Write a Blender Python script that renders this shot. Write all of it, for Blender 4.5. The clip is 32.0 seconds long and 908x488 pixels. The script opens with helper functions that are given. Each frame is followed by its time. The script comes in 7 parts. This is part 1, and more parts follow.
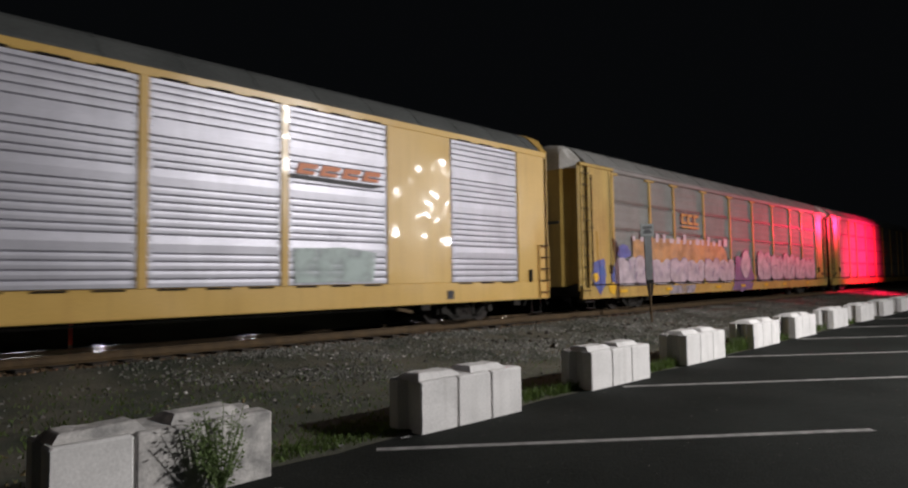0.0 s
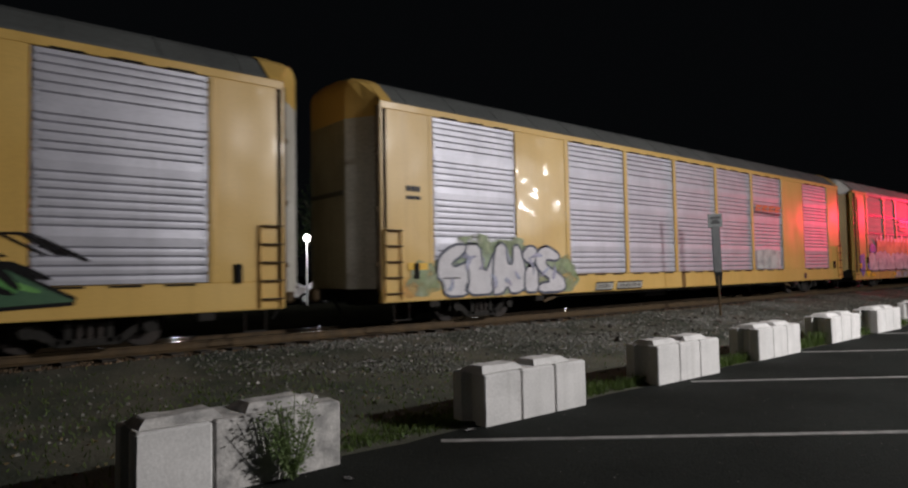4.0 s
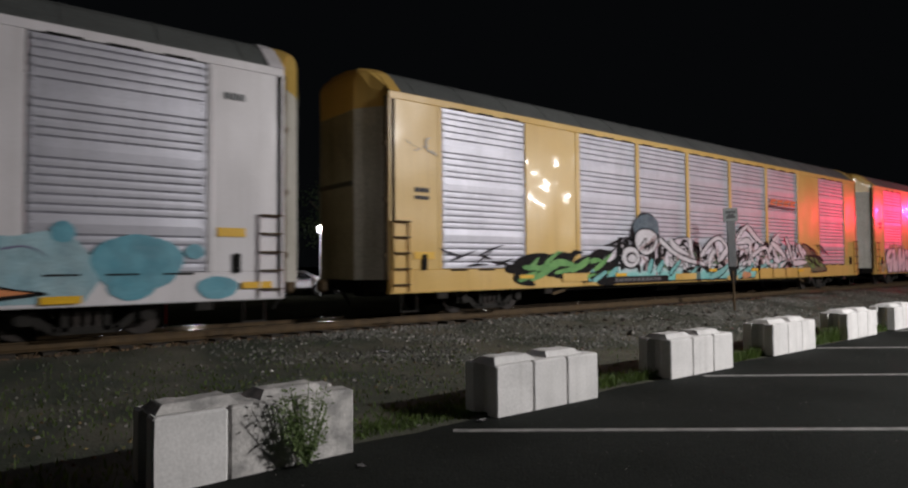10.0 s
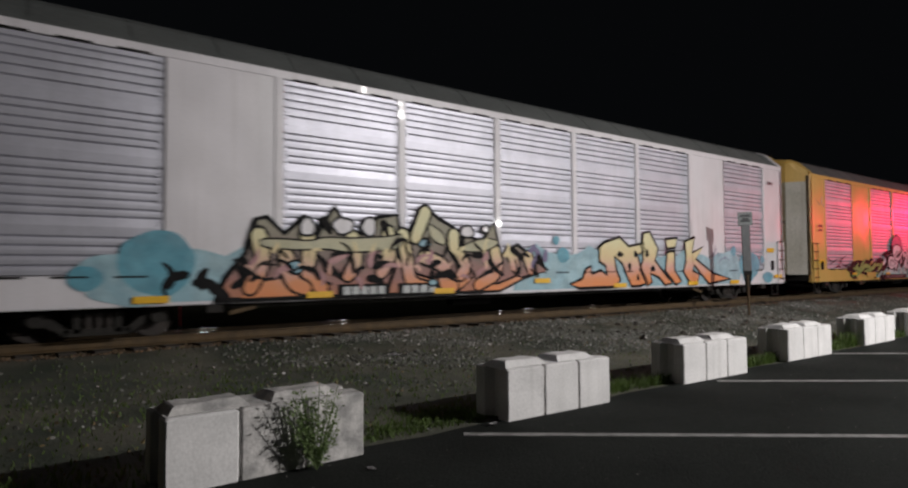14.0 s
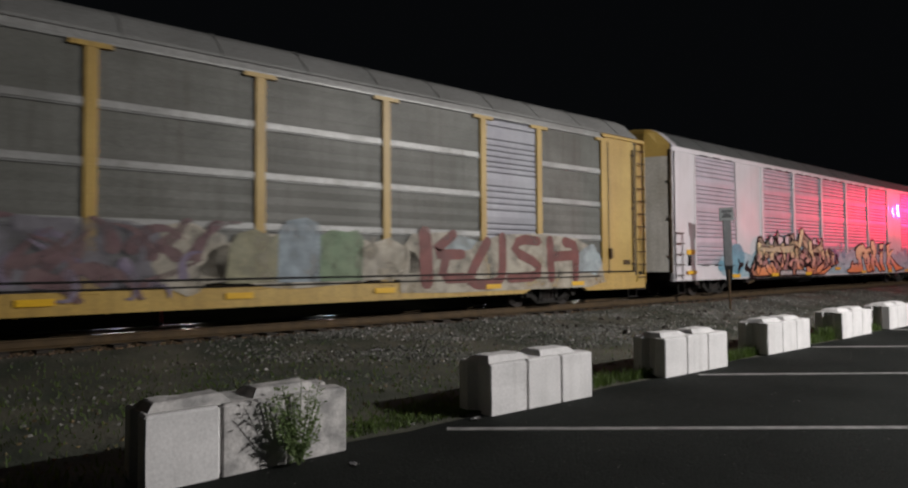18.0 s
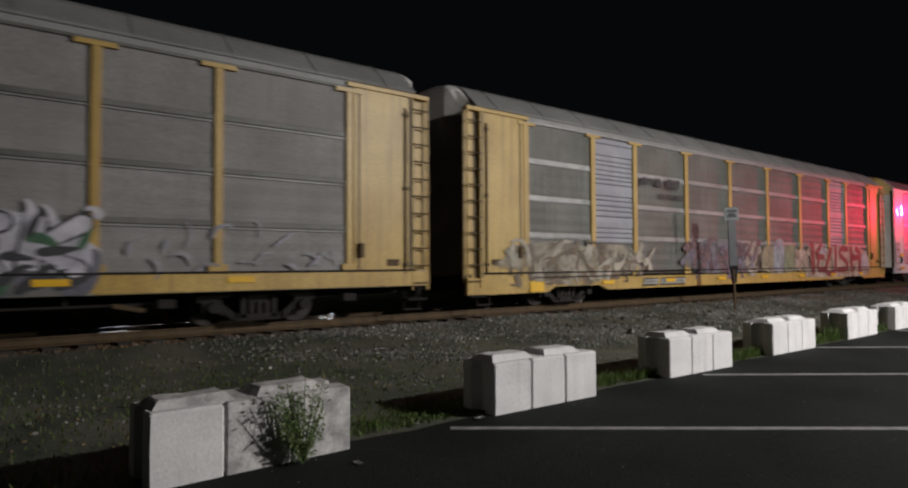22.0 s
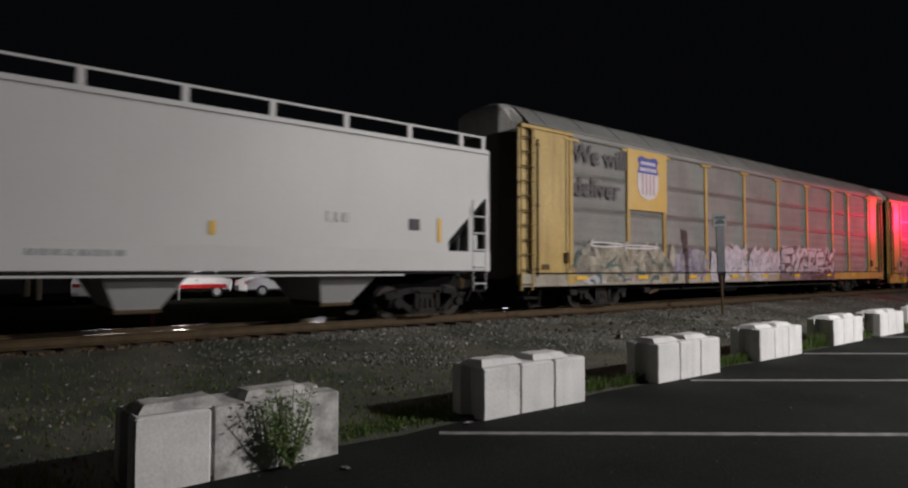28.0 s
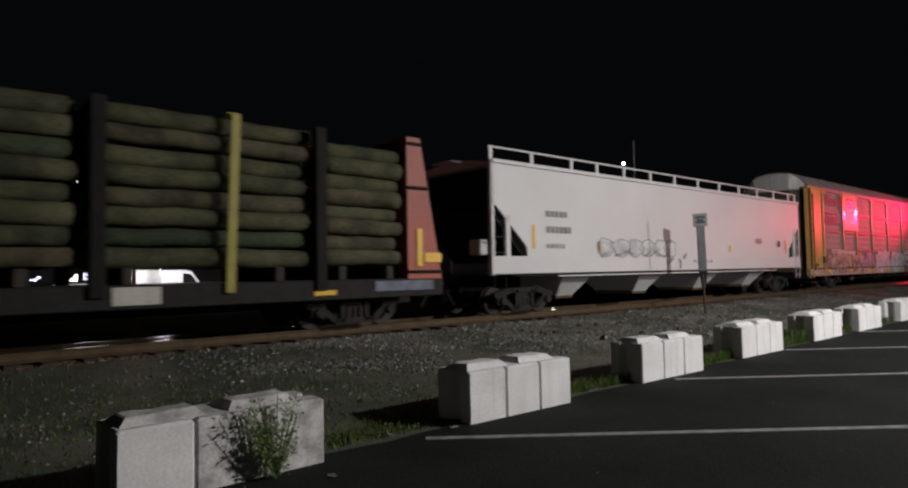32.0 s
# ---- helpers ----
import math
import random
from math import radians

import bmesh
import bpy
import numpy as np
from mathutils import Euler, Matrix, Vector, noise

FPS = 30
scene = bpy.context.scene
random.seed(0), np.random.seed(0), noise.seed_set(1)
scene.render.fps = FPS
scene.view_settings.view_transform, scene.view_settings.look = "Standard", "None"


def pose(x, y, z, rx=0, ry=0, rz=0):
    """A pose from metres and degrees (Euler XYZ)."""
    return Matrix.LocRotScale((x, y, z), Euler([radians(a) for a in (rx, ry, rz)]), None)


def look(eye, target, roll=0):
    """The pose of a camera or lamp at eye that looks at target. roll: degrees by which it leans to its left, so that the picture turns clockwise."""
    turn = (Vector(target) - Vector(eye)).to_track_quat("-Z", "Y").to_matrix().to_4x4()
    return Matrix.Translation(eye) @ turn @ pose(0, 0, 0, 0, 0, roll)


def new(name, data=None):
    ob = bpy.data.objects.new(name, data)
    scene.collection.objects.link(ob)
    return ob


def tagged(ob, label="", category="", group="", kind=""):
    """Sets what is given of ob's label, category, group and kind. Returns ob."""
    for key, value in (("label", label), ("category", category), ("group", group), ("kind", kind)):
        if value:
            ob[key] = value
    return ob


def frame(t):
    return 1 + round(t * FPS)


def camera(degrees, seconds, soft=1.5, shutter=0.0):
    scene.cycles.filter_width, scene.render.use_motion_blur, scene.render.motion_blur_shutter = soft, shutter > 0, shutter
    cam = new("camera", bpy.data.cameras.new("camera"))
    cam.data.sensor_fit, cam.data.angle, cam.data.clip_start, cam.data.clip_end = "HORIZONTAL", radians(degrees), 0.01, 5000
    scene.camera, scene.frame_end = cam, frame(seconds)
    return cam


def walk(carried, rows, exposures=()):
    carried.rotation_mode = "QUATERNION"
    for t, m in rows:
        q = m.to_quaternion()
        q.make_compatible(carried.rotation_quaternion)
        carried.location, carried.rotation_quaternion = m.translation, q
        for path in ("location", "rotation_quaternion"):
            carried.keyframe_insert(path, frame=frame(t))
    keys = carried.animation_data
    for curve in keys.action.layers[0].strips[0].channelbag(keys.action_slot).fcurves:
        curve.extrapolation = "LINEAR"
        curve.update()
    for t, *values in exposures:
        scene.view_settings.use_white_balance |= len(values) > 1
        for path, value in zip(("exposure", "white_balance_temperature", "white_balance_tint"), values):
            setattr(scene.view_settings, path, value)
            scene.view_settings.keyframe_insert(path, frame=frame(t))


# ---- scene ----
# seconds, eye x, y, z, heading from the line of the track, tilt, roll (degrees)
PATH = [
    (0.0, 0.038, -0.003, 1.717, 44.83, 3.14, -0.79),
    (0.5, 0.032, 0.004, 1.717, 45.75, 3.02, -0.85),
    (1.0, 0.027, 0.009, 1.716, 46.90, 2.89, -1.03),
    (1.5, 0.021, 0.012, 1.716, 47.76, 2.82, -1.17),
    (2.0, 0.016, 0.012, 1.716, 48.45, 2.79, -1.21),
    (2.5, 0.012, 0.010, 1.717, 49.10, 2.71, -1.13),
    (3.0, 0.010, 0.007, 1.719, 49.68, 2.76, -1.13),
    (3.5, 0.009, 0.006, 1.720, 50.08, 2.66, -1.13),
    (5.5, 0.009, 0.020, 1.711, 50.40, 2.52, -0.96),
    (6.0, 0.009, 0.022, 1.709, 50.54, 2.44, -0.96),
    (6.5, 0.011, 0.022, 1.707, 50.48, 2.33, -0.83),
    (7.0, 0.013, 0.020, 1.706, 50.58, 2.27, -0.82),
    (7.5, 0.015, 0.018, 1.705, 50.62, 2.08, -0.73),
    (8.0, 0.015, 0.015, 1.705, 50.59, 2.07, -0.73),
    (8.5, 0.011, 0.011, 1.705, 50.59, 1.94, -0.61),
    (9.0, 0.005, 0.007, 1.706, 50.65, 1.97, -0.61),
    (9.5, -0.003, 0.004, 1.706, 50.98, 1.90, -0.53),
    (10.0, -0.010, 0.002, 1.705, 51.38, 1.92, -0.44),
    (10.5, -0.015, 0.002, 1.704, 51.74, 1.98, -0.44),
    (11.0, -0.017, 0.001, 1.703, 52.00, 1.98, -0.35),
    (11.5, -0.019, -0.001, 1.703, 51.93, 2.05, -0.37),
    (12.0, -0.018, -0.004, 1.704, 51.97, 2.13, -0.38),
    (12.5, -0.015, -0.007, 1.704, 52.08, 2.19, -0.53),
    (13.0, -0.010, -0.008, 1.704, 52.19, 2.12, -0.41),
    (13.5, -0.002, -0.007, 1.703, 52.36, 2.12, -0.32),
    (14.0, 0.004, -0.008, 1.702, 52.52, 2.24, -0.27),
    (14.5, 0.008, -0.011, 1.702, 52.66, 2.30, -0.19),
    (16.5, 0.019, -0.011, 1.705, 51.53, 1.81, -0.23),
    (17.0, 0.021, -0.015, 1.704, 51.35, 1.77, -0.40),
    (17.5, 0.022, -0.019, 1.702, 51.21, 1.79, -0.38),
    (18.0, 0.022, -0.021, 1.700, 51.16, 1.82, -0.37),
    (18.5, 0.022, -0.020, 1.699, 51.34, 1.82, -0.51),
    (19.0, 0.022, -0.018, 1.700, 51.46, 1.70, -0.37),
    (19.5, 0.021, -0.016, 1.700, 51.44, 1.77, -0.40),
    (20.0, 0.021, -0.014, 1.701, 51.61, 1.63, -0.31),
    (20.5, 0.022, -0.014, 1.700, 51.64, 1.65, -0.30),
    (21.0, 0.023, -0.014, 1.699, 51.69, 1.67, -0.25),
    (21.5, 0.025, -0.014, 1.697, 51.58, 1.77, -0.24),
    (22.0, 0.025, -0.013, 1.696, 51.52, 1.77, -0.23),
    (22.5, 0.025, -0.012, 1.696, 51.42, 1.85, -0.27),
    (23.0, 0.023, -0.012, 1.697, 51.39, 1.90, -0.18),
    (23.5, 0.022, -0.011, 1.699, 51.37, 2.08, -0.21),
    (24.0, 0.022, -0.011, 1.700, 51.31, 2.14, -0.10),
    (24.5, 0.022, -0.009, 1.701, 51.22, 2.13, -0.04),
    (25.0, 0.024, -0.006, 1.702, 51.02, 2.19, 0.07),
    (25.5, 0.025, -0.004, 1.703, 51.07, 2.06, 0.19),
    (27.5, 0.023, -0.006, 1.702, 50.80, 2.16, 0.11),
    (28.0, 0.022, -0.009, 1.701, 50.59, 2.14, 0.16),
    (28.5, 0.022, -0.011, 1.699, 50.45, 2.18, 0.07),
    (29.0, 0.023, -0.011, 1.699, 50.36, 2.17, -0.08),
    (29.5, 0.025, -0.010, 1.699, 50.20, 2.02, -0.21),
    (30.0, 0.026, -0.010, 1.700, 49.93, 2.05, -0.41),
    (30.5, 0.028, -0.012, 1.700, 49.63, 2.28, -0.76),
    (31.0, 0.030, -0.015, 1.700, 49.44, 2.32, -0.87),
    (31.5, 0.031, -0.018, 1.700, 49.33, 2.32, -0.95),
    (32.0, 0.031, -0.020, 1.698, 49.15, 2.54, -1.04),
]


def aim(x, y, z, heading, tilt, roll):
    h, e = radians(heading), radians(tilt)
    way = Vector((math.cos(h) * math.cos(e), math.sin(h) * math.cos(e), math.sin(e)))
    return look((x, y, z), Vector((x, y, z)) + way, roll)


cam = camera(71.21, 32.0, soft=2.2, shutter=0.6)
# the clip's camera meters anew as bright and dark cars pass
EXPOSURES = [(0.0, 0.05), (1.0, -0.1), (2.0, -0.1), (3.0, -0.22), (6.0, 0.08), (7.0, 0.0), (8.0, -0.22), (9.0, -0.3), (10.0, -0.03), (12.0, 0.0), (14.0, 0.0), (17.0, 0.08), (19.0, 0.0), (23.0, 0.0), (25.0, -0.08), (28.0, -0.12), (30.0, 0.12), (32.0, -0.12)]
walk(cam, [(t, aim(*v)) for t, *v in PATH], EXPOSURES)

# ---- light: a night sky, two lamps of the parking lot, the red lamp of the level crossing ----
world = bpy.data.worlds.new("night")
scene.world = world
world.use_nodes = True
world.node_tree.nodes["Background"].inputs[0].default_value = (0.75, 0.85, 1.0, 1)
world.node_tree.nodes["Background"].inputs[1].default_value = 0.0025


def lamp(name, place, watts, colour, radius):
    data = bpy.data.lights.new(name, "POINT")
    data.energy, data.color, data.shadow_soft_size = watts, colour, radius
    ob = new(name, data)
    ob.location = place
    return ob


# the near lamp hangs tilted towards the track and shines from one side only
data = bpy.data.lights.new("lot_light", "AREA")
data.shape, data.size, data.energy, data.color = "DISK", 0.5, 3900, (1.0, 0.97, 0.95)
lot = new("lot_light", data)
lot.location = (17.0, -8.0, 9.5)
lot.rotation_euler = Vector((-0.16, 0.44, -0.88)).to_track_quat("-Z", "Y").to_euler()


def beam(name, place, target, watts, colour, degrees, blend, radius):
    """A lamp that shines one way, as a hooded signal lamp does."""
    data = bpy.data.lights.new(name, "SPOT")
    data.energy, data.color, data.shadow_soft_size = watts, colour, radius
    data.spot_size, data.spot_blend = radians(degrees), blend
    ob = new(name, data)
    ob.matrix_basis = look(place, target)
    return ob


beam("far_lot_light", (44.4, -22.7, 8.95), (24.0, 11.0, 2.5), 15000, (1.0, 0.97, 0.95), 100, 0.7, 0.32)
beam("crossing_light", (52.0, 8.6, 5.2), (42.0, 11.4, 4.9), 7500, (1.0, 0.01, 0.07), 48, 0.9, 0.12)
beam("crossing_light", (53.5, 6.9, 3.4), (53.5, 11.4, 3.0), 10000, (1.0, 0.012, 0.08), 116, 0.6, 0.12)
lamp("far_crossing_light", (53.0, 16.6, 2.6), 260, (1.0, 0.03, 0.03), 0.12)

# ---- plan ----
CAR_Z = 0.426           # datum of the cars over the lot
RAIL_TOP = (0.555, 0.495)  # tops of the near rail and of the lower far rail
TRACK_Y = 12.92         # middle of the track
GAUGE = 0.7525
SIDE = -1.55            # near side of a car, in its own space


# how far the train has gone, in metres, at each full second
GONE = [
    0.00, 4.40, 8.83, 13.28, 17.78, 22.31, 26.89, 31.52, 36.20, 40.90, 45.64,
    50.41, 55.22, 60.08, 64.99, 69.92, 74.85, 79.77, 84.68, 89.60, 94.53, 99.46,
    104.41, 109.38, 114.37, 119.38, 124.40, 129.41, 134.41, 139.41, 144.40, 149.38, 154.33,
]


def advance(t):
    return float(np.interp(t, range(len(GONE)), GONE))


# ---- materials ----
MATS = {}


def material(name, a, b, rough=0.6, metal=0.0, scale=3.0, fine=45.0, bump=0.1, streak=0.0, dirt=(0.05, 0.04, 0.03), spec=0.5, island=0.0, dent=0.0, worn=0.0, grain=0.35):
    """Two colours mixed at two scales, a fine relief, and streaks of dirt that run down."""
    m = bpy.data.materials.new(name)
    m.use_nodes = True
    n, l = m.node_tree.nodes, m.node_tree.links
    p = n["Principled BSDF"]
    p.inputs["Metallic"].default_value = metal
    p.inputs["Specular IOR Level"].default_value = spec
    tc = n.new("ShaderNodeTexCoord")
    info = n.new("ShaderNodeObjectInfo")
    shift = n.new("ShaderNodeVectorMath")
    shift.operation = "MULTIPLY_ADD"
    l.new(info.outputs["Random"], shift.inputs[0])
    shift.inputs[1].default_value = (17, 9, 23)
    l.new(tc.outputs["Object"], shift.inputs[2])

    def noise_at(sc, detail=4, vec=None):
        t = n.new("ShaderNodeTexNoise")
        t.inputs["Scale"].default_value, t.inputs["Detail"].default_value = sc, detail
        l.new(vec or shift.outputs[0], t.inputs["Vector"])
        return t.outputs["Fac"]

    def ramp(src, lo, hi):
        r = n.new("ShaderNodeMapRange")
        r.inputs[1].default_value, r.inputs[2].default_value = lo, hi
        l.new(src, r.inputs[0])
        return r.outputs[0]

    def mix(fac, c1, c2, kind="MIX"):
        x = n.new("ShaderNodeMix")
        x.data_type, x.blend_type = "RGBA", kind
        if isinstance(fac, float):
            x.inputs[0].default_value = fac
        else:
            l.new(fac, x.inputs[0])
        for i, c in ((6, c1), (7, c2)):
            if isinstance(c, tuple):
                x.inputs[i].default_value = (*c, 1)
            else:
                l.new(c, x.inputs[i])
        return x.outputs[2]

    big = ramp(noise_at(scale), 0.35, 0.65)
    col = mix(big, a, b)
    small = noise_at(fine, 6)
    col = mix(ramp(small, 0.3, 0.75), col, mix(grain, col, (0.0, 0.0, 0.0)))
    if island:
        geo = n.new("ShaderNodeNewGeometry")
        rr = n.new("ShaderNodeMapRange")
        rr.inputs[3].default_value, rr.inputs[4].default_value = 1 - island, 1 + island
        l.new(geo.outputs["Random Per Island"], rr.inputs[0])
        sc = n.new("ShaderNodeVectorMath")
        sc.operation = "SCALE"
        l.new(col, sc.inputs[0])
        l.new(rr.outputs[0], sc.inputs["Scale"])
        col = sc.outputs[0]
    if streak:
        mp = n.new("ShaderNodeMapping")
        mp.inputs["Scale"].default_value = (7, 7, 0.35)
        l.new(shift.outputs[0], mp.inputs["Vector"])
        s = ramp(noise_at(1.0, 6, mp.outputs[0]), 0.5, 0.5 + 0.35)
        sc = n.new("ShaderNodeMath")
        sc.operation = "MULTIPLY"
        sc.inputs[1].default_value = streak
        l.new(s, sc.inputs[0])
        col = mix(sc.outputs[0], col, dirt)
    l.new(col, p.inputs["Base Color"])
    if worn:
        al = n.new("ShaderNodeMapRange")
        al.inputs[1].default_value, al.inputs[2].default_value = 0.36, 0.60
        al.inputs[3].default_value, al.inputs[4].default_value = 1 - worn, 1.0
        l.new(noise_at(2.6, 8), al.inputs[0])
        l.new(al.outputs[0], p.inputs["Alpha"])
    rr = n.new("ShaderNodeMapRange")
    rr.inputs[3].default_value, rr.inputs[4].default_value = max(0.02, rough - 0.08), min(1, rough + 0.08)
    l.new(small, rr.inputs[0])
    l.new(rr.outputs[0], p.inputs["Roughness"])
    if bump:
        bp = n.new("ShaderNodeBump")
        bp.inputs["Strength"].default_value, bp.inputs["Distance"].default_value = bump, 0.02
        l.new(small, bp.inputs["Height"])
        if dent:
            db = n.new("ShaderNodeBump")
            db.inputs["Strength"].default_value, db.inputs["Distance"].default_value = 1.0, dent
            l.new(noise_at(1.15, 0), db.inputs["Height"])
            l.new(db.outputs[0], bp.inputs["Normal"])
        l.new(bp.outputs[0], p.inputs["Normal"])
    MATS[name] = m
    return m


def glow(name, colour, strength):
    m = bpy.data.materials.new(name)
    m.use_nodes = True
    p = m.node_tree.nodes["Principled BSDF"]
    p.inputs["Base Color"].default_value = (*colour, 1)
    p.inputs["Emission Color"].default_value = (*colour, 1)
    p.inputs["Emission Strength"].default_value = strength
    return m


def fade(name, stops, rough=0.55):
    """Sprayed paint whose colour changes with the height on the car: rows of height, colour."""
    m = material(name, (0.5, 0.5, 0.5), (0.5, 0.5, 0.5), rough)
    n, l = m.node_tree.nodes, m.node_tree.links
    p = n["Principled BSDF"]
    tc = n.new("ShaderNodeTexCoord")
    sep = n.new("ShaderNodeSeparateXYZ")
    l.new(tc.outputs["Object"], sep.inputs[0])
    nz = n.new("ShaderNodeTexNoise")
    nz.inputs["Scale"].default_value = 2.5
    l.new(tc.outputs["Object"], nz.inputs["Vector"])
    add = n.new("ShaderNodeMath")
    add.operation = "MULTIPLY_ADD"
    l.new(nz.outputs["Fac"], add.inputs[0])
    add.inputs[1].default_value = 0.5
    l.new(sep.outputs["Z"], add.inputs[2])
    rng = n.new("ShaderNodeMapRange")
    lo, hi = stops[0][0], stops[-1][0]
    rng.inputs[1].default_value, rng.inputs[2].default_value = lo + 0.25, hi + 0.25
    l.new(add.outputs[0], rng.inputs[0])
    cr = n.new("ShaderNodeValToRGB")
    while len(cr.color_ramp.elements) < len(stops):
        cr.color_ramp.elements.new(0.5)
    for e, (z, c) in zip(cr.color_ramp.elements, stops):
        e.position, e.color = (z - lo) / (hi - lo), (*c, 1)
    l.new(rng.outputs[0], cr.inputs[0])
    l.new(cr.outputs[0], p.inputs["Base Color"])
    return m


STEEL = material("galvanised_steel", (0.52, 0.515, 0.575), (0.445, 0.44, 0.495), 0.48, 0.58, 1.5, 30, 0.03, 0.3, (0.3, 0.29, 0.3), grain=0.15)
STEEL_OLD = material("weathered_steel", (0.165, 0.164, 0.148), (0.11, 0.11, 0.096), 0.56, 0.12, 0.8, 25, 0.05, 0.75, (0.06, 0.055, 0.04))
OLD_ROOF = material("dull_roof_steel", (0.31, 0.31, 0.3), (0.24, 0.24, 0.23), 0.6, 0.1, 0.6, 20, 0.05, 0.2)
STEEL_BAY = material("dull_newer_steel", (0.35, 0.35, 0.38), (0.28, 0.28, 0.31), 0.55, 0.3, 1.5, 30, 0.03, 0.3, (0.2, 0.19, 0.18), grain=0.2)
STEEL_BAND = material("band_steel", (0.38, 0.38, 0.37), (0.27, 0.27, 0.26), 0.5, 0.4, 1.2, 30, 0.04, 0.5, (0.15, 0.14, 0.12))
STEEL_GREY = material("grey_painted_steel", (0.3, 0.288, 0.275), (0.235, 0.226, 0.215), 0.66, 0.05, 0.8, 25, 0.04, 0.45, (0.16, 0.15, 0.13), spec=0.3)
PALE_SILL = material("pale_grimy_sill", (0.42, 0.37, 0.3), (0.33, 0.29, 0.23), 0.6, 0, 1.2, 25, 0.05, 0.4)
ROOF = material("roof_steel", (0.17, 0.18, 0.175), (0.125, 0.133, 0.13), 0.6, 0.3, 0.6, 20, 0.05, 0.2)
YELLOW = material("yellow_paint", (0.68, 0.445, 0.135), (0.62, 0.39, 0.105), 0.33, 0, 0.7, 30, 0.03, 0.22, (0.3, 0.17, 0.05), dent=0.026, grain=0.15)
YELLOW_OLD = material("faded_yellow_paint", (0.57, 0.385, 0.105), (0.46, 0.295, 0.07), 0.45, 0, 0.8, 30, 0.04, 0.6, (0.16, 0.10, 0.04))
YELLOW_MARK = material("bright_yellow_tape", (0.85, 0.5, 0.02), (0.8, 0.45, 0.02), 0.4)
WHITE = material("white_car_paint", (0.72, 0.69, 0.72), (0.64, 0.61, 0.63), 0.42, 0, 0.7, 30, 0.03, 0.25, (0.3, 0.26, 0.24), dent=0.03, grain=0.1)
GREY_CAR = material("pale_grey_car_paint", (0.6, 0.59, 0.59), (0.56, 0.55, 0.55), 0.5, 0, 0.4, 12, 0.0, 0.06, (0.35, 0.33, 0.3), grain=0.04)
TRUCK = material("grimy_truck_steel", (0.02, 0.017, 0.014), (0.012, 0.01, 0.008), 0.85, 0.1, 5, 40, 0.3)
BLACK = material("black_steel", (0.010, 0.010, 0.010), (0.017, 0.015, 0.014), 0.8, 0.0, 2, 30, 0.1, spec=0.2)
TAN_END = material("tan_end_paint", (0.36, 0.31, 0.2), (0.24, 0.2, 0.12), 0.65, 0, 0.9, 20, 0.1, 0.7, (0.1, 0.075, 0.04))
BROWN = material("grimy_end_steel", (0.11, 0.09, 0.06), (0.06, 0.055, 0.04), 0.7, 0, 0.9, 20, 0.1, 0.6)
PALE_DOME = material("pale_dome_paint", (0.7, 0.68, 0.66), (0.55, 0.53, 0.5), 0.5, 0, 0.9, 20, 0.05, 0.4, (0.2, 0.17, 0.13))
DIRTY_WHITE = material("dirty_white_paint", (0.6, 0.57, 0.52), (0.48, 0.45, 0.39), 0.5, 0, 0.9, 20, 0.02, 0.35, (0.12, 0.09, 0.06))
RUST = material("rusty_rail", (0.11, 0.068, 0.029), (0.072, 0.045, 0.02), 0.75, 0.2, 4, 60, 0.2)
RAILHEAD = material("polished_rail", (0.6, 0.58, 0.56), (0.52, 0.5, 0.48), 0.09, 1.0, 4, 60, 0.0)
TIE = material("tie_timber", (0.05, 0.04, 0.03), (0.03, 0.025, 0.02), 0.9, 0, 3, 40, 0.4)
CONCRETE = material("cast_concrete", (0.77, 0.75, 0.745), (0.67, 0.655, 0.65), 0.85, 0, 2.6, 40, 0.15, 0.4, (0.34, 0.32, 0.3), grain=0.18)
CONCRETE_STAINED = material("stained_concrete", (0.7, 0.67, 0.65), (0.34, 0.33, 0.325), 0.9, 0, 6.0, 40, 0.25, 0.6, (0.2, 0.2, 0.19), grain=0.25)
ASPHALT = material("asphalt", (0.02, 0.0222, 0.02), (0.0105, 0.012, 0.0105), 0.95, 0, 0.55, 38, 0.4, spec=0.12)
LINE = material("road_paint", (0.36, 0.35, 0.34), (0.22, 0.215, 0.21), 0.8, 0, 6, 90, 0.2)
# verge soil behind the track: shade put into a nearly black colour
UNLIT_SOIL = material("dark_verge_soil", (0.009, 0.009, 0.006), (0.005, 0.005, 0.004), 1.0, 0, 0.6, 12, 0.8, spec=0.0)
DIRT = material("ballast_dirt", (0.112, 0.106, 0.078), (0.036, 0.047, 0.029), 0.95, 0, 0.9, 25, 1.0)
STONE = material("ballast_stone", (0.2, 0.193, 0.178), (0.066, 0.069, 0.052), 0.85, 0, 0.5, 30, 0.3, island=0.4)
STONE_PALE = material("pale_stone", (0.45, 0.43, 0.42), (0.3, 0.28, 0.26), 0.85, 0, 3, 30, 0.3, island=0.5)
STONE_RUSTY = material("rust_stained_stone", (0.17, 0.11, 0.06), (0.1, 0.066, 0.038), 0.9, 0, 0.9, 30, 0.3, island=0.5)
DRY_LEAF = material("dry_leaf", (0.16, 0.12, 0.05), (0.1, 0.07, 0.03), 0.8, 0, 6, 30, 0.1, island=0.6)
LEAF = material("weed_leaf", (0.05, 0.085, 0.022), (0.03, 0.055, 0.014), 0.6, 0, 8, 30, 0.1)
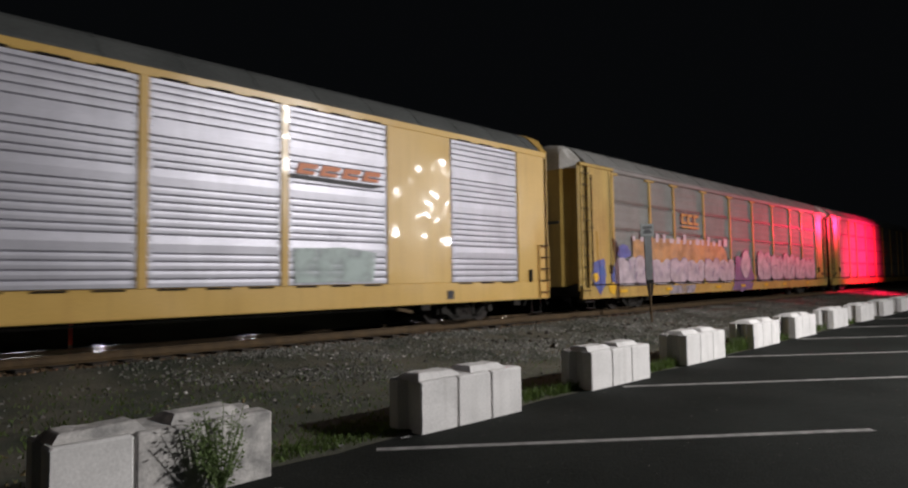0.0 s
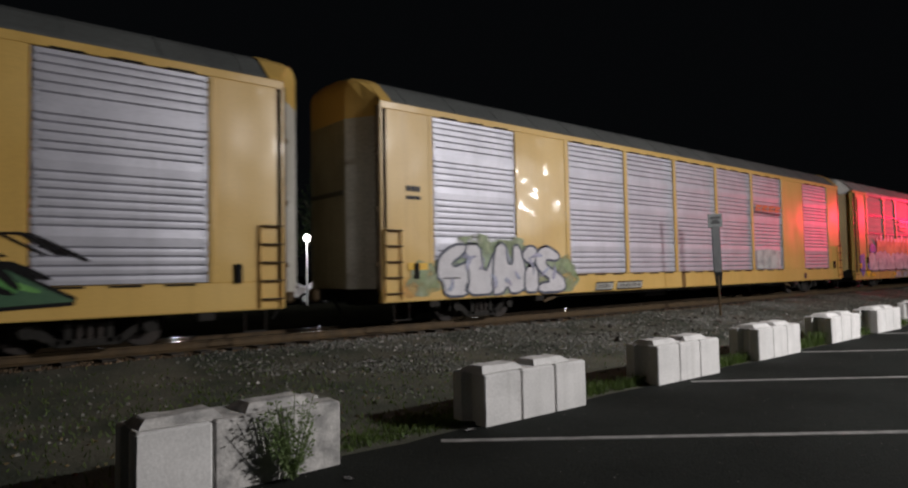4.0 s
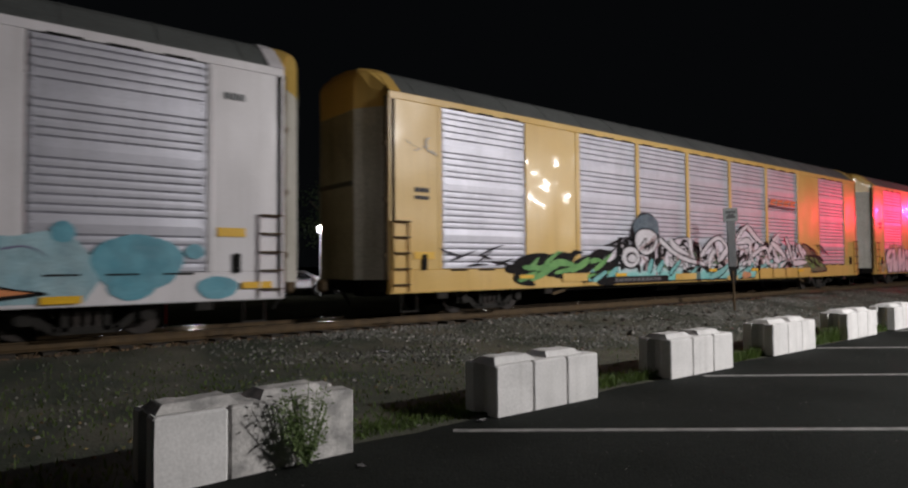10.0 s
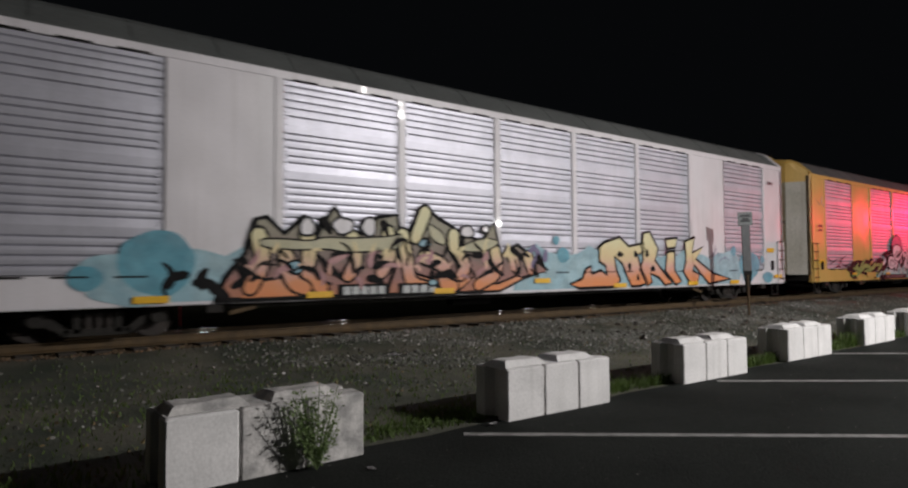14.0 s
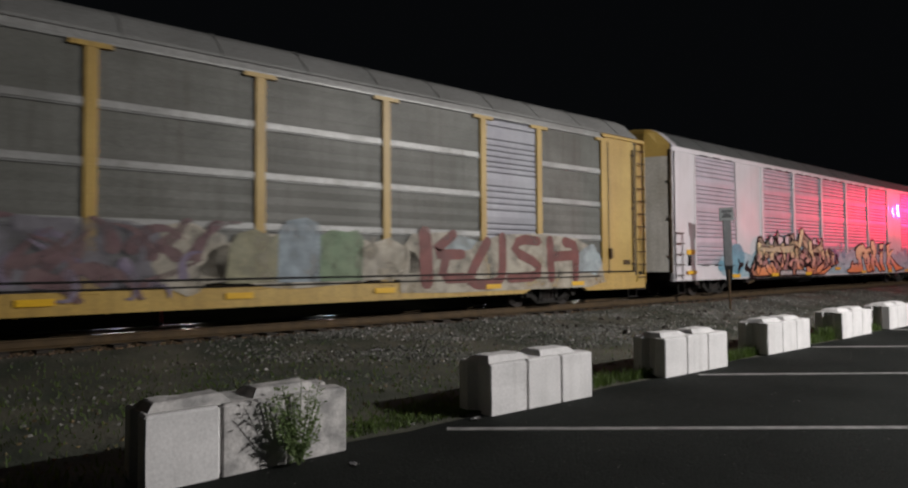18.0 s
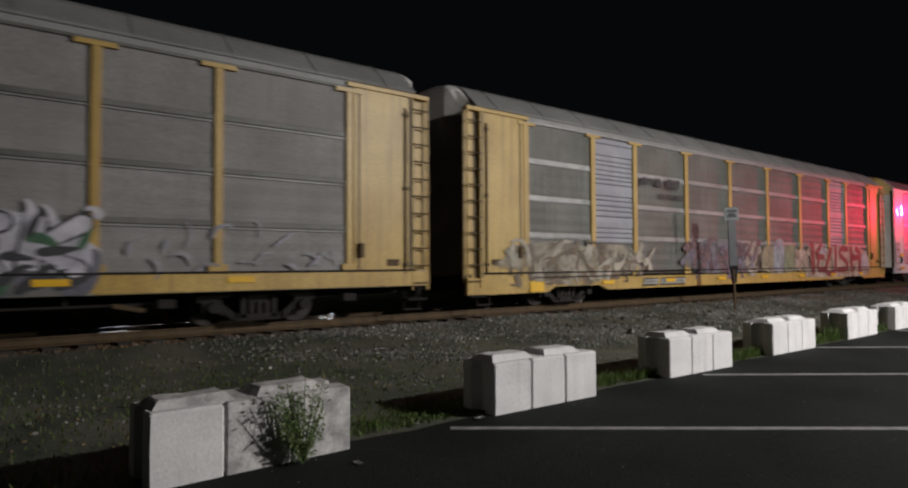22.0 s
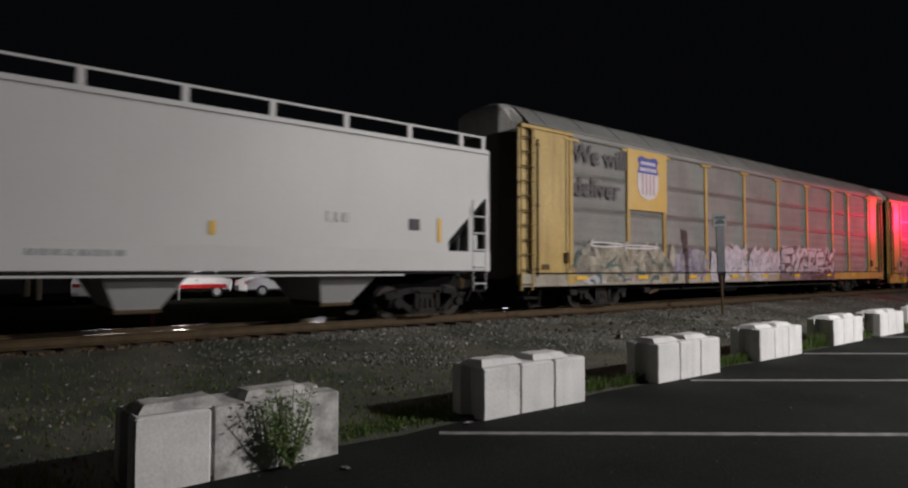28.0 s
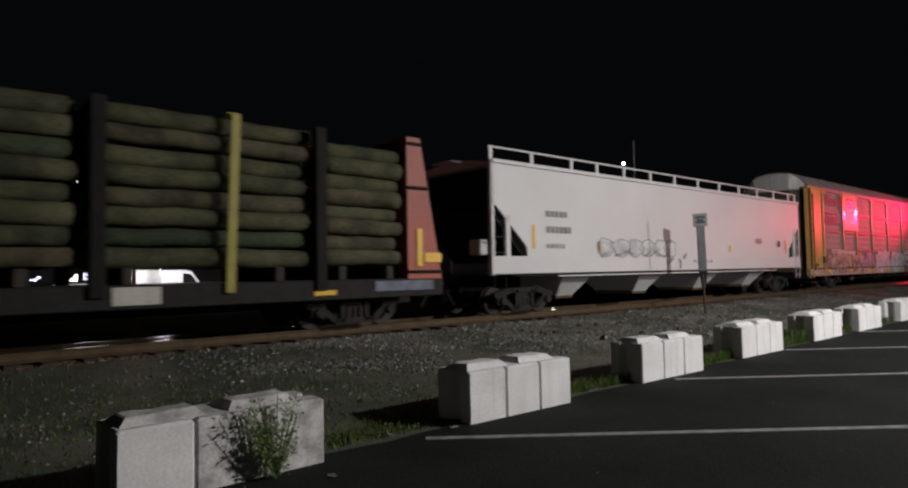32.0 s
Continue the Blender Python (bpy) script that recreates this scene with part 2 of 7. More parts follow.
GRASS = material("grass_blade", (0.12, 0.19, 0.04), (0.08, 0.12, 0.03), 0.7, 0, 6, 30, 0.1)
BARK = material("bark", (0.06, 0.045, 0.03), (0.04, 0.03, 0.02), 0.9, 0, 6, 30, 0.5)
SIGN_GREY = material("sign_back_grey", (0.12, 0.125, 0.13), (0.09, 0.095, 0.1), 0.5, 0.3, 4, 40, 0.05)
SIGN_PLATE = material("dull_sign_plate", (0.2, 0.215, 0.215), (0.16, 0.175, 0.175), 0.5, 0.2, 4, 40, 0.05)
WHEEL = material("grimy_wheel_steel", (0.026, 0.02, 0.018), (0.036, 0.026, 0.021), 0.7, 0.2, 4, 40, 0.2)
SIGN_FACE = material("sign_face_white", (0.55, 0.57, 0.57), (0.45, 0.47, 0.47), 0.5, 0, 4, 40, 0.05)
INK = material("dark_ink", (0.03, 0.03, 0.035), (0.04, 0.04, 0.045), 0.6)
RED_CAR = material("faded_red_paint", (0.42, 0.085, 0.045), (0.33, 0.065, 0.038), 0.55, 0, 0.9, 30, 0.05, 0.5, (0.1, 0.04, 0.03))
LOG = material("pine_log", (0.11, 0.108, 0.052), (0.034, 0.039, 0.018), 0.9, 0, 1.3, 18, 1.0, grain=0.6)
LOG_BROWN = material("brown_pine_log", (0.13, 0.11, 0.06), (0.048, 0.04, 0.021), 0.9, 0, 1.6, 18, 1.0, grain=0.6)
LOG_GREEN = material("mossy_pine_log", (0.068, 0.09, 0.04), (0.025, 0.036, 0.016), 0.9, 0, 1.1, 18, 1.0, grain=0.6)
STRAP = material("yellow_strap", (0.36, 0.31, 0.045), (0.28, 0.24, 0.035), 0.6)
ORANGE = material("orange_lettering", (0.74, 0.22, 0.07), (0.66, 0.19, 0.06), 0.5)
BLUE = material("blue_enamel", (0.05, 0.07, 0.4), (0.04, 0.06, 0.33), 0.4)
PALE = material("pale_enamel", (0.72, 0.66, 0.68), (0.66, 0.6, 0.62), 0.45)



def lacquer(m, weight):
    """A clear gloss over the paint, on plates that are slightly buckled, so that lamps mirror in it as bent glints."""
    n, l = m.node_tree.nodes, m.node_tree.links
    p = n["Principled BSDF"]
    p.inputs["Coat Weight"].default_value, p.inputs["Coat Roughness"].default_value = weight, 0.1
    ripple, buckle, coords = n.new("ShaderNodeTexNoise"), n.new("ShaderNodeBump"), n.new("ShaderNodeTexCoord")
    ripple.inputs["Scale"].default_value, ripple.inputs["Detail"].default_value = 1.9, 0
    buckle.inputs["Strength"].default_value, buckle.inputs["Distance"].default_value = 1.0, 0.04
    l.new(coords.outputs["Object"], ripple.inputs["Vector"])
    l.new(ripple.outputs["Fac"], buckle.inputs["Height"])
    l.new(buckle.outputs[0], p.inputs["Coat Normal"])


lacquer(WHITE, 0.6)
lacquer(YELLOW, 0.35)


def thin_leaf(m, share):
    """Lets a part of the light through a leaf."""
    n, l = m.node_tree.nodes, m.node_tree.links
    p = n["Principled BSDF"]
    col = p.inputs["Base Color"].links[0].from_socket
    tr, mx = n.new("ShaderNodeBsdfTranslucent"), n.new("ShaderNodeMixShader")
    l.new(col, tr.inputs[0])
    mx.inputs[0].default_value = share
    l.new(p.outputs[0], mx.inputs[1])
    l.new(tr.outputs[0], mx.inputs[2])
    l.new(mx.outputs[0], n["Material Output"].inputs[0])


thin_leaf(LEAF, 0.4)
thin_leaf(GRASS, 0.4)

# ---- building helpers ----
CACHE = {}


def part(name, data, parent, at=(0, 0, 0), label="", turn=None):
    """One mesh object under a thing or a part."""
    ob = new(name, data)
    ob.parent = parent
    ob.location = at
    if turn:
        ob.rotation_euler = [radians(a) for a in turn]
    if label:
        ob["label"] = label
    return ob


def finish(name, bm, mat, smooth=False):
    bmesh.ops.recalc_face_normals(bm, faces=bm.faces)
    me = bpy.data.meshes.new(name)
    if smooth:
        for f in bm.faces:
            f.smooth = True
    bm.to_mesh(me)
    bm.free()
    if mat:
        me.materials.append(mat)
    return me


def box(dx, dy, dz, mat, bevel=0.008):
    """A bevelled block about its middle; alike blocks share one mesh."""
    key = (round(dx, 3), round(dy, 3), round(dz, 3), mat.name, bevel)
    if key not in CACHE:
        bm = bmesh.new()
        bmesh.ops.create_cube(bm, size=1)
        bmesh.ops.scale(bm, vec=(dx, dy, dz), verts=bm.verts)
        if bevel:
            bmesh.ops.bevel(bm, geom=bm.edges[:], offset=min(bevel, 0.3 * min(dx, dy, dz)), segments=1, affect="EDGES")
        CACHE[key] = finish("block", bm, mat)
    return CACHE[key]


def rod(radius, length, mat, axis="Z", sides=10):
    key = ("rod", round(radius, 3), round(length, 3), mat.name, axis, sides)
    if key not in CACHE:
        bm = bmesh.new()
        bmesh.ops.create_cone(bm, cap_ends=True, segments=sides, radius1=radius, radius2=radius, depth=length)
        if axis != "Z":
            bmesh.ops.rotate(bm, matrix=Matrix.Rotation(radians(90), 3, "Y" if axis == "X" else "X"), verts=bm.verts)
        CACHE[key] = finish("rod", bm, mat)
    return CACHE[key]


def extrude_x(profile, x0, x1, mat, smooth=False, closed=True, cuts=1):
    """A profile of (y, z) drawn out along x."""
    bm = bmesh.new()
    rings = []
    for i in range(cuts + 1):
        x = x0 + (x1 - x0) * i / cuts
        rings.append([bm.verts.new((x, y, z)) for y, z in profile])
    k = len(profile)
    for a, b in zip(rings, rings[1:]):
        for i in range(k if closed else k - 1):
            bm.faces.new((a[i], a[(i + 1) % k], b[(i + 1) % k], b[i]))
    if closed:
        bm.faces.new(rings[0])
        bm.faces.new(rings[-1])
    return finish("profile", bm, mat, smooth)


def slab(outline, depth, mat, plane="XZ"):
    """A flat outline given thickness towards +y (XZ) or +z (XY)."""
    bm = bmesh.new()
    up = Vector((0, depth, 0)) if plane == "XZ" else Vector((0, 0, depth))
    lo = [bm.verts.new((a, 0, b) if plane == "XZ" else (a, b, 0)) for a, b in outline]
    hi = [bm.verts.new(v.co + up) for v in lo]
    bm.faces.new(lo)
    bm.faces.new(hi)
    for i in range(len(lo)):
        j = (i + 1) % len(lo)
        bm.faces.new((lo[i], lo[j], hi[j], hi[i]))
    return finish("slab", bm, mat)


def thing(name, label, category, group="", at=(0, 0, 0), turn=0, kind=""):
    ob = new(name)
    ob.matrix_basis = pose(*at, 0, 0, turn)
    return tagged(ob, label, category, group, kind)

# ---- ground, track, lot ----


def hill(y):
    """Height of the ground from the lot across to the track and beyond."""
    rows = ((-9999, -0.03), (5.2, -0.03), (5.9, -0.02), (7.0, 0.04), (8.5, 0.10), (10.2, 0.21), (11.5, 0.36), (14.7, 0.30), (17.0, -0.4), (24.0, -0.35), (28.0, 0.0), (9999, 0.0))
    for (a, u), (b, v) in zip(rows, rows[1:]):
        if y <= b:
            return u + (v - u) * (y - a) / (b - a)


def relief(x, y):
    z = hill(y)
    if 5.3 < y < 16.5:
        k = min(1, (y - 5.3) / 1.0)
        z += k * (0.05 * noise.noise((x * 0.5, y * 0.7, 1.0)) + 0.025 * noise.noise((x * 2.1, y * 2.1, 4.0)))
    return z


def ground_sheet():
    xs = [-1500, -300, -60] + [-14 + 0.22 * i for i in range(345)] + [75, 110, 300, 1500]
    ys = [-1500, -200, -40, 4.0] + [4.8 + 0.16 * i for i in range(76)] + [18, 24, 28, 60, 300, 1500]
    verts = [(x, y, relief(x, y)) for y in ys for x in xs]
    w = len(xs)
    faces = [(j * w + i, j * w + i + 1, (j + 1) * w + i + 1, (j + 1) * w + i) for j in range(len(ys) - 1) for i in range(w - 1)]
    me = bpy.data.meshes.new("ground")
    me.from_pydata(verts, [], faces)
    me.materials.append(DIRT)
    me.materials.append(UNLIT_SOIL)
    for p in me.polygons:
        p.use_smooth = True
        # beyond the track the ground takes the soil coloured as in shade
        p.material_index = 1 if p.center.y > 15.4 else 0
    return tagged(new("ground", me), "dark gravelly ground along the railway", "ground", kind="structure")


ground_sheet()

# the lot's asphalt, its edge ragged under the blocks
edge = [(x * 0.35 - 40, 5.36 + 0.012 * max(0, x * 0.35 - 40) + 0.10 * noise.noise((x * 0.3, 2.0, 0.0)) + 0.05 * noise.noise((x * 1.1, 7.0, 0.0))) for x in range(400)]
lot = new("pavement", slab([(-40, -45), (100, -45)] + edge[::-1], 0.04, ASPHALT, "XY"))
lot.location = (0, 0, -0.04)
tagged(lot, "dark worn asphalt of a parking lot", "parking lot", kind="structure")

# bay lines, slanting away from the blocks
for i, (x, y) in enumerate(((-0.75, 5.05), (4.09, 5.17), (8.97, 5.20), (13.55, 5.42), (18.4, 5.5), (23.2, 5.55), (28.0, 5.6))):
    n = 24
    left = [(0.055 + 0.006 * noise.noise((k * 0.9, i, 0.0)), k * 5.4 / n) for k in range(n + 1)]
    right = [(-0.055 + 0.006 * noise.noise((k * 0.9, i, 5.0)), k * 5.4 / n) for k in range(n + 1)]
    ob = new("bay_line", slab(left + right[::-1], 0.004, LINE, "XY"))
    ob.matrix_basis = pose(x, y, 0.0005, 0, 0, -128.6 if i != 1 else -129.5)
    tagged(ob, "worn white painted parking bay line", "road marking", "bay lines", "structure")

# track: two rails, timber ties
track = thing("track", "single railway track with rusty rails on timber ties", "railway track", kind="structure", at=(0, TRACK_Y, 0))
RAIL_PROFILE = [(-0.07, -0.17), (0.07, -0.17), (0.07, -0.155), (0.012, -0.13), (0.01, -0.045), (0.036, -0.035), (0.036, -0.008), (-0.036, -0.008), (-0.036, -0.035), (-0.01, -0.045), (-0.012, -0.13), (-0.07, -0.155)]
HEAD_PROFILE = [(-0.034, -0.008), (-0.028, 0.0), (0.028, 0.0), (0.034, -0.008)]
for side in (-1, 1):
    r = part("rail", extrude_x(RAIL_PROFILE, -120, 240, RUST), track, (0, side * (GAUGE + 0.036), RAIL_TOP[side > 0]))
    part("rail_head", extrude_x(HEAD_PROFILE, -120, 240, RAILHEAD), r, (0, 0, 0.0005))
for i in range(170):
    part("tie", box(0.23, 2.6, 0.17, TIE, 0.012), track, (-12 + 0.53 * i, 0.02 * math.sin(i * 7.3), 0.269), turn=(-2.3, 0, 0.8 * math.sin(i * 3.1)))


def stones(name, label, count, size, mat, area, seed, dens=None):
    """Loose stones strewn over the ground, in one mesh."""
    rnd = random.Random(seed)
    verts, faces = [], []
    base = ((1, 0, -0.3), (0.3, 0.95, -0.3), (-0.8, 0.6, -0.3), (-0.8, -0.6, -0.3), (0.3, -0.95, -0.3), (0.15, 0.1, 0.75), (0.6, -0.2, 0.45), (-0.45, 0.25, 0.55))
    tri = ((0, 1, 6), (1, 5, 6), (1, 2, 7), (1, 7, 5), (2, 3, 7), (3, 4, 7), (4, 5, 7), (4, 6, 5), (4, 0, 6))
    x0, x1, y0, y1 = area
    while len(verts) < count * 8:
        x, y = rnd.uniform(x0, x1), rnd.uniform(y0, y1)
        if dens and rnd.random() > dens(x, y):
            continue
        s = size * rnd.uniform(0.5, 1.35)
        a = rnd.uniform(0, 6.28)
        c, d = math.cos(a), math.sin(a)
        z = max(relief(x, y), 0.0 if y < 5.2 else -9)
        k = len(verts)
        sx, sy, sz = s * rnd.uniform(0.7, 1.2), s * rnd.uniform(0.6, 1.1), s * rnd.uniform(0.6, 1.1)
        for u, v, w in base:
            u, v, w = u * sx, v * sy, w * sz
            verts.append((x + u * c - v * d, y + u * d + v * c, z + w))
        faces += [(k + p, k + q, k + r) for p, q, r in tri]
    me = bpy.data.meshes.new(name)
    me.from_pydata(verts, [], faces)
    me.materials.append(mat)
    return tagged(new(name, me), label, "gravel", kind="stuff")


def heap(x, y):
    k = 0.08 + 0.92 * min(1, max(0, (y - 6.8) / 2.0))
    k *= 0.06 + 0.94 * min(1, max(0, (x + 0.45 * (y - 8) - 3.6) / 3.5))
    return k * max(0.04, 0.42 + 1.15 * noise.noise((x * 0.55, y * 0.9, 3.0)))


stones("ballast", "grey crushed stone ballast beside the rails", 26000, 0.034, STONE, (-4, 34, 6.0, 11.75), 3, heap)
stones("ballast", "coarse lumps of crushed stone on the shoulder of the track", 1500, 0.05, STONE, (4, 32, 8.2, 11.6), 8, heap)
stones("ballast", "grey crushed stone ballast far along the track", 9000, 0.045, STONE, (30, 75, 6.5, 12.0), 4, heap)
stones("ballast", "dark crushed stone ballast between and behind the rails", 9000, 0.035, STONE, (-6, 40, 12.0, 15.2), 5)
stones("ballast", "rust-stained stones along the foot of the rail", 12000, 0.034, STONE_RUSTY, (-5, 40, 11.5, 12.12), 7)
stones("pale_stones", "pale chips and small stones scattered on the ballast", 1300, 0.036, STONE_PALE, (-3, 36, 6.2, 11.8), 6, heap)


# ---- concrete blocks ----
BL, BD, BH = 1.73, 0.576, 0.576


def bay_mesh(lo, hi, grooved, mat, seed):
    """One cast bay; grooved: -1 or +1 where its outer end carries the upright keyway, 0 for the middle bay."""
    c, q, w, d = 0.014, 0.165, 0.075, 0.095
    front = [(lo + c, 0), (hi - c, 0), (hi, c)]
    right = [(hi, q), (hi - d, q + w), (hi - d, BD - q - w), (hi, BD - q)] if grooved > 0 else []
    left = [(lo, BD - q), (lo + d, BD - q - w), (lo + d, q + w), (lo, q)] if grooved < 0 else []
    plan = front + right + [(hi, BD - c), (hi - c, BD), (lo + c, BD), (lo, BD - c)] + left + [(lo, c)]
    mx, my = (lo + hi) / 2, BD / 2
    bm = bmesh.new()
    rings = []
    for z, k in ((0.0, 0.0), (0.012, 0.0), (0.16, 0.0), (0.31, 0.0), (0.46, 0.0), (BH - 0.018, 0.0), (BH, 0.022)):
        ring = []
        for x, y in plan:
            p = Vector((x + k * (1 if x < mx else -1), y + k * (1 if y < my else -1), z))
            n = p + Vector((seed * 1.3, 0, 0))
            p += Vector((0.005 * noise.noise(n * 6.0), 0.006 * noise.noise(n * 5.0 + Vector((3, 0, 0))), 0.007 * noise.noise(n * 9.0) if z > 0.5 else 0))
            ring.append(bm.verts.new(p))
        rings.append(ring)
    for a, b in zip(rings, rings[1:]):
        for i in range(len(plan)):
            j = (i + 1) % len(plan)
            bm.faces.new((a[i], a[j], b[j], b[i]))
    bm.faces.new(rings[0])
    bmesh.ops.triangulate(bm, faces=[bm.faces.new(rings[-1])])
    return finish("cast_bay", bm, mat)


def concrete_block(x, y, turn, stained=False, label=""):
    """An interlocking block in three cast bays, with two keys on top and a keyway down each end."""
    ob = thing("concrete_block", label or "pale grey interlocking concrete block at the edge of the lot", "concrete block", "row of concrete blocks", (x, y, 0), turn)
    mat = CONCRETE_STAINED if stained else CONCRETE
    third = BL / 3
    g = 0.018
    for i in range(3):
        m = CONCRETE if (stained and i == 0) else mat
        part("cast_bay", bay_mesh(i * third + g / 2 * (i > 0), (i + 1) * third - g / 2 * (i < 2), i - 1, m, x + i), ob)
    part("core", box(BL - 0.26, BD - 0.05, BH - 0.05, mat, 0.01), ob, (BL / 2, BD / 2, BH / 2))
    for k, (a, b) in enumerate(((0.03, 0.70), (0.86, 1.52))):
        bm = bmesh.new()
        rows = []
        for z, e in ((BH - 0.012, 0.0), (BH + 0.058, 0.085), (BH + 0.066, 0.105)):
            o = []
            n = 6
            for j in range(n + 1):
                o.append((a + e * 0.8 + (b - a - 1.6 * e) * j / n, 0.07 + e))
            for j in range(n + 1):
                o.append((b - e * 0.8 - (b - a - 1.6 * e) * j / n, BD - 0.07 - e))
            ring = []
            for px, py in o:
                v = Vector((px, py, z))
                q = v * 9.0 + Vector((x, 5 * k, 0))
                ring.append(bm.verts.new(v + Vector((0.01 * noise.noise(q), 0.008 * noise.noise(q + Vector((4, 0, 0))), 0.014 * noise.noise(q * 0.8) if e else 0))))
            rows.append(ring)
        for u, v in zip(rows, rows[1:]):
            for j in range(len(u)):
                i2 = (j + 1) % len(u)
                bm.faces.new((u[j], u[i2], v[i2], v[j]))
        bmesh.ops.triangulate(bm, faces=[bm.faces.new(rows[-1])])
        part("key", finish("key", bm, mat), ob)
    return ob


concrete_block(1.204, 5.143, 1.4, True, "mottled grey interlocking concrete block behind a weed")
for x, y, r in ((4.795, 5.269, -0.9), (8.336, 5.353, -1.4), (11.81, 5.463, -1.0), (15.46, 5.53, 0.0), (18.5, 5.55, -0.6), (22.4, 5.62, 0.5), (26.1, 5.68, -0.8), (30.0, 5.75, 0.0), (33.7, 5.8, 0.3), (37.4, 5.85, 0)):
    concrete_block(x, y, r)

stones("lot_grit", "small grit and chips lying on the asphalt", 500, 0.008, STONE, (2, 16, 1.5, 5.2), 9)
stones("dead_leaves", "dry brown leaves blown against the blocks and ballast", 900, 0.03, DRY_LEAF, (-2, 26, 5.6, 9.0), 10)
stones("dark_clods", "dark clods and bark pieces by the foot of the sign", 60, 0.09, TIE, (11, 20, 8.6, 10.6), 11)

# ---- train ----
MOVING = []             # (car, place of its middle at the start)
WHEELS = []             # (wheelset, place in its car)
WHEEL_R = 0.356
AXLE_Z = RAIL_TOP[0] - CAR_Z + WHEEL_R


def wheelset_mesh():
    if "wheelset" not in CACHE:
        bm = bmesh.new()
        for s in (-1, 1):
            for r, d, y in ((WHEEL_R, 0.09, 0.79), (WHEEL_R + 0.028, 0.03, 0.715), (0.16, 0.2, 0.8)):
                m = Matrix.Translation((0, s * y, 0)) @ Matrix.Rotation(radians(90), 4, "X")
                bmesh.ops.create_cone(bm, cap_ends=True, segments=28, radius1=r, radius2=r, depth=d, matrix=m)
        bmesh.ops.create_cone(bm, cap_ends=True, segments=12, radius1=0.08, radius2=0.08, depth=2.0, matrix=Matrix.Rotation(radians(90), 4, "X"))
        CACHE["wheelset"] = finish("wheelset", bm, WHEEL)
    return CACHE["wheelset"]


def truck_frame_mesh():
    """A cast side frame: top and bottom chords round two windows, boxes over the axle ends."""
    if "truck" not in CACHE:
        bm = bmesh.new()
        up = [(-1.12, 0.6), (-0.88, 0.66), (-0.45, 0.72), (0.45, 0.72), (0.88, 0.66), (1.12, 0.6)]
        lo = [(-0.8, 0.52), (-0.45, 0.24), (0.45, 0.24), (0.8, 0.52)]
        for line, w in ((up, 0.13), (lo, 0.12), ([(-0.3, 0.25), (-0.3, 0.7)], 0.1), ([(0.3, 0.25), (0.3, 0.7)], 0.1)):
            for (ax, az), (bx, bz) in zip(line, line[1:]):
                d = math.hypot(bx - ax, bz - az)
                m = Matrix.Translation(((ax + bx) / 2, 0.07, (az + bz) / 2)) @ Matrix.Rotation(-math.atan2(bz - az, bx - ax), 4, "Y") @ Matrix.Diagonal((d + 0.05, 0.14, w, 1))
                bmesh.ops.create_cube(bm, size=1, matrix=m)
        for s in (-0.88, 0.88):
            bmesh.ops.create_cube(bm, size=1, matrix=Matrix.Translation((s, 0.07, 0.5)) @ Matrix.Diagonal((0.34, 0.16, 0.3, 1)))
            bmesh.ops.create_cone(bm, cap_ends=True, segments=12, radius1=0.12, radius2=0.1, depth=0.14, matrix=Matrix.Translation((s, -0.03, 0.45)) @ Matrix.Rotation(radians(90), 4, "X"))
        CACHE["truck"] = finish("side_frame", bm, TRUCK)
    return CACHE["truck"]


def truck(car, x):
    for y in (-1.15, 1.01):
        part("side_frame", truck_frame_mesh(), car, (x, y, AXLE_Z - 0.45))
    part("bolster", box(0.4, 2.2, 0.25, TRUCK), car, (x, 0, 0.62))
    for s in (-1, 1):
        for k in range(3):
            part("spring", rod(0.055, 0.3, WHEEL), car, (x + (k - 1) * 0.15, s * 1.1, 0.42))
        w = part("wheelset", wheelset_mesh(), car)
        WHEELS.append((w, (x + s * 0.88, 0, AXLE_Z)))


def coupler(car, x, d):
    c = part("coupler", box(0.75, 0.2, 0.24, BLACK, 0.03), car, (x + d * 0.35, 0, 0.85))
    part("knuckle", box(0.22, 0.3, 0.3, RUST, 0.06), c, (d * 0.4, 0, 0))
    part("brake_hose", rod(0.03, 0.5, BLACK, "Z", 8), car, (x + d * 0.4, -0.35, 0.62), turn=(0, d * 35, 0))


def ladder(car, x, y, z0, z1, width, mat, step=0.36, bar=0.05, rung_mat=None):
    la = part("ladder", box(bar, bar, z1 - z0, mat), car, (x - width / 2, y, (z0 + z1) / 2))
    part("stile", box(bar, bar, z1 - z0, mat), la, (width, 0, 0))
    z = z0 + 0.15
    while z < z1:
        part("rung", rod(0.02, width, rung_mat or mat, "X", 6), la, (width / 2, -0.03, z - (z0 + z1) / 2))
        z += step
    return la


